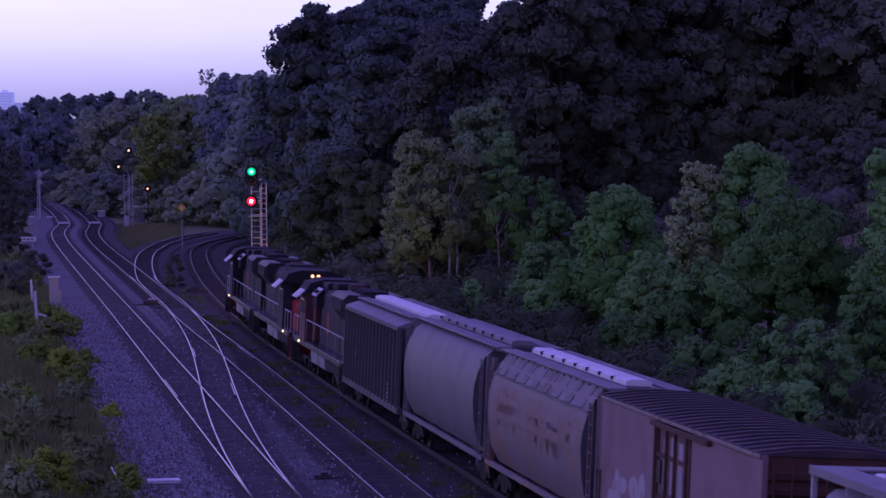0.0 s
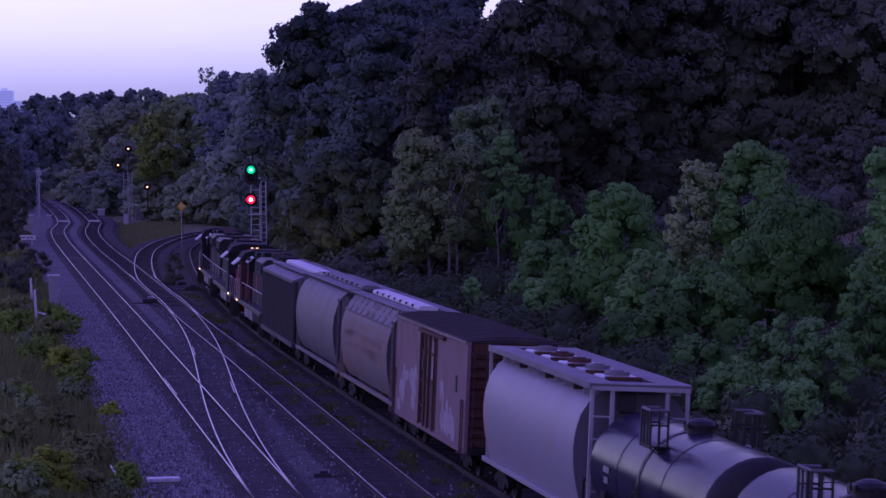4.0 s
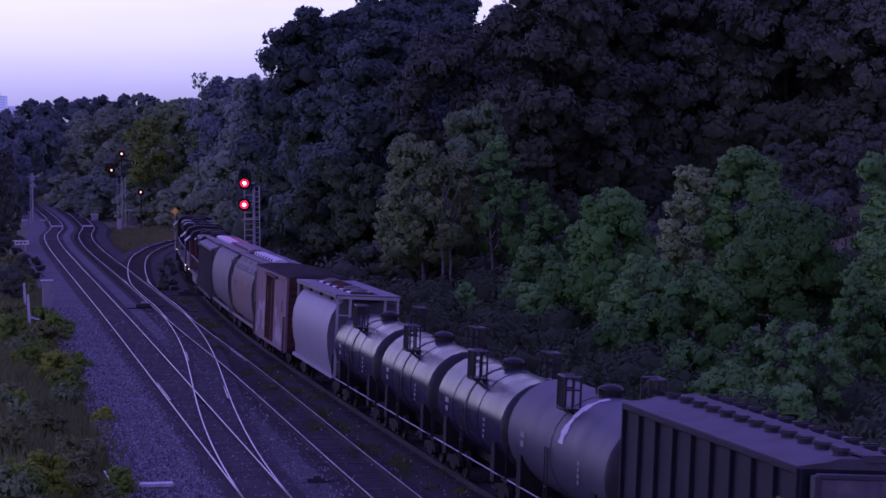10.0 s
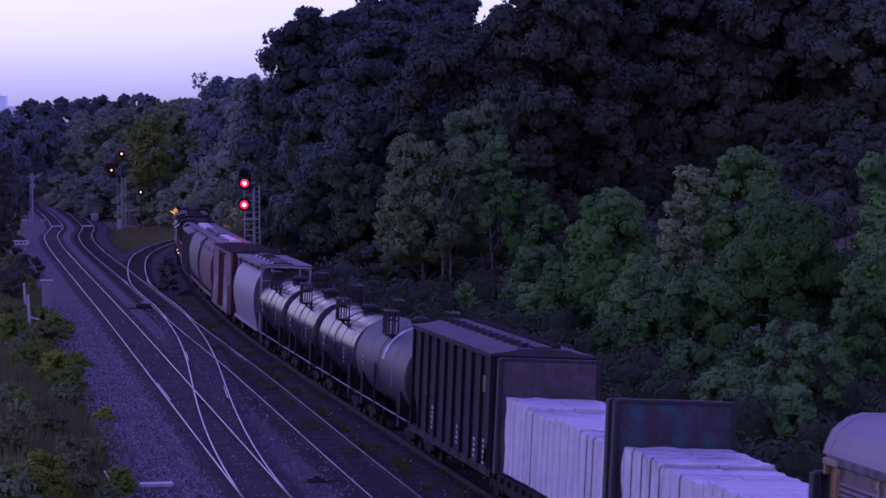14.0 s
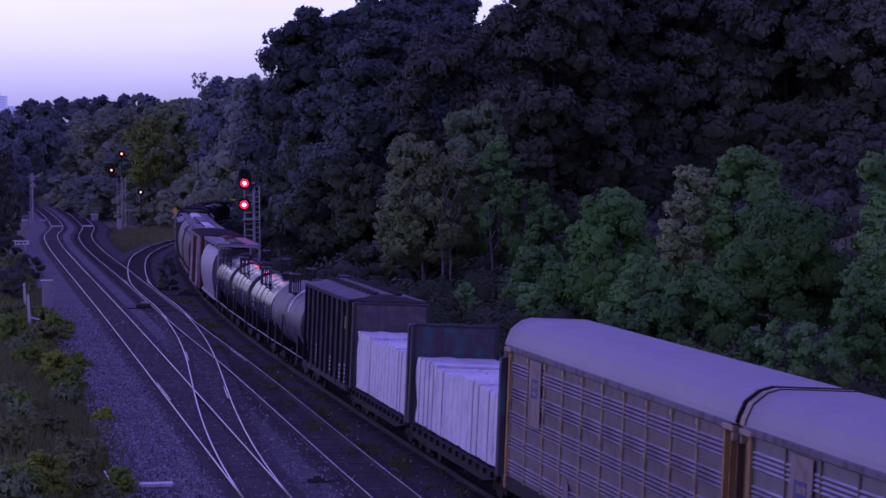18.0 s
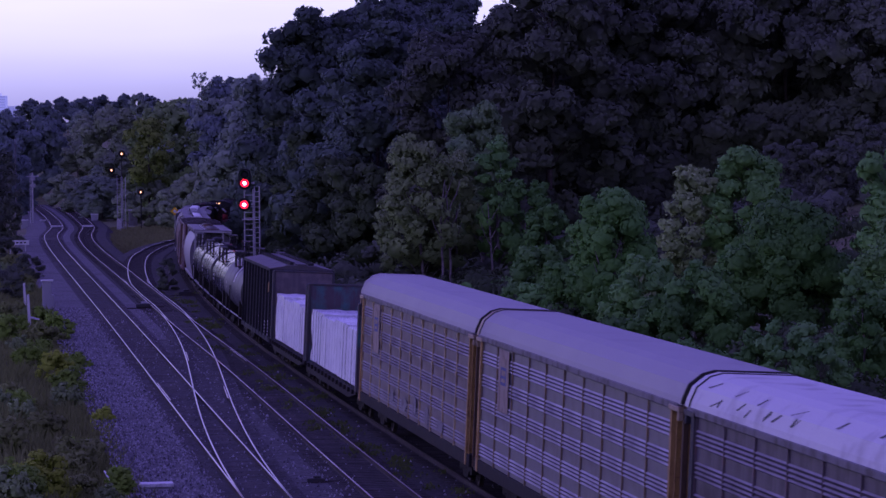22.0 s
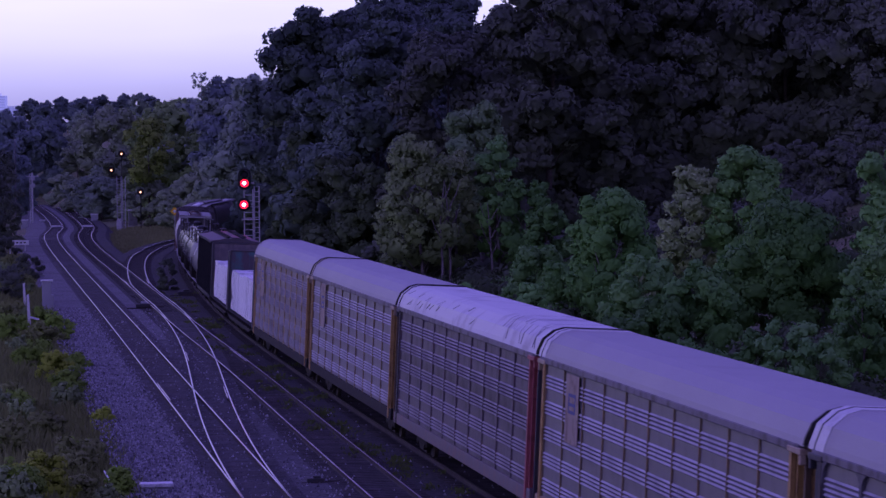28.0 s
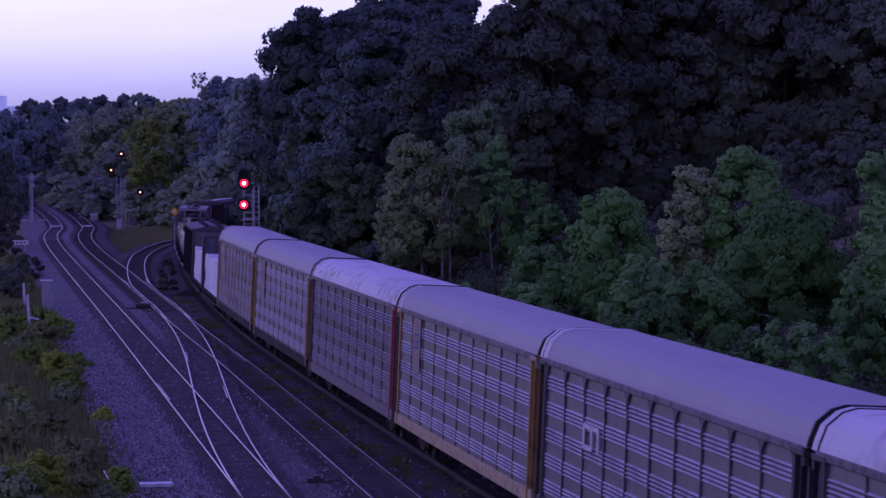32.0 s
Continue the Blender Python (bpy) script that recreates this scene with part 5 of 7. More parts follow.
            bmesh.ops.solidify(bm, geom=bm.faces[:], thickness=0.02)
            part("lamp_housing", bm, M["black"], c)
        bm = B()
        rod(bm, (f * (L - 3.7), s * 1.5, 1.5), (f * (L - 3.7), s * 1.56, 1.5), 0.055, 10)
        part("step_light", bm, M["step_lamp"], c, "small glowing step light")
        # steps, handrails and walkways
        for e in (-1, 1):
            for k in range(4):
                part("step", box(B(), *sorted((e * (L - 1.05), e * (L - 0.45))), *sorted((s * 1.2, s * 1.52)), 0.45 + k * 0.3, 0.49 + k * 0.3), M["underframe"], c)
            for a_ in (1.12, 0.43):
                part("stringer", box(B(), *sorted((e * (L - a_), e * (L - a_ + 0.05))), *sorted((s * 1.15, s * 1.54)), 0.4, 1.6), M["black"], c)
        bm = B()
        rod(bm, (f * (-L + 0.5), s * 1.48, 2.65), (f * (L - 6.5), s * 1.48, 2.65), 0.03, 6)
        for k in range(6):
            x = f * (-L + 0.5 + (2 * L - 7.0) * k / 5)
            rod(bm, (x, s * 1.48, 1.6), (x, s * 1.48, 2.65), 0.012, 5)
        part("handrail", bm, M["loco_handrail"], c, "grey handrail")
        bm = B()
        rod(bm, (f * (L - 3.7), s * 1.45, 2.6), (f * (L - 0.6), s * 1.45, 2.6), 0.03, 6)
        for x in (L - 3.6, L - 2.2, L - 0.6):
            rod(bm, (f * x, s * 1.45, 1.6), (f * x, s * 1.45, 2.6), 0.025, 5)
        part("handrail", bm, M["loco_handrail"], c, "grey handrail")
    for e in (-1, 1):
        bm = B()
        plate(bm, [(e * (L - 0.45), 0.35), (e * (L - 0.2), 0.3), (e * (L - 0.3), 1.4), (e * (L - 0.45), 1.4)], -1.45, 1.45)
        part("pilot", bm, M["loco_red"] if e == f else M["black"], c)
    # red panels on the hood side and the door behind the cab
    for s in (-1, 1):
        bm = B()
        bx(bm, L - 11.2, L - 10.4, *sorted((s * 0.951, s * 0.965)), 2.2, 3.2, 0.005)
        part("red_panel", bm, M["loco_red"], c, "faded red panel")
        if tone == "loco_violet":
            bm = B()
            bx(bm, L - 3.95, L - 3.6, *sorted((s * 1.12, s * 1.5)), 1.65, 3.5, 0.03)
            part("cab_corner", bm, M["loco_red"], cab, "bright red cab corner")
            bm = B()
            bx(bm, L - 7.6, L - 6.6, *sorted((s * 0.95, s * 1.2)), 1.7, 3.3, 0.03)
            part("cabinet_door", bm, M["loco_door"], c, "dark red cabinet door")
    couplers(c, L - 0.3)
    bogies(c, (-L + 4.1, L - 4.1), (-1.75, 0.0, 1.75))
    enroll(c, front, rear, L - 4.1)
    return c


M["wheel"] = surface("wheel_steel", (0.03, 0.026, 0.024), 0.75, 0.15, second=(0.10, 0.07, 0.05), amount=0.4, size=3)
M["stencil"] = surface("stencil_white", (0.62, 0.62, 0.6), 0.7, second=(0.4, 0.38, 0.36), amount=0.4, size=6)
# edge materials put the skylight on up-facing ledges into their colour
M["skylit_edge"] = surface("skylit_galvanised_edge", (0.42, 0.41, 0.42), 0.5, 0.2, second=(0.16, 0.15, 0.155), amount=0.55, size=0.35)
M["dull_edge"] = surface("dull_galvanised_edge", (0.28, 0.265, 0.27), 0.55, 0.2, second=(0.14, 0.125, 0.12), amount=0.65, size=0.35)
M["rack_grey"] = surface("rack_panel", (0.175, 0.17, 0.178), 0.5, 0.2, second=(0.14, 0.12, 0.115), amount=0.35, size=0.9, streak=0.3)
M["rack_brown"] = surface("rack_panel_aged", (0.175, 0.15, 0.145), 0.55, 0.15, second=(0.12, 0.09, 0.075), amount=0.45, size=0.7, streak=0.35)
M["rack_shade"] = surface("rack_panel_grimy", (0.115, 0.10, 0.115), 0.55, 0.15, second=(0.05, 0.04, 0.045), amount=0.55, size=0.8, streak=0.55)
M["rack_light"] = surface("rack_panel_bright", (0.17, 0.165, 0.175), 0.45, 0.25, second=(0.125, 0.112, 0.115), amount=0.3, size=0.9, streak=0.25)
M["rack_inner"] = surface("rack_inner_brown", (0.10, 0.065, 0.04), 0.65, second=(0.06, 0.04, 0.03), amount=0.45, size=2.0, streak=0.4)
M["column_cap"] = surface("column_cap_tan", (0.36, 0.29, 0.2), 0.6, second=(0.22, 0.15, 0.09), amount=0.4, size=3.0)
M["rack_yellow"] = surface("rack_yellow", (0.40, 0.255, 0.09), 0.6, second=(0.2, 0.115, 0.05), amount=0.45, size=2.5, streak=0.4)
M["rack_tan"] = surface("rack_tan_post", (0.44, 0.35, 0.19), 0.6, second=(0.2, 0.14, 0.10), amount=0.4, size=2.5, streak=0.3)
M["rack_red"] = surface("rack_red", (0.36, 0.09, 0.105), 0.55, second=(0.14, 0.04, 0.04), amount=0.4, size=2.0, streak=0.3)
M["rack_dark"] = surface("rack_dark", (0.045, 0.045, 0.055), 0.6, second=(0.08, 0.06, 0.05), amount=0.4, size=2.0, streak=0.3)
M["rack_post_grey"] = surface("rack_post_grey", (0.13, 0.11, 0.12), 0.6, second=(0.2, 0.13, 0.12), amount=0.4, size=2.0, streak=0.3)
M["rack_post_blue"] = surface("rack_post_blue", (0.10, 0.097, 0.112), 0.6, second=(0.07, 0.062, 0.065), amount=0.4, size=2.0, streak=0.3)
M["rack_eave"] = surface("rack_eave", (0.15, 0.14, 0.16), 0.6, second=(0.08, 0.07, 0.07), amount=0.5, size=2.0)
M["rack_roof"] = surface("rack_roof_grey", (0.34, 0.33, 0.34), 0.6, 0.1, second=(0.30, 0.28, 0.28), amount=0.25, size=0.35, grain=0.05)
M["rack_roof_white"] = surface("rack_roof_white", (0.60, 0.59, 0.60), 0.55, 0.0, second=(0.30, 0.27, 0.27), amount=0.25, size=0.9, grain=0.06)
M["rack_cap"] = surface("rack_cap_pale", (0.55, 0.54, 0.55), 0.5, second=(0.38, 0.36, 0.36), amount=0.3, size=2)
M["emblem_blue"] = surface("emblem_blue", (0.06, 0.07, 0.22), 0.6)
M["tank_shell"] = surface("tank_shiny", (0.027, 0.026, 0.052), 0.2, 0.0, spec=0.05, second=(0.038, 0.036, 0.05), amount=0.22, size=0.8, grain=0.04, grain_size=14, bump=0.02, streak=0.2)
M["tank_grey"] = surface("tank_dull_grey", (0.078, 0.076, 0.1), 0.5, 0.0, spec=0.15, second=(0.07, 0.067, 0.08), amount=0.3, size=0.6, grain=0.05, bump=0.03, streak=0.2)
M["spill"] = surface("spilled_white", (0.75, 0.74, 0.72), 0.8, second=(0.5, 0.48, 0.46), amount=0.3, size=5)
M["hop_grey"] = surface("hopper_grey", (0.155, 0.145, 0.148), 0.6, second=(0.13, 0.10, 0.095), amount=0.3, size=0.5, grain=0.08, streak=0.35)
M["hop_rust"] = surface("hopper_rusted", (0.175, 0.163, 0.168), 0.65, second=(0.25, 0.15, 0.085), amount=0.4, size=0.4, grain=0.1, streak=0.9)
M["rust_stain"] = surface("rust_stain", (0.235, 0.155, 0.11), 0.75, second=(0.235, 0.205, 0.195), amount=0.5, size=1.6, grain=0.1, streak=0.5)
M["hop_dark"] = surface("hopper_charcoal", (0.085, 0.085, 0.09), 0.6, second=(0.1, 0.09, 0.09), amount=0.4, size=0.8, streak=0.35)
M["hop_black"] = surface("hopper_black", (0.017, 0.018, 0.025), 0.75, second=(0.032, 0.029, 0.034), amount=0.35, size=0.9, streak=0.35)
M["hop_pale"] = surface("hopper_pale", (0.3, 0.295, 0.335), 0.5, second=(0.36, 0.30, 0.24), amount=0.3, size=0.5, grain=0.05, streak=0.45)
M["hop_end"] = surface("hopper_end_grey", (0.17, 0.165, 0.185), 0.6, second=(0.12, 0.10, 0.10), amount=0.4, size=0.8, streak=0.4)
M["hop_shoulder"] = surface("hopper_shoulder", (0.18, 0.166, 0.17), 0.65, second=(0.13, 0.10, 0.09), amount=0.5, size=1.2, tone=0.12)
M["roof_pale"] = surface("roof_pale", (0.46, 0.45, 0.46), 0.6, second=(0.3, 0.27, 0.26), amount=0.35, size=0.8)
M["roof_dusk"] = surface("roof_dusk", (0.115, 0.11, 0.122), 0.7, second=(0.11, 0.085, 0.085), amount=0.4, size=0.8)
M["roof_grey"] = surface("roof_grey", (0.21, 0.20, 0.21), 0.6, second=(0.18, 0.16, 0.16), amount=0.4, size=0.8)
M["hatch_white"] = surface("hatch_white", (0.72, 0.72, 0.72), 0.5, second=(0.5, 0.46, 0.44), amount=0.25, size=2)
M["hatch_black"] = surface("hatch_black", (0.05, 0.05, 0.055), 0.6, second=(0.1, 0.08, 0.07), amount=0.35, size=3)
M["rust_dark"] = surface("rust_dark", (0.09, 0.05, 0.04), 0.85, second=(0.14, 0.07, 0.04), amount=0.45, size=3)
M["box_side"] = surface("boxcar_side", (0.235, 0.155, 0.165), 0.7, second=(0.19, 0.11, 0.10), amount=0.4, size=0.6, grain=0.1, streak=0.35)
M["box_door"] = surface("boxcar_door", (0.12, 0.07, 0.066), 0.7, second=(0.3, 0.17, 0.15), amount=0.35, size=1.2, streak=0.3)
M["box_pale"] = surface("boxcar_pale_patch", (0.37, 0.325, 0.355), 0.7, second=(0.27, 0.18, 0.17), amount=0.4, size=1.8, streak=0.2)
M["box_trim"] = surface("boxcar_trim", (0.25, 0.20, 0.17), 0.65, second=(0.14, 0.09, 0.07), amount=0.4, size=2)
M["box_roof"] = surface("boxcar_roof", (0.055, 0.045, 0.05), 0.7, second=(0.1, 0.07, 0.06), amount=0.4, size=0.9)
M["box_end"] = surface("boxcar_end", (0.11, 0.05, 0.036), 0.75, second=(0.08, 0.04, 0.03), amount=0.55, size=1.5, streak=0.4)
# grey streaks put the shade of the wrapping's vertical creases into its colour
M["wrap"] = surface("lumber_wrap", (0.9, 0.9, 0.92), 0.4, second=(0.5, 0.49, 0.52), amount=0.16, size=2.0, grain=0.08, grain_size=5, bump=0.8, streak=0.3)
M["plate_tan"] = surface("faded_tan_plate", (0.32, 0.26, 0.21), 0.65, second=(0.17, 0.12, 0.09), amount=0.45, size=2.5, streak=0.4)
M["tag_pale"] = surface("worn_silver_paint", (0.21, 0.20, 0.215), 0.65, second=(0.13, 0.115, 0.115), amount=0.5, size=2.2, streak=0.4)
M["strap"] = surface("strap", (0.05, 0.05, 0.055), 0.7)
M["bulk_brown"] = surface("bulkhead_brown", (0.12, 0.105, 0.11), 0.85, second=(0.2, 0.17, 0.165), amount=0.6, size=1.8, streak=0.4)
M["bulk_dark"] = surface("bulkhead_dark", (0.06, 0.06, 0.065), 0.7, second=(0.1, 0.08, 0.07), amount=0.4, size=1.5)
M["bulk_teal"] = surface("bulkhead_teal", (0.10, 0.08, 0.092), 0.85, second=(0.075, 0.19, 0.19), amount=0.55, size=1.3, streak=0.4)
M["loco_black"] = surface("loco_black", (0.014, 0.014, 0.018), 0.7, second=(0.03, 0.027, 0.03), amount=0.3, size=1.2, streak=0.3)
M["loco_violet"] = surface("loco_grey_side", (0.026, 0.023, 0.028), 0.75, second=(0.045, 0.038, 0.042), amount=0.35, size=1.2, streak=0.3)
M["cab_loco_black"] = surface("cab_dark", (0.022, 0.02, 0.025), 0.75, second=(0.05, 0.045, 0.047), amount=0.3, size=1.5)
M["cab_loco_violet"] = surface("cab_red", (0.11, 0.045, 0.045), 0.7, second=(0.1, 0.05, 0.045), amount=0.3, size=1.5)
M["loco_red"] = surface("loco_red", (0.30, 0.03, 0.03), 0.7, second=(0.18, 0.03, 0.03), amount=0.35, size=1.5)
M["loco_door"] = surface("loco_dark_red", (0.11, 0.035, 0.03), 0.75, second=(0.07, 0.03, 0.03), amount=0.4, size=1.5)
M["loco_grey"] = surface("loco_grey", (0.2, 0.19, 0.2), 0.6, second=(0.1, 0.09, 0.09), amount=0.4, size=1.5)
M["loco_tank"] = surface("loco_fuel_tank", (0.3, 0.285, 0.285), 0.65, second=(0.14, 0.12, 0.11), amount=0.45, size=1.2, streak=0.4)
M["loco_roof"] = surface("loco_roof", (0.02, 0.02, 0.023), 0.85, second=(0.03, 0.028, 0.03), amount=0.4, size=2)
M["loco_pale"] = surface("loco_pale", (0.62, 0.61, 0.62), 0.5, second=(0.4, 0.37, 0.36), amount=0.3, size=3)
M["glass"] = surface("cab_glass", (0.012, 0.012, 0.015), 0.08, spec=0.8, bump=0, grain=0.02)
M["headlamp"] = lit("headlamp", (1.0, 0.5, 0.2), 7000)
M["ditch_lamp"] = lit("ditch_lamp", (1.0, 0.36, 0.14), 700)
M["loco_rail"] = surface("loco_rail", (0.17, 0.165, 0.175), 0.7, second=(0.2, 0.18, 0.18), amount=0.3, size=3)
M["loco_handrail"] = surface("pale_handrail", (0.4, 0.39, 0.4), 0.6, second=(0.2, 0.19, 0.19), amount=0.3, size=3)
# brighter version of the skylight colour on the ledges
M["skylit_edge_bright"] = surface("skylit_galvanised_edge_bright", (0.42, 0.41, 0.43), 0.5, 0.2, second=(0.17, 0.165, 0.175), amount=0.45, size=0.4)
M["rack_post_mid"] = surface("rack_post_mid", (0.21, 0.17, 0.11), 0.6, second=(0.3, 0.2, 0.1), amount=0.4, size=2.0, streak=0.3)
M["warm_lamp"] = lit("warm_lamp", (1.0, 0.5, 0.24), 2.2)
M["warm_dim"] = lit("number_board_glow", (1.0, 0.5, 0.25), 0.25)
M["step_lamp"] = lit("step_lamp", (1.0, 0.62, 0.3), 3)

locomotive(356.0, 333.7, 1, "black leading diesel locomotive with pale sunshades", "loco_black")
locomotive(333.2, 311.0, -1, "black diesel locomotive with a red nose, cab trailing", "loco_black")
locomotive(310.5, 288.6, 1, "diesel locomotive with red nose and reddish cab", "loco_violet")
ribbed_hopper(288.2, 270.9, "hop_dark", "roof_grey", "charcoal ribbed hopper with pale roof hatches", 4.45, 16, "hatch_white", "trough")
round_hopper(270.5, 252.4, "hop_grey", "roof_grey", "grey round-sided covered hopper", 4.55, 1.15, "roof_grey", dark_end="hop_dark")
round_hopper(252.0, 234.8, "hop_rust", "roof_grey", "grey covered hopper streaked with rust, white hatches", 4.55, 1.2, "hatch_white", belly=1.6, dark_end="hop_dark", seams=2)
box_car(234.2, 216.8)
round_hopper(214.2, 197.6, "hop_pale", "roof_pale", "pale grey bulging hopper with overhanging flat roof", 4.55, 1.0, "roof_grey", "square", 1.62, "hop_end", True)
tank_car(198.2, 183.3, 1.46, "tank_shell", "black", "shiny silver tank car with black ends")
tank_car(183.2, 168.8, 1.46, "tank_shell", "black", "shiny silver tank car with black ends and railings")
tank_car(168.7, 154.0, 1.46, "tank_shell", "black", "shiny silver tank car with black ends")
tank_car(154.3, 138.0, 1.58, "tank_grey", "black", "large dull grey tank car with a white spill streak", stripe=True, rings=False)
ribbed_hopper(137.7, 120.2, "hop_black", "roof_dusk", "black ribbed hopper with grey roof and round hatches", 4.85, 9, "hatch_black", "round", 0.22)
lumber_flat(120.0, 103.3, "bulk_brown", "bulk_dark", "bulkhead flat car loaded with wrapped lumber", "worn brown bulkhead", 4.55)
lumber_flat(103.1, 83.9, "bulk_teal", "bulk_teal", "bulkhead flat car with peeling teal bulkheads", "peeling teal bulkhead", 4.6)
auto_rack(83.3, 54.95, "rack_brown", "rack_tan", "rack_roof", "aged brownish-grey auto carrier with tan posts", worn="dull_edge", sill="underframe", plate_bay=1, columns="rack_yellow",
          cap="rack_roof", lead=False, crown=0.07,
          tags=((3.4, 1.75, 0.5, 0.3), (4.6, 1.7, 0.7, 0.3), (5.6, 1.85, 0.5, 0.45), (6.7, 1.7, 0.6, 0.35), (7.9, 1.65, 0.7, 0.25)))
auto_rack(54.7, 26.35, "rack_grey", "rack_post_mid", "rack_roof", "grey louvred auto carrier with yellow end posts", cap="column_cap", crown=0.07, sill="underframe", plate_bay=1, columns="rack_yellow")
auto_rack(26.1, -2.25, "rack_shade", "rack_post_grey", "rack_roof_white", "grimy dark auto carrier with scuffed white roof", worn="dull_edge", tail="rack_red", scuffs=True, crown=0.06)
auto_rack(-2.5, -30.85, "rack_light", "rack_post_mid", "rack_roof", "bright grey auto carrier with yellow end posts", crown=0.06, worn="skylit_edge_bright", sill="rack_tan", plate_bay=1, columns="rack_yellow", hoodw=0.5)
auto_rack(-31.1, -59.45, "rack_light", "rack_post_blue", "rack_roof", "grey auto carrier with dark gusseted posts and white emblem", gusset=True, emblem=2, crown=0.12, worn="skylit_edge_bright", hoodw=0.6)
auto_rack(-59.7, -88.0, "rack_grey", "rack_post_grey", "rack_roof_white", "pale-roofed grey auto carrier", crown=0.12)
# ---------------------------------------------------------------- trees
def lump_shape():
    bm = bmesh.new()
    bmesh.ops.create_icosphere(bm, subdivisions=1, radius=1.0)
    v = np.array([p.co[:] for p in bm.verts])
    f = np.array([[p.index for p in q.verts] for q in bm.faces])
    bm.free()
    return v, f


LUMP_V, LUMP_F = lump_shape()


def unit(v):
    return v / np.maximum(1e-9, np.linalg.norm(v, axis=1))[:, None]


def leafage(name, rnd, centres, leaf, per, core, material, parent=None, middle=None):
    """Leaves as small blades on the outside of clumps (x, y, z, radius), shaded by the clump's rounding; core: share of the radius that is matted leafage."""
    pos, size, out, mid = [], [], [], []
    for cx_, cy_, cz_, r, *thin in centres:
        n = max(8, int(per * r * r * (thin[0] if thin else 1.0)))
        u = unit(rnd.normal(size=(n, 3)))
        u[:, 2] = np.where((u[:, 2] < -0.25) & (rnd.random(n) < 0.7), -u[:, 2], u[:, 2])
        outer = rnd.random(n) < 0.65
        rad = r * np.where(outer, rnd.uniform(0.9, 1.12, n), rnd.uniform(0.78, 0.92, n))[:, None]
        p = np.array((cx_, cy_, cz_)) + u * (1, 1, 0.8) * rad
        out.append(u)
        pos.append(p)
        mid.append(unit(p - np.array(middle)) if middle is not None else u)
        size.append(leaf * rnd.uniform(0.6, 1.25, n) * np.where(outer, 0.9, 1.4))
    p, s, u = np.concatenate(pos), np.concatenate(size)[:, None], np.concatenate(out)
    n = len(p)
    c = unit(u + rnd.normal(0, 0.26, (n, 3)))
    a = unit(np.cross(c, rnd.normal(size=(n, 3))))
    b = np.cross(c, a)
    v = np.stack([p - a * s * 0.62 - b * s * 0.1, p + a * s * 0.45 - b * s * 0.5 + c * s * 0.05, p + a * s * 0.3 + b * s * 0.6 - c * s * 0.1], 1).reshape(-1, 3)
    f = np.arange(3 * n).reshape(-1, 3)
    soft = np.repeat(unit(u * 0.3 + np.concatenate(mid) * 0.6 + c * 0.1 + np.array((0, 0, 0.2))), 3, 0)
    if core:
        vs, fs, ns, b0 = [v], [f], [soft], 3 * n
        for cx_, cy_, cz_, r, *_ in centres:
            q = LUMP_V * (r * core * rnd.uniform(0.72, 1.08, (len(LUMP_V), 1)))
            vs.append(q * (1, 1, 0.8) + (cx_, cy_, cz_))
            way = unit(np.array([(cx_, cy_, cz_)]) - np.array(middle)) if middle is not None else 0
            ns.append(unit(LUMP_V * 0.45 + way * 0.5 + np.array((0, 0, 0.2))))
            fs.append(LUMP_F + b0)
            b0 += len(q)
        v, f, soft = np.concatenate(vs), np.concatenate(fs), np.concatenate(ns)
    ob = from_arrays(name, v.tolist(), f.tolist(), material, parent)
    ob.data.shade_smooth()
    ob.data.normals_split_custom_set_from_vertices(soft.tolist())
    return ob


def tube(verts, faces, path, radii, n=6):
    b0 = len(verts)
    for k, (p, r) in enumerate(zip(path, radii)):
        d = (Vector(path[min(k + 1, len(path) - 1)]) - Vector(path[max(k - 1, 0)])).normalized()
        q = d.to_track_quat("Z", "Y")
        for i in range(n):
            t = 2 * math.pi * i / n
            verts.append(tuple(Vector(p) + q @ Vector((math.cos(t) * r, math.sin(t) * r, 0))))
    for k in range(len(path) - 1):
        for i in range(n):
            j = (i + 1) % n
            faces.append((b0 + k * n + i, b0 + k * n + j, b0 + (k + 1) * n + j, b0 + (k + 1) * n + i))


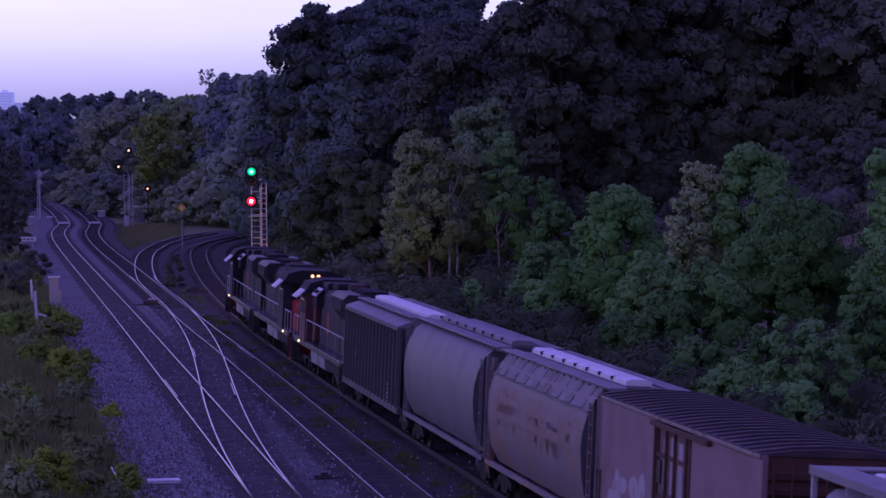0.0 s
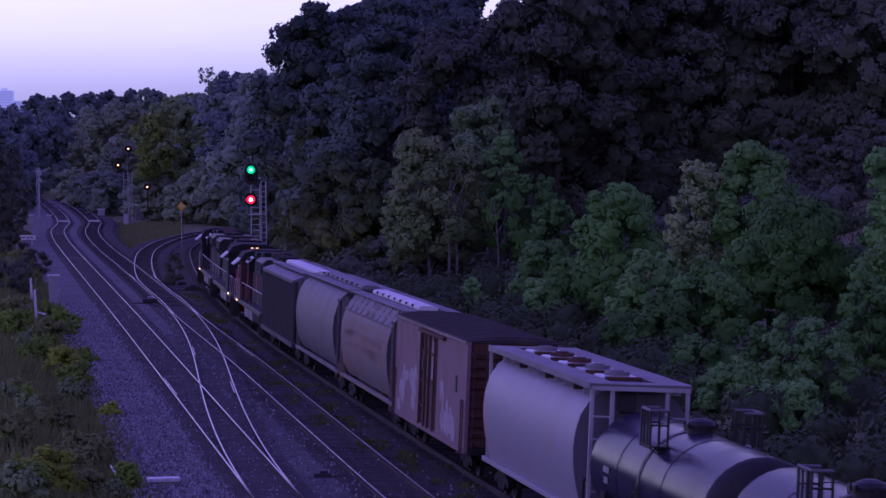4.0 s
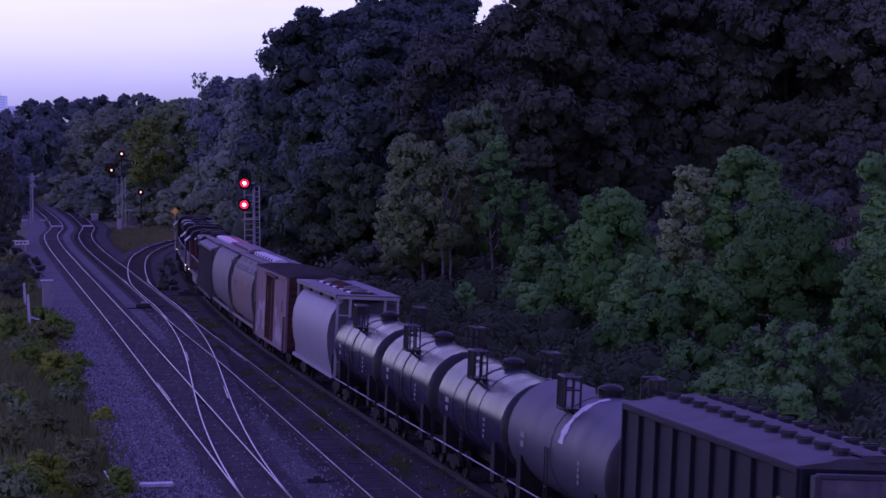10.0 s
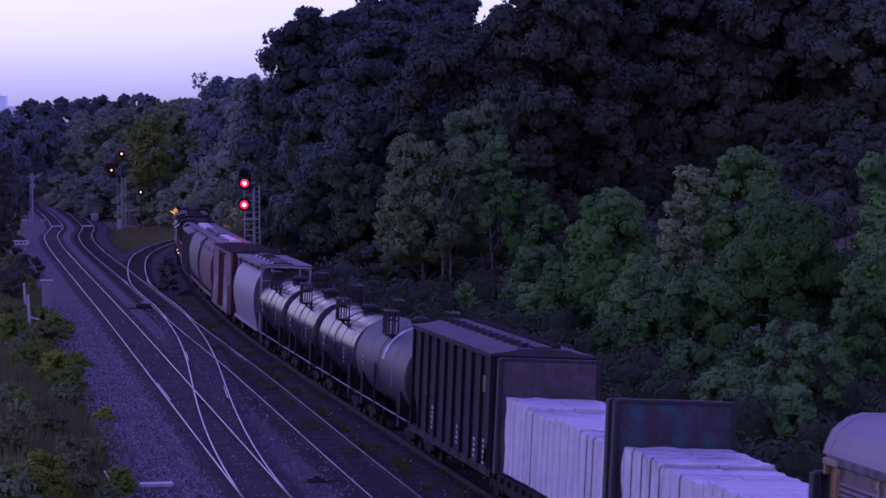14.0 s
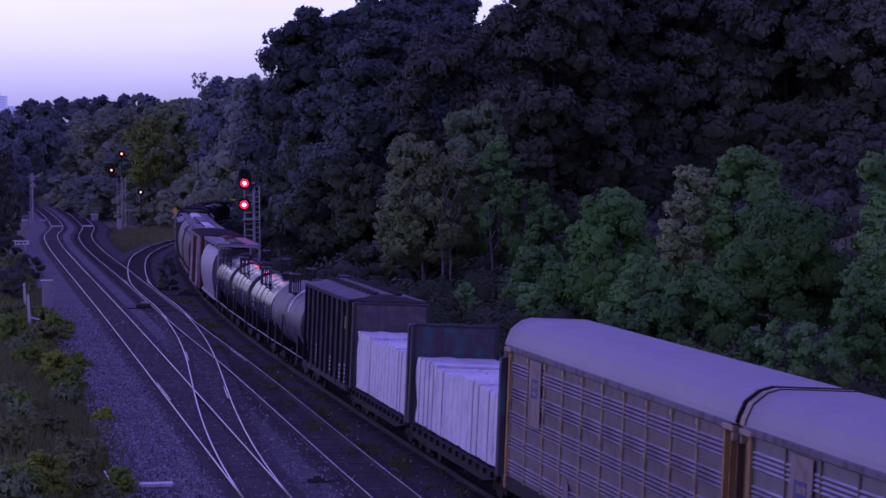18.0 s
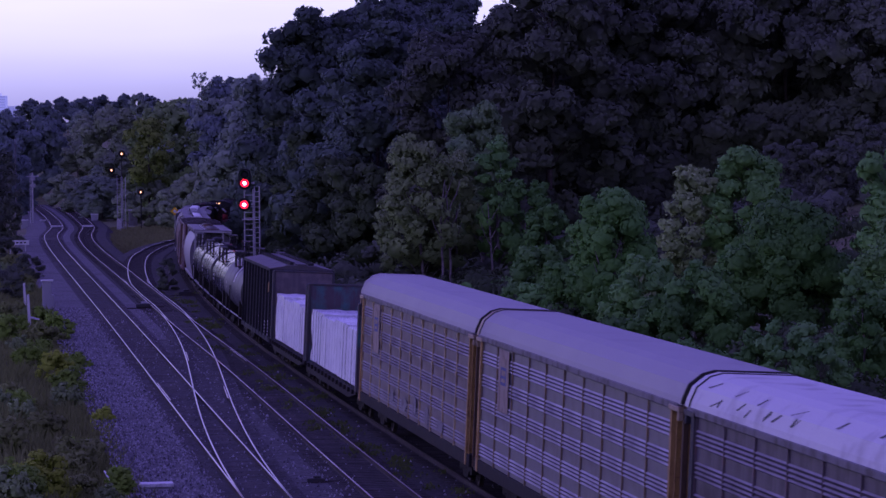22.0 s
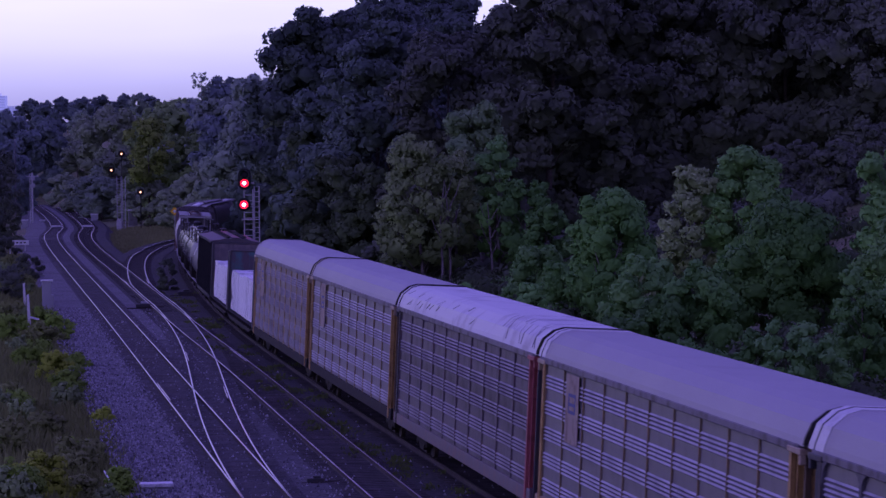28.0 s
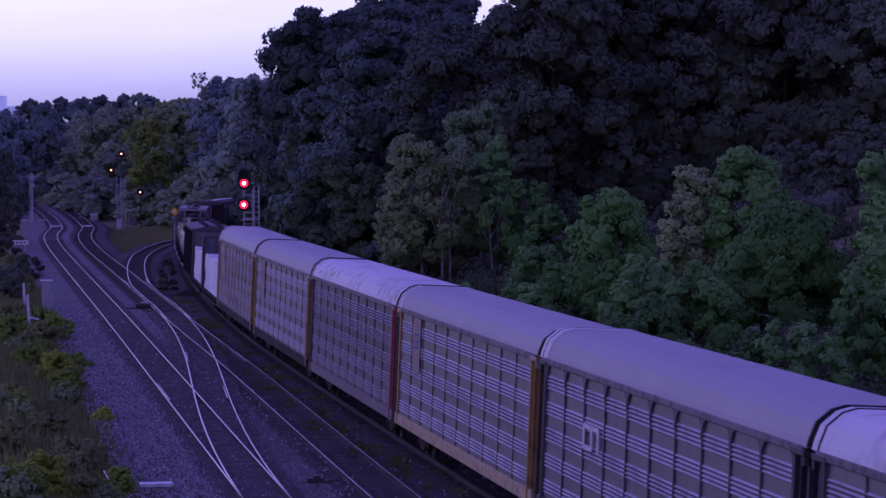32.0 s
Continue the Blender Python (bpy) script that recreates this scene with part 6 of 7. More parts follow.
def make_tree(name, seed, height, radius, leaf_mat, bark, leaf=0.3, per=60, crown_from=0.3, clumps=26, shape="round", label="", category="tree", group="", core=0.0, subs=5):
    """A tree at the origin: tapered trunk, limbs, and a crown of leaf clumps at the limbs' ends."""
    rnd = np.random.default_rng(seed)
    t = thing(name, Matrix(), label, category, group)
    tv, tf = [], []
    lean = rnd.normal(0, 0.03, 2)
    top = height * 0.9
    path = [(lean[0] * z + 0.12 * math.sin(z * 0.9 + seed), lean[1] * z + 0.1 * math.cos(z * 0.7 + seed), z - 0.4) for z in np.linspace(0, top, 7)]
    r0 = 0.012 * height
    tube(tv, tf, path, [r0 * (1.25 - 1.15 * k / 6) for k in range(7)], 7)
    centres = []
    for i in range(clumps):
        f = crown_from + (1 - crown_from) * (i + rnd.random()) / clumps
        if shape == "cone":
            reach = radius * (1.02 - f) * 1.1 + 0.2
        elif shape == "tall":
            reach = radius * (0.55 + 0.45 * math.sin(math.pi * min(1, (f - crown_from) / (1 - crown_from) * 0.9 + 0.1)))
        else:
            w = (f - crown_from) / (1 - crown_from)
            reach = radius * math.sqrt(max(0.06, 1 - (w * 1.25 - 0.42) ** 2 * 1.35))
        ang = i * 2.399 + rnd.normal(0, 0.5)
        rr = reach * math.sqrt(rnd.uniform(0.15, 1.0)) * 0.82
        z = height * f * 0.95
        x, y = lean[0] * z + math.cos(ang) * rr, lean[1] * z + math.sin(ang) * rr
        cr = (0.33 if shape != "cone" else 0.34) * radius * rnd.uniform(0.65, 1.15) * (1.0 if shape != "cone" else (1.25 - f))
        cr = max(cr, 0.3)
        centres.append((x, y, z, cr * (0.9 if subs > 5 else 1.0), 0.6 if subs > 5 else 0.8))
        for _ in range(subs):
            o = rnd.normal(0, 1, 3)
            o[2] = abs(o[2]) * 0.9 - 0.2
            o *= cr * rnd.uniform(0.66, 1.0) / np.linalg.norm(o)
            centres.append((x + o[0], y + o[1], z + o[2], max(0.16, cr * rnd.uniform(0.28, 0.55))))
        if i % 2 == 0:
            zb = max(height * 0.12, z - rr * rnd.uniform(0.55, 0.9) - 0.3)
            k = zb / top * 6
            k0 = min(5, int(k))
            bx = np.array(path[k0]) + (np.array(path[k0 + 1]) - np.array(path[k0])) * (k - k0)
            mid = (bx + np.array((x, y, z))) / 2 + np.array((0, 0, 0.12 * rr))
            tube(tv, tf, [tuple(bx), tuple(mid), (x, y, z)], [r0 * 0.28 * (1 - f * 0.5), r0 * 0.16, 0.015], 5)
    from_arrays("trunk", tv, tf, bark, t).data.shade_smooth()
    leafage("crown", rnd, centres, leaf, per, core, leaf_mat, t, (0, 0, height * (0.35 + 0.4 * crown_from)))
    return t


def spot(px, dist):
    """Plan position on the bearing px (784 lies straight ahead) at that distance."""
    return (px - 784) / FOCAL * dist, dist


def stand(x, y):
    return float(land(np.array([x]), np.array([y]))[0])


FOREST = [make_tree("forest_tree", 11 + i, h, r, M["leaf_dark"], M["bark"], 0.38, 82, 0.08, 26, sh,
                    "tall dark leafy tree of the wooded hillside", "tree", "hillside trees", 0.84, 8)
          for i, (h, r, sh) in enumerate(((18, 6.0, "round"), (20, 6.2, "round"), (15, 5.2, "round"), (22, 5.6, "tall"), (18, 6.8, "round"), (13, 5.0, "round")))]
# the same trees with haze put into paler, bluer leaves
HAZED = [make_tree("forest_tree", 31 + i, h, r, M["leaf_hazed"], M["bark"], 0.38, 82, 0.08, 26, sh,
                  "tall tree of the wooded hillside, leaves tinted blue for haze", "tree", "hillside trees", 0.84, 8)
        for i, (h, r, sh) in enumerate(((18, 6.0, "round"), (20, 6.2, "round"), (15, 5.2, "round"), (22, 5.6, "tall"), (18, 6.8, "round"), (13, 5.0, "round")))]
# distance haze over these trees is carried by their leaf colours
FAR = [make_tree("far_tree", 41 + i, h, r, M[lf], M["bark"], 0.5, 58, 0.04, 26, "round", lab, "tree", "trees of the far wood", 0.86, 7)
       for i, (h, r, lf, lab) in enumerate(((14, 6.5, "leaf_far_hazed", "broad tree of the far wood, haze put into its leaf colour"), (16, 6.0, "leaf_far_hazed", "tall tree of the far wood, haze put into its leaf colour"),
                                            (12, 5.5, "leaf_far2", "grey-green leafy tree of the far wood"), (13, 5.0, "leaf_far_hazed", "rounded tree of the far wood, haze put into its leaf colour"),
                                            (15, 6.2, "leaf_navy", "dark tree of the far wood, leaves blued for haze"), (14, 5.4, "leaf_olive", "olive-green tree of the far wood")))]
# the deep shade at the wood's foot is put into these darker leaves
SHADE = [make_tree("understorey_tree", 61 + i, h, r, M["leaf_brush"], M["bark"], 0.34, 110, 0.05, 24, "round", "low dense tree under the hillside wood, shade put into its leaves", "tree", "understorey trees", 0.9, 6)
         for i, (h, r) in enumerate(((13, 5.0), (15, 5.2)))]
used = set()


def plant(base, x, y, turn, scale=1.0, sink=0.0, wide=1.0):
    z = stand(x, y) - sink
    m = pose(x, y, z, 0, 0, turn)
    if base.name not in used:
        used.add(base.name)
        c = base
        c.matrix_basis = m
    else:
        c = copy_thing(base, m)
    c.scale = (scale * wide, scale * wide, scale)
    return c


rt = random.Random(5)
# the hillside wood behind the train, in uneven ranks up the slope
for dist, lo, hi, gap in ((270, 690, 1200, 84), (282, 600, 1680, 84), (304, 560, 1640, 80), (330, 545, 1660, 80), (360, 575, 1640, 84), (392, 640, 1660, 92)):
    x = lo
    while x < hi:
        d = dist + rt.uniform(-9, 9)
        X, Y = spot(x + rt.uniform(-18, 18), d)
        col = 784 + X / Y * FOCAL
        low = 0.62 + 0.38 * min(1, abs(col - 878) / 62) if d > 275 else 0.9 if abs(col - 880) < 50 else 1.0
        k = rt.randrange(6)
        plant((HAZED if col < 700 or (col < 860 and rt.random() < 0.6) else FOREST)[k], X, Y, rt.uniform(0, 360), rt.uniform(0.95, 1.22) * low)
        x += gap * rt.uniform(0.75, 1.25)
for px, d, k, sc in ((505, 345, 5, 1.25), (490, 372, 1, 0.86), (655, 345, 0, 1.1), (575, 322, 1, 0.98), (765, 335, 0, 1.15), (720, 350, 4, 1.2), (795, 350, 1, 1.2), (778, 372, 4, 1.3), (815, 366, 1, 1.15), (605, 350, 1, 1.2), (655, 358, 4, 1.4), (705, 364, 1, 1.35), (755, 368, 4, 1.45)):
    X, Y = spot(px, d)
    plant(HAZED[k], X, Y, px * 7.0, sc)

for px, d, k, sc in ((520, 318, 1, 0.98), (535, 300, 0, 0.95), (560, 285, 1, 0.8), (600, 268, 0, 0.8), (640, 262, 0, 0.75)):
    X, Y = spot(px, d)
    plant(SHADE[k], X, Y, px * 7.0, sc)
for px, d, k, sc in ((1425, 252, 2, 0.34), (1482, 246, 5, 0.4), (1545, 250, 2, 0.36), (1368, 258, 5, 0.42), (1590, 240, 5, 0.4)):
    X, Y = spot(px, d)
    plant(FOREST[k], X, Y, px * 3.0, sc)

# the woods beyond the junction: column, distance, kind, top above the rails
BACK_BELT = ((20, 760, 0, 14), (60, 820, 1, 19), (85, 700, 3, 17), (110, 830, 0, 19.5), (150, 800, 0, 19), (185, 840, 1, 20), (225, 820, 0, 20), (265, 800, 3, 19.5), (6, 650, 0, 11), (95, 640, 0, 13),
             (150, 660, 3, 15), (140, 610, 2, 9), (160, 620, 2, 13.5), (200, 600, 2, 15.2), (232, 640, 0, 15), (300, 620, 1, 16), (330, 560, 3, 16.5))
MIDDLE_BELT = ((318, 640, 0, 16.8), (248, 790, 1, 20.0), (280, 560, 0, 15), (350, 520, 1, 16.3), (305, 510, 3, 15), (395, 505, 0, 18.6), (375, 470, 1, 15.8), (420, 520, 1, 18.7), (445, 480, 0, 18.0), (415, 452, 3, 15),
               (470, 460, 1, 17.4), (455, 430, 0, 15.8), (480, 442, 0, 17), (435, 440, 2, 9), (340, 466, 3, 12), (300, 470, 0, 9.5), (370, 448, 2, 8.5))
WOOD_EDGE = ((250, 500, 3, 7.5), (215, 540, 2, 9.5), (188, 560, 0, 7.5), (275, 462, 2, 5.5), (330, 452, 2, 6), (400, 440, 2, 5.5), (160, 500, 3, 6.0), (180, 492, 0, 5.5), (228, 478, 2, 4.0), (310, 447, 2, 3.6),
             (360, 438, 2, 3.5), (116, 585, 2, 5.5), (131, 560, 3, 4.5), (108, 640, 0, 9), (122, 690, 2, 10), (146, 530, 2, 5), (14, 560, 1, 9), (15, 520, 0, 11), (10, 600, 1, 14), (-40, 500, 0, 14), (-30, 640, 1, 15))
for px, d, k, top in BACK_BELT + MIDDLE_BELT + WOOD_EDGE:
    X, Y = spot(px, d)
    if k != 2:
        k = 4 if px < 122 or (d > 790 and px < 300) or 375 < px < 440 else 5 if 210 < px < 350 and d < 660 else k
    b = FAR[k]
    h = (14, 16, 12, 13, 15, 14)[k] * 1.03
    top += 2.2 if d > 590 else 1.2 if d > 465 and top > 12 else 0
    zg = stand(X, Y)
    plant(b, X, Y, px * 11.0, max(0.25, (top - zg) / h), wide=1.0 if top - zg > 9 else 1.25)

# single trees that stand out
X, Y = spot(266, 462)
plant(make_tree("yellow_green_tree", 71, 15.2, 4.0, M["leaf_lime"], M["bark"], 0.36, 80, 0.4, 24, "round", "yellow-green tree standing out of the far wood", "tree"), X, Y, 30)
X, Y = spot(366, 500)
plant(make_tree("sparse_tree", 72, 22.8, 1.9, M["leaf_far_hazed"], M["bark"], 0.26, 40, 0.78, 14, "round", "thin wispy tree topping the far skyline", "tree"), X, Y, 0)
for px, d, top, sd in ((4, 362, 11.4, 73), (20, 374, 10.0, 74), (-25, 356, 10.5, 75)):
    X, Y = spot(px - 12, d)
    zg = stand(X, Y)
    plant(make_tree("dark_tree", sd, top - zg, 2.7, M["leaf_dark"], M["bark"], 0.3, 110, 0.05, 24, "round", "dark leafy tree beside the main line", "tree", "trees beside the main line"), X, Y, 0)

# the lighter trees at the foot of the hill, behind the train
# column, distance, top, half width, leaf, bark, from, shape, leaf size, density, clumps
SLOPE_TREES = (
    (748, 242, 11.6, 3.1, "leaf_pale", "bark_grey", 0.22, "round", 0.24, 75, 34, "airy ash tree with pale bare stems"),
    (806, 245, 10.6, 2.3, "leaf_pale", "bark_grey", 0.3, "tall", 0.24, 70, 22, "thin olive ash tree with bare stems"),
    (856, 250, 13.6, 3.4, "leaf_slope", "bark_grey", 0.3, "round", 0.26, 80, 34, "dusky green domed tree at the foot of the hill"),
    (880, 244, 11.4, 2.0, "leaf_mid", "bark_grey", 0.2, "tall", 0.24, 85, 28, "leafy green tree at the foot of the hill"),
    (936, 242, 8.3, 2.3, "leaf_green", "bark_grey", 0.1, "tall", 0.24, 85, 22, "slender green tree on the slope"),
    (706, 246, 7.8, 2.3, "leaf_pale", "bark", 0.12, "round", 0.24, 75, 18, "small ash tree turning brownish"),
    (1090, 190, 8.0, 3.1, "leaf_green", "bark_grey", 0.1, "round", 0.22, 95, 34, "rounded green tree behind the train"),
    (1030, 203, 5.6, 2.0, "leaf_mid", "bark", 0.1, "round", 0.22, 90, 18, "low green tree at the foot of the hill"),
    (1316, 206, 10.4, 3.0, "leaf_mid", "bark_grey", 0.15, "round", 0.24, 90, 32, "tall green maple behind the train"),
    (1224, 206, 9.5, 2.3, "leaf_pale", "bark_grey", 0.15, "round", 0.24, 80, 26, "pale tree with grey stems and yellowing tips"),
    (1402, 172, 7.5, 3.6, "leaf_green", "bark", 0.06, "round", 0.22, 95, 38, "broad green tree behind the train"),
    (1315, 176, 5.6, 2.3, "leaf_green", "bark", 0.08, "round", 0.22, 95, 22, "broad low green tree behind the train"),
)
TRACK_TREES = (
    (1235, 165, 4.6, 2.6, "leaf_green", "bark", 0.05, "round", 0.22, 90, 22, "dark green bushy tree behind the train"),
    (1396, 132, 4.05, 1.45, "leaf_fresh", "bark", 0.04, "tall", 0.17, 150, 20, "small fresh green tree close to the train"),
    (1447, 131, 3.5, 1.35, "leaf_fresh", "bark", 0.04, "tall", 0.17, 150, 18, "small fresh green tree close to the train"),
    (1532, 138, 5.7, 1.4, "leaf_green", "bark", 0.04, "tall", 0.17, 150, 24, "slim green tree close to the train"),
    (1570, 168, 10.7, 2.0, "leaf_mid", "bark", 0.1, "tall", 0.22, 95, 30, "tall green tree by the curve"),
    (1570, 142, 4.4, 2.4, "leaf_green", "bark", 0.03, "round", 0.2, 100, 24, "spreading green leafy bush"),
    (1640, 150, 8.0, 3.4, "leaf_mid", "bark", 0.08, "round", 0.22, 90, 24, "leafy green tree beyond the train"),
    (968, 238, 6.4, 1.9, "leaf_green", "bark", 0.08, "tall", 0.24, 90, 24, "green tree at the foot of the hill"),
    (824, 214, 1.9, 1.25, "leaf_fresh", "bark", 0.04, "cone", 0.2, 130, 14, "young green cone-shaped tree"),
    (945, 204, 2.3, 1.7, "leaf_fresh", "bark", 0.03, "round", 0.2, 110, 16, "green bush at the edge of the wood"),
)
YOUNG_TREES = (
    (885, 230, 1.4, 1.5, "leaf_mid", "bark", 0.03, "round", 0.2, 110, 16, "green bush at the edge of the wood"),
    (985, 215, 2.6, 1.8, "leaf_mid", "bark", 0.03, "round", 0.2, 110, 18, "green bush at the edge of the wood"),
    (1150, 185, 3.6, 2.0, "leaf_pale", "bark", 0.05, "round", 0.2, 100, 20, "brownish bush at the edge of the wood"),
    (1130, 178, 4.6, 2.3, "leaf_mid", "bark", 0.05, "round", 0.2, 95, 22, "rounded green tree at the edge of the wood"),
    (1185, 165, 3.4, 2.2, "leaf_green", "bark", 0.04, "round", 0.2, 95, 20, "green bush close to the train"),
    (1010, 196, 3.9, 2.3, "leaf_green", "bark", 0.04, "round", 0.2, 95, 20, "green bush at the edge of the wood"),
    (955, 213, 4.2, 2.3, "leaf_mid", "bark", 0.05, "round", 0.2, 90, 20, "dusky green tree at the foot of the hill"),
    (1095, 168, 2.0, 1.9, "leaf_green", "bark", 0.03, "round", 0.2, 95, 18, "green bush close to the train"),
    (1230, 150, 1.8, 1.9, "leaf_green", "bark", 0.03, "round", 0.2, 95, 18, "green bush close to the train"),
)
EDGE_BUSHES = (
    (1402, 128.5, 1.5, 1.5, "leaf_fresh", "bark", 0.03, "round", 0.17, 140, 18, "fresh green bush at the foot of a small tree"),
    (1346, 131, 1.3, 1.1, "leaf_fresh", "bark", 0.03, "round", 0.17, 140, 14, "fresh green bush at the foot of a small tree"),
    (1330, 142, 3.0, 1.7, "leaf_green", "bark", 0.03, "cone", 0.19, 110, 22, "pointed green tree close to the train"),
    (1290, 140, 1.2, 2.0, "leaf_mid", "bark", 0.03, "round", 0.2, 100, 18, "low dark leafy bush"),
    (745, 244, 2.2, 2.0, "leaf_dark", "bark", 0.03, "round", 0.24, 90, 18, "low dark leafy bush"),
    (690, 250, 3.6, 2.4, "leaf_dark", "bark", 0.03, "round", 0.26, 80, 20, "dark bush at the edge of the wood"),
    (640, 262, 2.6, 2.4, "leaf_dark", "bark", 0.03, "round", 0.26, 80, 20, "dark bush at the edge of the wood"),
    # the next three bushes get darker leaves in place of the wood's shade
    (585, 275, 3.2, 2.2, "leaf_brush", "bark", 0.03, "round", 0.26, 70, 20, "dark bush at the edge of the wood"),
    (530, 292, 3.4, 2.4, "leaf_brush", "bark", 0.03, "round", 0.26, 70, 20, "dark bush at the edge of the wood"),
    (492, 305, 3.0, 1.8, "leaf_brush", "bark", 0.03, "round", 0.26, 70, 18, "dark bush at the edge of the wood"),
)
for n, (px, d, top, rad, lf, bk, cf_, sh, ls, den, cl, lab) in enumerate(SLOPE_TREES + TRACK_TREES + YOUNG_TREES + EDGE_BUSHES):
    X, Y = spot(px, d)
    zg = min(stand(X, Y), top - 1.6)
    t = make_tree("bush" if "bush" in lab else "tree", 100 + n, (top - zg) / 1.02, rad, M[lf], M[bk], ls * 0.95, den * 2.4, cf_, cl, sh, lab, "bush" if "bush" in lab else "tree", core=0.88 if lf != "leaf_pale" else 0.7)
    t.matrix_basis = pose(X, Y, zg, 0, 0, n * 37)
# bare stems beside the airy ash
for k, (px, d, hh) in enumerate(((782, 240.5, 8.6), (796, 241, 8.2), (1076, 188.5, 4.6), (870, 242.5, 6.4))):
    X, Y = spot(px, d)
    tv, tf = [], []
    z0 = stand(X, Y)
    tube(tv, tf, [(0, 0, -0.4), (0.05, 0.1, hh * 0.3), (-0.08, 0.15, hh * 0.65), (0.25 * (-1) ** k, 0.2, hh)], [0.13, 0.105, 0.075, 0.025], 6)
    for j in range(5):
        za = hh * (0.4 + 0.1 * j)
        sg = (-1) ** j
        tube(tv, tf, [(0, 0.12, za), (0.5 * sg, 0.2, za + 0.9), (0.8 * sg, 0.1, za + 1.9)], [0.06, 0.04, 0.012], 5)
    t = thing("bare_tree", pose(X, Y, z0), "bare grey tree stem among the leaves", "tree", "bare stems")
    from_arrays("trunk", tv, tf, M["bark_grey"], t).data.shade_smooth()

# undergrowth that closes the wood's floor
rn = np.random.default_rng(9)
cs = []
for _ in range(330):
    px, d = rn.uniform(480, 1660), rn.uniform(236, 345)
    if px > 1150 and d < 228:
        continue
    X, Y = spot(px, d)
    if distance_to(LINE_E, np.array([X]), np.array([Y]))[0] < 7:
        continue
    cs.append((X, Y, stand(X, Y) + rn.uniform(0.2, 1.4), rn.uniform(1.2, 2.6)))
tagged(leafage("undergrowth", rn, cs, 0.3, 40, 0.84, M["leaf_dark"]), "dark tangled undergrowth on the wooded slope", "undergrowth", kind="stuff")
cs = []
for _ in range(620):
    d = rn.uniform(105, 262)
    X = float(across(LINE_E, d)) + 6.5 + 44 * rn.random() ** 1.3
    if X / d > 0.145:
        continue
    cs.append((X, d, stand(X, d) + rn.uniform(0.0, 0.9), rn.uniform(0.8, 1.9)))
tagged(leafage("brush", rn, cs, 0.22, 85, 0.78, M["leaf_brush"]), "low green brush along the foot of the slope", "undergrowth", kind="stuff")

# dry weeds and shrubs on the bank beside the main line
def blades(rnd, pts, h, w):
    p = np.array(pts)
    n = len(p)
    a = rnd.uniform(0, 2 * np.pi, n)
    s = np.stack([np.cos(a), np.sin(a), 0 * a], 1) * w * rnd.uniform(0.6, 1.4, (n, 1))
    up = np.stack([rnd.normal(0, 0.28, n), rnd.normal(0, 0.28, n), np.ones(n)], 1) * (h * rnd.uniform(0.45, 1.3, (n, 1)))
    v = np.stack([p - s, p + s, p + up * 0.6 + s * 0.7, p + up], 1).reshape(-1, 3)
    return v, np.arange(4 * n).reshape(-1, 4)


pts = []
for _ in range(3000):
    d = 96 + 245 * rn.random() ** 1.5
    off = 3.9 + 17 * rn.random() ** 1.2
    x0 = float(across(LINE_A, d)) - off
    r = rn.uniform(0.2, 0.9)
    for q in rn.normal(0, r, (26, 2)):
        pts.append((x0 + q[0], d + q[1] * 2.5))
pts = np.array(pts)
keep = pts[:, 0] < across(LINE_A, pts[:, 1]) - 3.7
pts = pts[keep]
zz = land(pts[:, 0], pts[:, 1])
v, f = blades(rn, np.c_[pts, zz], 0.7, 0.055)
tagged(from_arrays("weeds", v.tolist(), f.tolist(), M["weed"]), "dry brownish weeds on the bank beside the main line", "weeds", kind="stuff")
for n, (px, py, hh, rad, lf, lab) in enumerate((
        (126, 590, 1.7, 1.5, "leaf_bank", "green shrub at the edge of the ballast"), (122, 660, 1.6, 1.3, "leaf_yellow", "yellowing shrub at the edge of the ballast"),
        (150, 690, 1.5, 1.3, "leaf_bank", "green shrub at the edge of the ballast"), (190, 735, 0.8, 0.55, "leaf_yellow", "small yellow weed on the ballast"),
        (85, 880, 1.5, 1.4, "leaf_yellow", "bright yellow-green bush on the bank"), (40, 905, 1.4, 1.2, "leaf_bank", "green bush on the bank"), (215, 870, 1.2, 0.5, "leaf_bank", "narrow green weed by the ballast"),
        (60, 640, 1.2, 1.4, "leaf_bank", "low dusky shrub on the bank"), (20, 600, 1.6, 1.8, "leaf_bank", "low dusky shrub on the bank"), (30, 720, 1.0, 1.4, "leaf_dry", "dry brown shrub on the bank"),
        (90, 760, 1.0, 1.2, "leaf_dry", "dry brown shrub on the bank"), (130, 830, 0.9, 1.0, "leaf_dry", "dry brown shrub on the bank"), (15, 520, 2.4, 2.2, "leaf_dark", "dark bush on the bank"),
        (60, 480, 2.2, 1.8, "leaf_dark", "dark bush on the bank"), (100, 560, 1.3, 1.1, "leaf_bank", "green shrub beside the cabinet"), (306, 506, 2.7, 1.25, "leaf_dark", "dark bush between the branch and the freight track"),
        (20, 450, 2.4, 2.0, "leaf_dark", "dark bush on the bank"), (165, 640, 1.0, 0.9, "leaf_bank", "green shrub at the edge of the ballast"), (10, 800, 1.2, 1.5, "leaf_dry", "dry brown shrub on the bank"),
        (170, 790, 0.8, 0.9, "leaf_dry", "dry brown shrub on the bank"), (150, 870, 0.9, 0.9, "leaf_dry", "dry brown shrub on the bank"))):
    d = FOCAL * 11.6 / (py - 237)
    X, Y = spot(px - (30 if 95 < px < 180 and py < 700 else 12), d)
    t = make_tree("shrub", 200 + n, hh * 1.1, rad * 0.82, M[lf], M["bark"], 0.11, 520, 0.05, 16, "round", lab, "shrub", core=0.7)
    t.matrix_basis = pose(X, Y, stand(X, Y) - 0.05, 0, 0, n * 53)

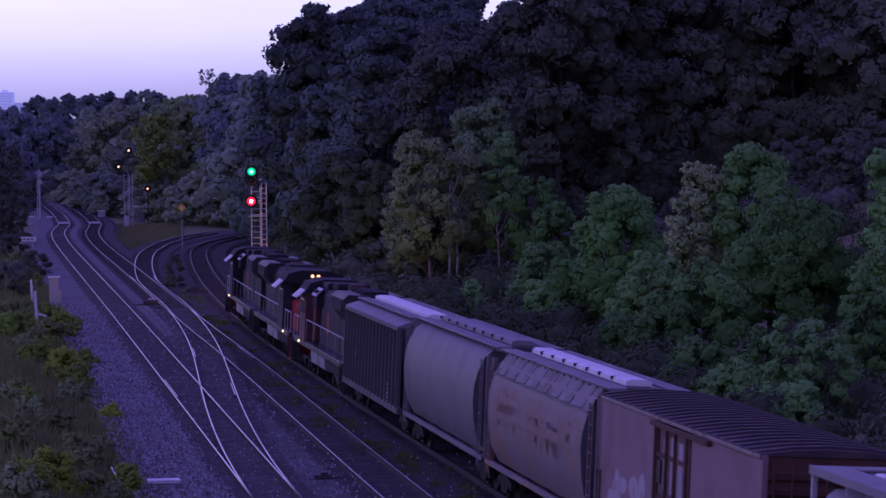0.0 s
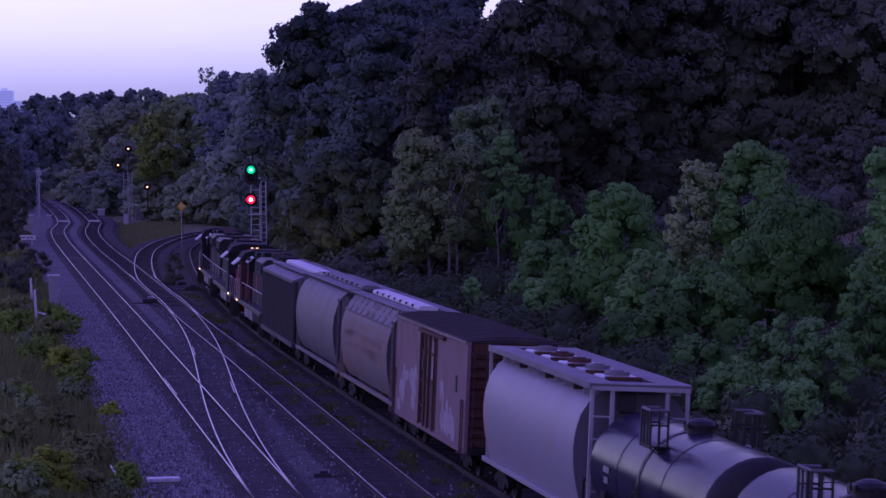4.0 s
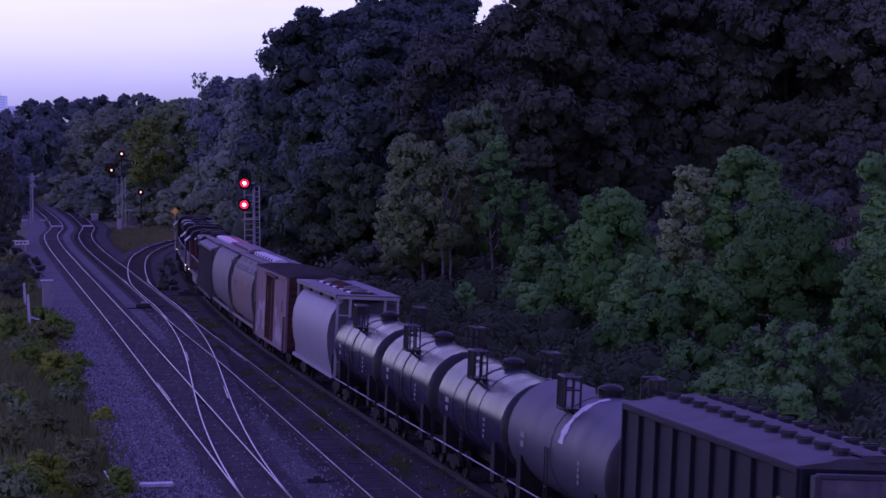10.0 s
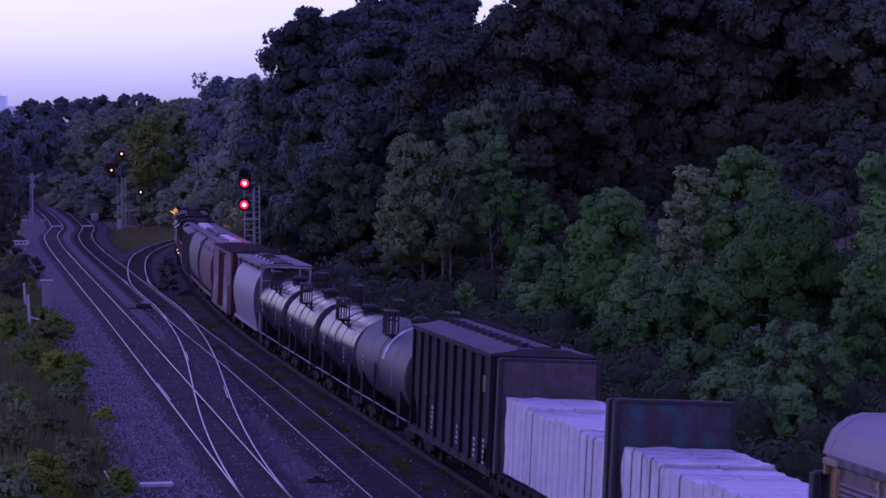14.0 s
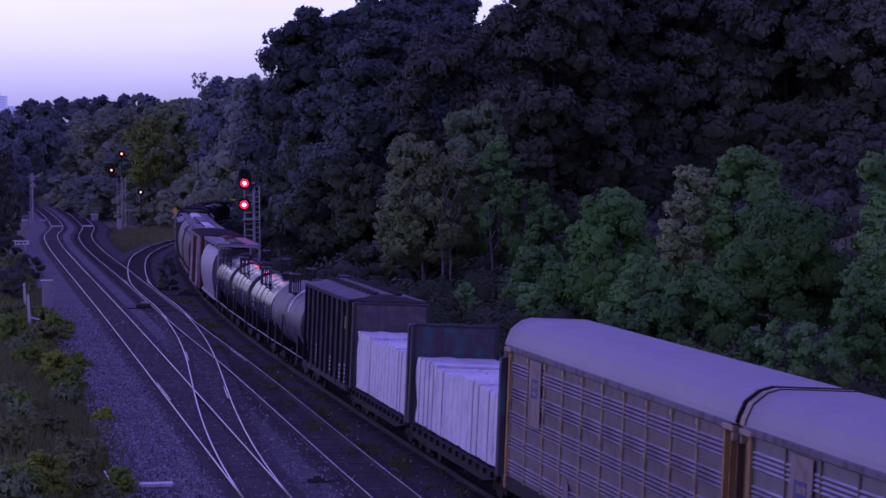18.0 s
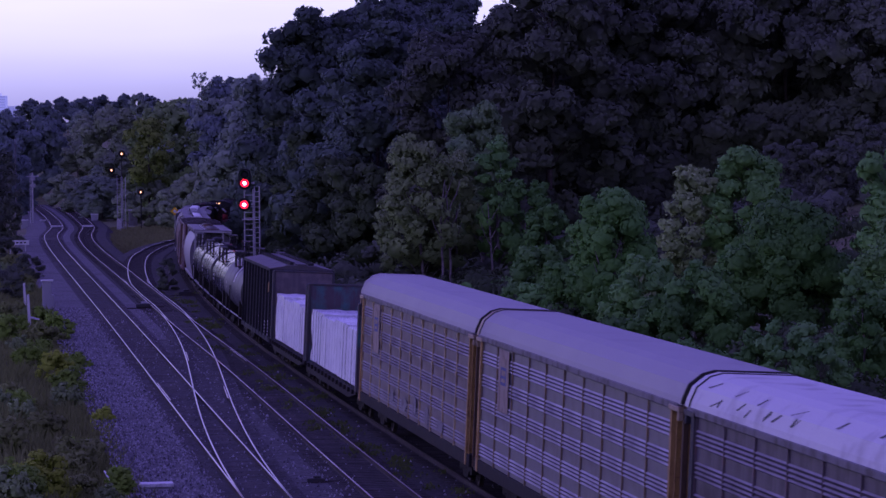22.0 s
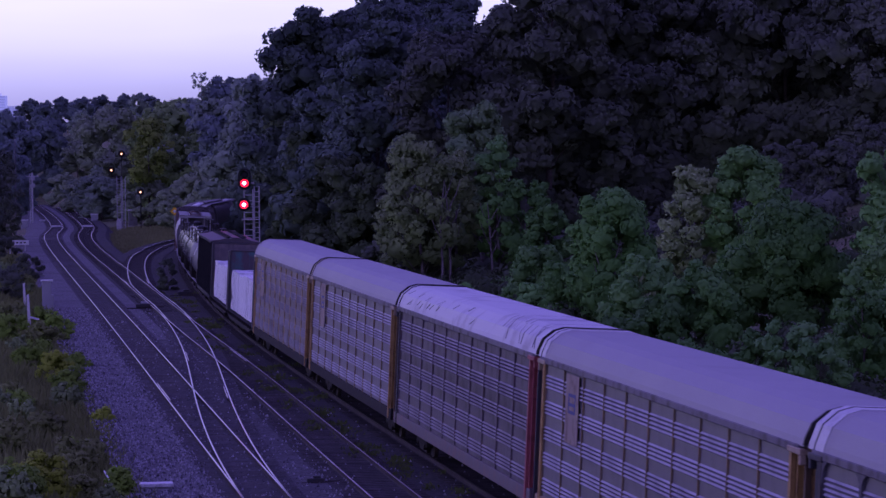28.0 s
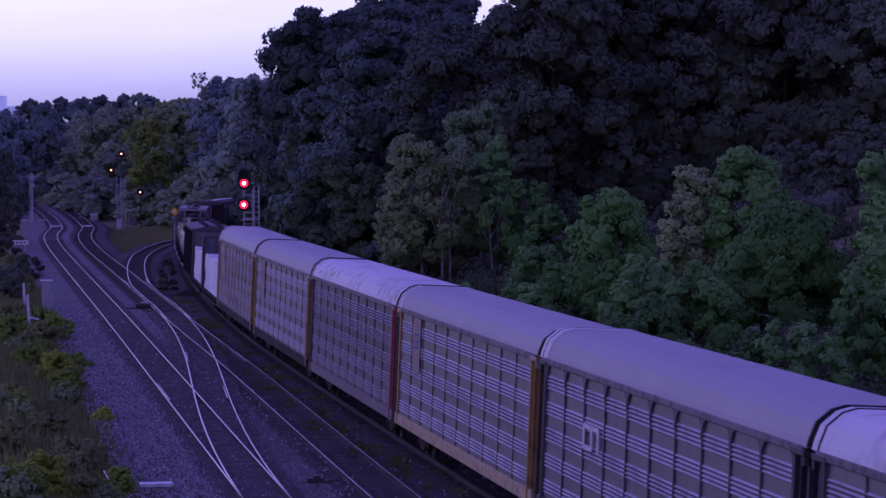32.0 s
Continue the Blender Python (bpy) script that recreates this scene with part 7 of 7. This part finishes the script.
# more growth along the bank, thickest at its foot
rb = random.Random(21)
KIT = [make_tree("shrub", 260 + k, hh, rr, M[lf], M["bark"], 0.13, 300, 0.05, 12, "round", lab, "shrub", "shrubs on the bank", 0.68) for k, (hh, rr, lf, lab) in enumerate((
    (1.1, 1.1, "leaf_bank", "low green shrub among dry weeds"), (1.4, 1.2, "leaf_dry", "dry olive-brown shrub among weeds"), (0.9, 1.0, "leaf_bank", "low bright green shrub among weeds"),
    (1.3, 1.0, "leaf_pale", "pale olive shrub among weeds"), (0.8, 0.8, "leaf_yellow", "low yellow-green weed clump")))]
for k in range(80):
    d = 100 + 210 * rb.random() ** 1.3
    x = float(across(LINE_A, d)) - 4.9 - 13 * rb.random() ** 1.4
    plant(KIT[rb.choice((0, 1, 1, 1, 1, 2, 3, 3, 3, 4))], x, d, rb.uniform(0, 360), rb.uniform(0.6, 1.15), 0.05)

# low weeds that have come up between the tracks
rw = np.random.default_rng(33)
pts = []
for _ in range(90):
    d = 100 + 150 * rw.random() ** 1.4
    if rw.random() < 0.55:
        x0 = float(across(LINE_E, d)) - rw.uniform(1.7, 3.4)
    else:
        x0 = (float(across(LINE_E, d)) + float(across(LINE_C, d))) / 2 + rw.normal(0, 0.7)
    r = rw.uniform(0.1, 0.3)
    for q in rw.normal(0, r, (int(150 * r) + 20, 2)):
        pts.append((x0 + q[0], d + q[1] * 3.5))
pts = np.array(pts)
v, f = blades(rw, np.c_[pts, np.full(len(pts), -0.2)], 0.13, 0.055)
tagged(from_arrays("weeds", v.tolist(), f.tolist(), M["weed_olive"]), "low olive weeds growing through the ballast", "weeds", kind="stuff")

# pale grass in the wedge between the second line and the branch
pts = []
for _ in range(900):
    px, d = rw.uniform(196, 306), rw.uniform(335, 452)
    X, Y = spot(px, d)
    if min(abs(distance_to(ln, np.array([X]), np.array([Y]))[0]) for ln in (LINE_C, LINE_D, LINE_E)) < 2.9:
        continue
    for q in rw.normal(0, 0.35, (14, 2)):
        pts.append((X + q[0], Y + q[1] * 3))
pts = np.array(pts)
v, f = blades(rw, np.c_[pts, land(pts[:, 0], pts[:, 1])], 0.4, 0.07)
tagged(from_arrays("grass_tufts", v.tolist(), f.tolist(), M["grass_blade"]), "pale yellowish grass between the diverging tracks", "grass", kind="stuff")
# ---------------------------------------------------------------- signals and lineside things
M["signal_black"] = surface("signal_black", (0.018, 0.018, 0.02), 0.6)
M["concrete"] = surface("concrete", (0.42, 0.41, 0.39), 0.85, second=(0.3, 0.29, 0.27), amount=0.4, size=3, grain=0.15)
M["case"] = surface("case_aluminium", (0.38, 0.385, 0.40), 0.6, 0.1, second=(0.35, 0.35, 0.36), amount=0.3, size=3)
M["hut"] = surface("hut_weathered", (0.17, 0.17, 0.18), 0.7, second=(0.11, 0.10, 0.10), amount=0.4, size=2)
M["white_paint"] = surface("white_paint", (0.72, 0.72, 0.72), 0.6, second=(0.5, 0.48, 0.46), amount=0.35, size=4)
M["sign_yellow"] = surface("sign_yellow", (0.85, 0.52, 0.04), 0.35, second=(0.7, 0.42, 0.04), amount=0.2, size=6, grain=0.03, bump=0)
M["plank"] = surface("weathered_plank", (0.33, 0.31, 0.29), 0.85, second=(0.22, 0.20, 0.18), amount=0.4, size=4, grain=0.25)
# coloured glowing rims round the lens cores stand in for the lamps' halo
M["red_lens"] = lit("red_signal_lens", (1.0, 0.03, 0.045), 150.0)
M["red_lens_rim"] = lit("red_signal_lens_rim", (1.0, 0.012, 0.05), 2.6)
M["green_lens"] = lit("green_signal_lens", (0.045, 1.0, 0.5), 16.0)
M["green_lens_rim"] = lit("green_signal_lens_rim", (0.0, 0.75, 0.30), 1.0)
M["amber_lens"] = lit("pale_amber_lens", (1.0, 0.66, 0.5), 6.0)
M["amber_lens_rim"] = lit("pale_amber_lens_rim", (0.9, 0.36, 0.12), 0.9)
# greyer than a black hood, to catch lens glow in place of a halo
M["hood"] = surface("hood_grey", (0.10, 0.10, 0.10), 0.6)
DRUMS = []


def lattice_mast(th, x, y, h, wide=0.62, mat="galv", rung=0.42):
    for dx in (-wide / 2, wide / 2):
        bm = B()
        box(bm, x + dx - 0.04, x + dx + 0.04, y - 0.05, y + 0.05, 0, h)
        part("leg", bm, M[mat], th)
    n = int(h / rung)
    for k in range(n):
        bm = B()
        z = 0.3 + k * (h - 0.3) / n
        box(bm, x - wide / 2, x + wide / 2, y - 0.025, y + 0.025, z - 0.025, z + 0.025)
        part("rung", bm, M[mat], th)


def head(th, x, z, colours, r=0.2):
    """A colour-light head: backboard, hoods, and a lamp drum in each aspect that turns its lit or its dark face outwards."""
    n = len(colours)
    bm = B()
    pts = []
    for k in range(13):
        a = math.pi * k / 12
        pts.append((x + 0.46 * math.cos(a), z + (n - 1) * 0.29 + 0.46 * math.sin(a)))
    for k in range(13):
        a = math.pi + math.pi * k / 12
        pts.append((x + 0.46 * math.cos(a), z - (n - 1) * 0.29 + 0.46 * math.sin(a)))
    plate(bm, pts, -0.22, -0.18)
    hd = part("backboard", bm, M["signal_black"], th, "black signal backboard")
    for k, (mt, keys) in enumerate(colours):
        zz = z + (n - 1) * 0.29 - k * 0.58
        bm = B()
        arc = [((r + 0.06) * math.cos(a), (r + 0.06) * math.sin(a)) for a in np.linspace(-0.5, math.pi + 0.5, 14)]
        loft(bm, [[(x + a, -0.22, zz + b) for a, b in arc], [(x + a, -0.62, zz + b + 0.0) for a, b in arc]], close=False, caps=False)
        part("hood", bm, M["hood"], hd)
        bm = B()
        ro, ri = r + 0.05, r + 0.006
        outer_ = [(x + ro * math.cos(q), -0.33, zz + ro * math.sin(q)) for q in np.linspace(0, 2 * math.pi, 25)[:-1]]
        inner_ = [(x + ri * math.cos(q), -0.33, zz + ri * math.sin(q)) for q in np.linspace(0, 2 * math.pi, 25)[:-1]]
        loft(bm, [outer_, inner_, [(a, -0.30, b) for a, _, b in inner_]], caps=False)
        part("bezel", bm, M["hood"], hd)
        bm = B()
        bmesh.ops.create_uvsphere(bm, u_segments=20, v_segments=14, radius=r, matrix=Matrix.Rotation(math.pi / 2, 4, "X"))
        me = bpy.data.meshes.new("lamp_drum")
        for v in bm.verts:
            v.co.y *= 0.45
        for f in bm.faces:
            q = f.calc_center_median()
            f.material_index = 2 if q.y > -0.001 else 0 if math.hypot(q.x, q.z) < r * 0.45 else 1
        bm.to_mesh(me)
        bm.free()
        d = link("lamp_drum", me, [M[mt], M[mt + "_rim"], M["signal_black"]], th, "signal lamp in its hood")
        d.location = (x, -0.32, zz)
        if keys:
            DRUMS.append((d, (x, -0.32, zz), keys))
        elif keys is None:
            d.rotation_euler = (0, 0, math.pi)


X, Y = spot(444, 235)
sg = thing("signal_mast", pose(X, Y, -0.65), "galvanised lattice signal mast with coloured lights beside the freight track", "signal")
zb = 0.65
lattice_mast(sg, -0.12, 0.0, 7.75 + zb)
lattice_mast(sg, 0.45, 0.12, 7.95 + zb, 0.34, mat="galv", rung=0.36)
part("footing", box(B(), -0.8, 0.8, -0.5, 0.5, -0.3, 0.12, 0.03), M["concrete"], sg)
head(sg, -0.38, 8.48 + zb, (("green_lens", ((0, 0), (7.6, 0), (7.7, 60), (7.8, 120), (7.9, 180), (32, 180))), ("red_lens", ((0, 180), (7.6, 180), (7.7, 120), (7.8, 60), (7.9, 0), (32, 0)))), r=0.28)
head(sg, -0.42, 6.68 + zb, (("red_lens", ()),), r=0.28)
for z in (6.7, 8.2):
    part("bracket", box(B(), -0.5, 0.3, -0.2, 0.06, z + zb - 0.05, z + zb + 0.05), M["galv"], sg)
bm = B()
rod(bm, (-0.38, 0, 7.6 + zb), (-0.38, 0, 9.1 + zb), 0.06, 8)
part("head_post", bm, M["galv"], sg)
part("platform", box(B(), -0.6, 0.65, -0.35, 0.35, 5.6 + zb, 5.65 + zb), M["galv"], sg)

X, Y = spot(212, 442)
fs = thing("signal_mast", pose(X, Y, -0.7), "distant lattice signal mast with bracketed lamps", "signal")
lattice_mast(fs, 0, 0, 7.2, 0.55)
lattice_mast(fs, 0.62, 0.1, 7.0, 0.4, rung=0.4)
part("base_plate", box(B(), -0.35, 0.35, -0.3, 0.3, 0, 1.4, 0.03), M["galv"], fs)
bm = B()
rod(bm, (0.36, 0, 7.1), (0.36, 0, 10.4), 0.06, 8)
rod(bm, (-1.0, 0, 7.1), (0.3, 0, 7.1), 0.06, 8)
rod(bm, (-0.95, 0, 7.1), (-0.95, 0, 7.7), 0.05, 8)
part("bracket", bm, M["signal_black"], fs)
for x, z in ((0.42, 10.1), (-0.95, 7.95)):
    head(fs, x, z, (("amber_lens", ()),), r=0.16)
X, Y = spot(249, 443)
ds = thing("signal_post", pose(X, Y, -0.7), "low dark signal post with one lamp", "signal")
bm = B()
rod(bm, (0.1, 0, 0), (0.1, 0, 5.1), 0.07, 8)
part("post", bm, M["signal_black"], ds)
head(ds, 0.1, 5.0, (("amber_lens", ()),), r=0.15)
X, Y = spot(57, 465)
ls = thing("signal_mast", pose(X, Y, -0.6), "pale lattice signal mast seen from behind", "signal")
lattice_mast(ls, 0, 0, 7.3, 0.4)
bm = B()
rod(bm, (0.1, 0, 0), (0.1, 0, 7.4), 0.09, 8)
part("pole", bm, M["galv"], ls)
for z in (5.6, 6.6):
    part("signal_head", box(B(), -0.1, 0.55, -0.15, 0.15, z - 0.3, z + 0.25, 0.06), M["case"], ls)
bm = B()
rod(bm, (-0.7, 0, 6.9), (1.0, 0, 6.9), 0.05, 6)
part("arm", bm, M["galv"], ls)


def on_ground(px, py):
    d = FOCAL * 12.1 / (py - 241)
    return spot(px, d)


def case(name, px, py, w, d, h, label, roof=0.08, mat="case", waist=None):
    X, Y = on_ground(px, py)
    t = thing(name, pose(X, Y, stand(X, Y) - 0.03, 0, 0, 8), label, "cabinet")
    part("plinth", box(B(), -w * 0.55, w * 0.55, -d * 0.55, d * 0.55, 0, 0.15, 0.02), M["concrete"], t)
    part("body", box(B(), -w / 2, w / 2, -d / 2, d / 2, 0.15, h * (waist or 1), 0.02), M[mat], t)
    part("door", box(B(), -w / 2 + 0.05, w / 2 - 0.05, -d / 2 - 0.03, -d / 2, 0.25, h * (waist or 1) - 0.1, 0.01), M[mat], t)
    if waist:
        part("upper_case", box(B(), -w * 0.38 - 0.1, w * 0.38 - 0.1, -d / 2, d / 2, h * waist, h - 0.05, 0.02), M[mat], t)
    part("lid", box(B(), -w / 2 - 0.05 - (0.05 if waist else 0), w / 2 + 0.05 - (0.1 if waist else 0), -d / 2 - 0.06, d / 2 + 0.06, h - 0.05, h + roof - 0.02, 0.02), M["white_paint"], t)
    return t


case("relay_case", 84, 552, 0.8, 0.6, 2.45, "grey metal relay case with a pale lid, stepped", waist=0.6)
case("relay_case", 168, 392, 1.0, 0.8, 1.5, "small grey metal relay case by the crossing")
case("relay_case", 44, 398, 0.9, 0.7, 1.2, "low grey case at the foot of a mast")
case("relay_case", 76, 393, 0.7, 0.6, 0.8, "low grey case at the foot of a mast")
case("signal_hut", 236, 396, 1.2, 1.1, 2.3, "grey metal signal hut half hidden by bushes", mat="hut")
case("trackside_box", 272, 892, 0.98, 0.5, 0.75, "low pale trackside box with a flat lid", roof=0.1)
for px, py, h in ((44, 556, 2.4), (51, 585, 2.5)):
    X, Y = on_ground(px, py)
    t = thing("marker_post", pose(X, Y, stand(X, Y) - 0.1, 2, -2, 0), "weathered white wooden marker post", "post", "marker posts")
    bm = B()
    loft(bm, [[(-0.09, -0.09, 0), (0.09, -0.09, 0), (0.09, 0.09, 0), (-0.09, 0.09, 0)], [(-0.08, -0.08, h), (0.06, -0.08, h + 0.05), (0.06, 0.06, h + 0.05), (-0.08, 0.06, h)]])
    part("shaft", bm, M["white_paint"], t)
    if py > 580:
        bm = B()
        rod(bm, (0.05, 0, 1.1), (0.6, 0.1, 0.9), 0.07, 6)
        part("brace", bm, M["white_paint"], t)
X, Y = on_ground(31, 446)
t = thing("board_sign", pose(X, Y, stand(X, Y) - 0.1), "white board sign on two posts beside the line", "sign")
part("board", box(B(), -1.2, 1.2, -0.04, 0.04, 1.25, 1.75, 0.02), M["white_paint"], t)
for x in (-0.8, 0.8):
    part("post", box(B(), x - 0.05, x + 0.05, 0.04, 0.14, 0, 1.7), M["galv"], t)
bm = B()
for k in range(5):
    box(bm, -0.95 + k * 0.4, -0.7 + k * 0.4, -0.047, -0.041, 1.42, 1.56)
part("lettering", bm, M["signal_black"], t, "unreadable dark lettering")
X, Y = spot(29, 385)
t = thing("pole", pose(X, Y, stand(X, Y) - 0.1), "tall thin grey line pole among the trees", "pole")
bm = B()
rod(bm, (0, 0, 0), (0, 0, 12.5), 0.08, 8, 0.05)
part("shaft", bm, M["hut"], t)
X, Y = spot(310, 345)
t = thing("diamond_sign", pose(X, Y, -0.7), "yellow diamond warning sign on a thin post", "sign")
bm = B()
rod(bm, (0, 0, 0), (0, 0, 4.95), 0.04, 6)
part("post", bm, M["galv"], t)
bm = B()
plate(bm, [(0, 4.55 - 0.46), (0.46, 4.55), (0, 4.55 + 0.46), (-0.46, 4.55)], -0.06, -0.045)
part("plate", bm, M["sign_yellow"], t)
bm = B()
plate(bm, [(0, 4.55 - 0.2), (0.2, 4.55), (0, 4.55 + 0.2), (-0.2, 4.55)], -0.064, -0.061)
part("symbol", bm, M["white_paint"], t)
# bent white guard rail at the edge of the ballast
X, Y = on_ground(206, 893)
t = thing("guard_rail", pose(X, Y, stand(X, Y) - 0.05), "bent white tubular guard rail in the weeds", "rail")
for dx in (0, -0.32):
    bm = B()
    for a, b in zip([(-0.3 + dx, 1.2, 1.15), (0.05 + dx, 0.2, 0.8), (0.3 + dx, -0.5, 0.2)], [(0.05 + dx, 0.2, 0.8), (0.3 + dx, -0.5, 0.2), (0.3 + dx, -0.6, -0.2)]):
        rod(bm, a, b, 0.028, 6)
    part("tube", bm, M["white_paint"], t)
# switch machines and stands
for px, py, lab in ((247, 556, "switch machine with a pale cover between the lines"), (322, 533, "dark switch machine beside the second line"), (548, 883, "dark switch machine beside the second line")):
    X, Y = on_ground(px, py)
    t = thing("switch_machine", pose(X, Y, -0.2, 0, 0, 8), lab, "switch machine")
    if py > 800:
        t.scale = (0.6, 0.6, 0.55)
    part("base", box(B(), -0.9, 0.9, -0.25, 0.25, 0, 0.1, 0.02), M["tie"], t)
    part("motor_case", box(B(), -0.3, 0.7, -0.22, 0.22, 0.1, 0.36, 0.04), M["hatch_black"], t)
    part("cover", box(B(), 0.05, 0.5, -0.18, 0.18, 0.36, 0.5, 0.04), M["case"] if px == 247 else M["hatch_black"], t)
    bm = B()
    rod(bm, (0.7, 0, 0.14), (1.6, 0, 0.14), 0.03, 6)
    part("throw_rod", bm, M["rail"], t)
# timber crossing panels
for nm, ln in (("crossing_main", LINE_A), ("crossing_second", LINE_C)):
    yy = 440.0
    xx = float(across(ln, yy))
    hd_ = math.atan2(float(across(ln, yy + 3)) - xx, 3.0)
    t = thing(nm, pose(xx, yy, 0, 0, 0, -math.degrees(hd_)), "pale weathered timber crossing panel between the rails", "crossing", kind="structure")
    for k in range(5):
        part("plank", box(B(), -0.62 + k * 0.25, -0.62 + k * 0.25 + 0.23, -2.5, 2.5, -0.1, 0.015, 0.01), M["plank"], t)
    part("plank", box(B(), -0.66, 0.66, -2.62, -2.52, -0.1, 0.06, 0.01), M["white_paint"], t)
# guard rails and frogs at the crossover
for ln, off, y0, y1 in ((LINE_A, -0.66, 145, 156), (LINE_C, 0.66, 170, 181), (LINE_B, 0.66, 146, 154), (LINE_B, -0.66, 171, 179), (LINE_C, -0.66, 262, 272), (LINE_D, 0.66, 262, 271)):
    i0, i1 = int(np.argmin(abs(ln[:, 1] - y0))), int(np.argmin(abs(ln[:, 1] - y1)))
    v, f, k = build_rail(ln, off, i0, i1, -0.005)
    ob = from_arrays("guard_rail_steel", v, f, [M["rail"], M["raildull"]])
    ob.data.polygons.foreach_set("material_index", k)
    tagged(ob, "short steel guard rail beside a frog", "rail", kind="structure")

# far towers above the woods; pale colour and a blue glow imitate distance haze
def far_mat(name, c, e):
    m = surface(name, c, 0.8, size=0.02, amount=0.1)
    b = m.node_tree.nodes["Principled BSDF"]
    b.inputs["Emission Color"].default_value, b.inputs["Emission Strength"].default_value = (0.30, 0.32, 0.95, 1), e
    return m


M["tower"] = far_mat("hazy_tower", (0.5, 0.5, 0.55), 0.62)
M["tower_low"] = far_mat("hazy_tower_low", (0.45, 0.45, 0.5), 0.38)
for x0, x1, z1, d, mt, lab in ((-14, 15, 64, 4000, "tower", "pale high-rise tower in the hazy distance"), (-30, 27, 52, 4050, "tower_low", "pale block of flats in the hazy distance"), (24, 44, 50, 4100, "tower_low", "low pale block in the hazy distance")):
    Xa, Xb = (x0 - 784) / FOCAL * d, (x1 - 784) / FOCAL * d
    t = thing("apartment_tower", pose((Xa + Xb) / 2, d, 0), lab, "building", "distant buildings")
    w = (Xb - Xa) / 2
    part("wall", box(B(), -w, w, -8, 8, -2, z1), M[mt], t)
    part("roof_house", box(B(), -w * 0.4, w * 0.3, -4, 4, z1, z1 + 3), M[mt], t)
    for k in range(int(z1 / 3.2)):
        part("window_band", box(B(), -w + 1, w - 1, -8.15, -8.0, 1.2 + k * 3.2, 2.6 + k * 3.2), M["tower_low"], t)

# loose light stones on the ballast
rs = np.random.default_rng(4)
sv, sf = [], []
rows_a, rows_e = across(LINE_A, np.arange(90, 240.0)), across(LINE_E, np.arange(90, 240.0))
for k in range(14100):
    d = 98 + 130 * rs.random() ** 1.6
    xa = float(np.interp(d, np.arange(90, 240.0), rows_a))
    X = xa + (rs.uniform(-4.2, 3.0) if k < 3000 else rs.uniform(3.0, 9.0) if k < 3450 else rs.uniform(-4.4, -1.2) if k < 13500 else rs.uniform(1.6, 3.3))
    if X > float(np.interp(d, np.arange(90, 240.0), rows_e)) + 2.6:
        continue
    r = rs.uniform(0.025, 0.07)
    b = len(sv)
    z = -0.165
    q = rs.uniform(0, 6.28)
    for a in range(4):
        sv.append((X + r * math.cos(q + a * 1.57) * rs.uniform(0.7, 1.2), d + r * math.sin(q + a * 1.57), z - 0.01))
    sv.append((X, d, z + r * rs.uniform(0.9, 1.5)))
    sf += [(b, b + 1, b + 4), (b + 1, b + 2, b + 4), (b + 2, b + 3, b + 4), (b + 3, b, b + 4)]
tagged(from_arrays("loose_stones", sv, sf, M["stone"]), "loose pale stones scattered on the ballast", "stones", kind="stuff")


# ---------------------------------------------------------------- what moves
def motions():
    for car, mid, half in CARS:
        walk(car, [(t, car_pose(mid + TRAVEL[t], half)) for t in range(33)])
    for drum, (x, y, z), keys in DRUMS:
        walk(drum, [(t, pose(x, y, z, 0, 0, a)) for t, a in keys])
    # wheels roll with the way travelled, a row each fifteenth of a second
    ticks = [k / 15 for k in range(481)]
    gone = np.interp(ticks, range(33), TRAVEL)
    turns = [math.degrees((g - gone[0]) / 0.46) for g in gone]
    for wheel, x, z in WHEELS:
        walk(wheel, [(t, pose(x, 0, z, 0, a, 0)) for t, a in zip(ticks, turns)])


motions()
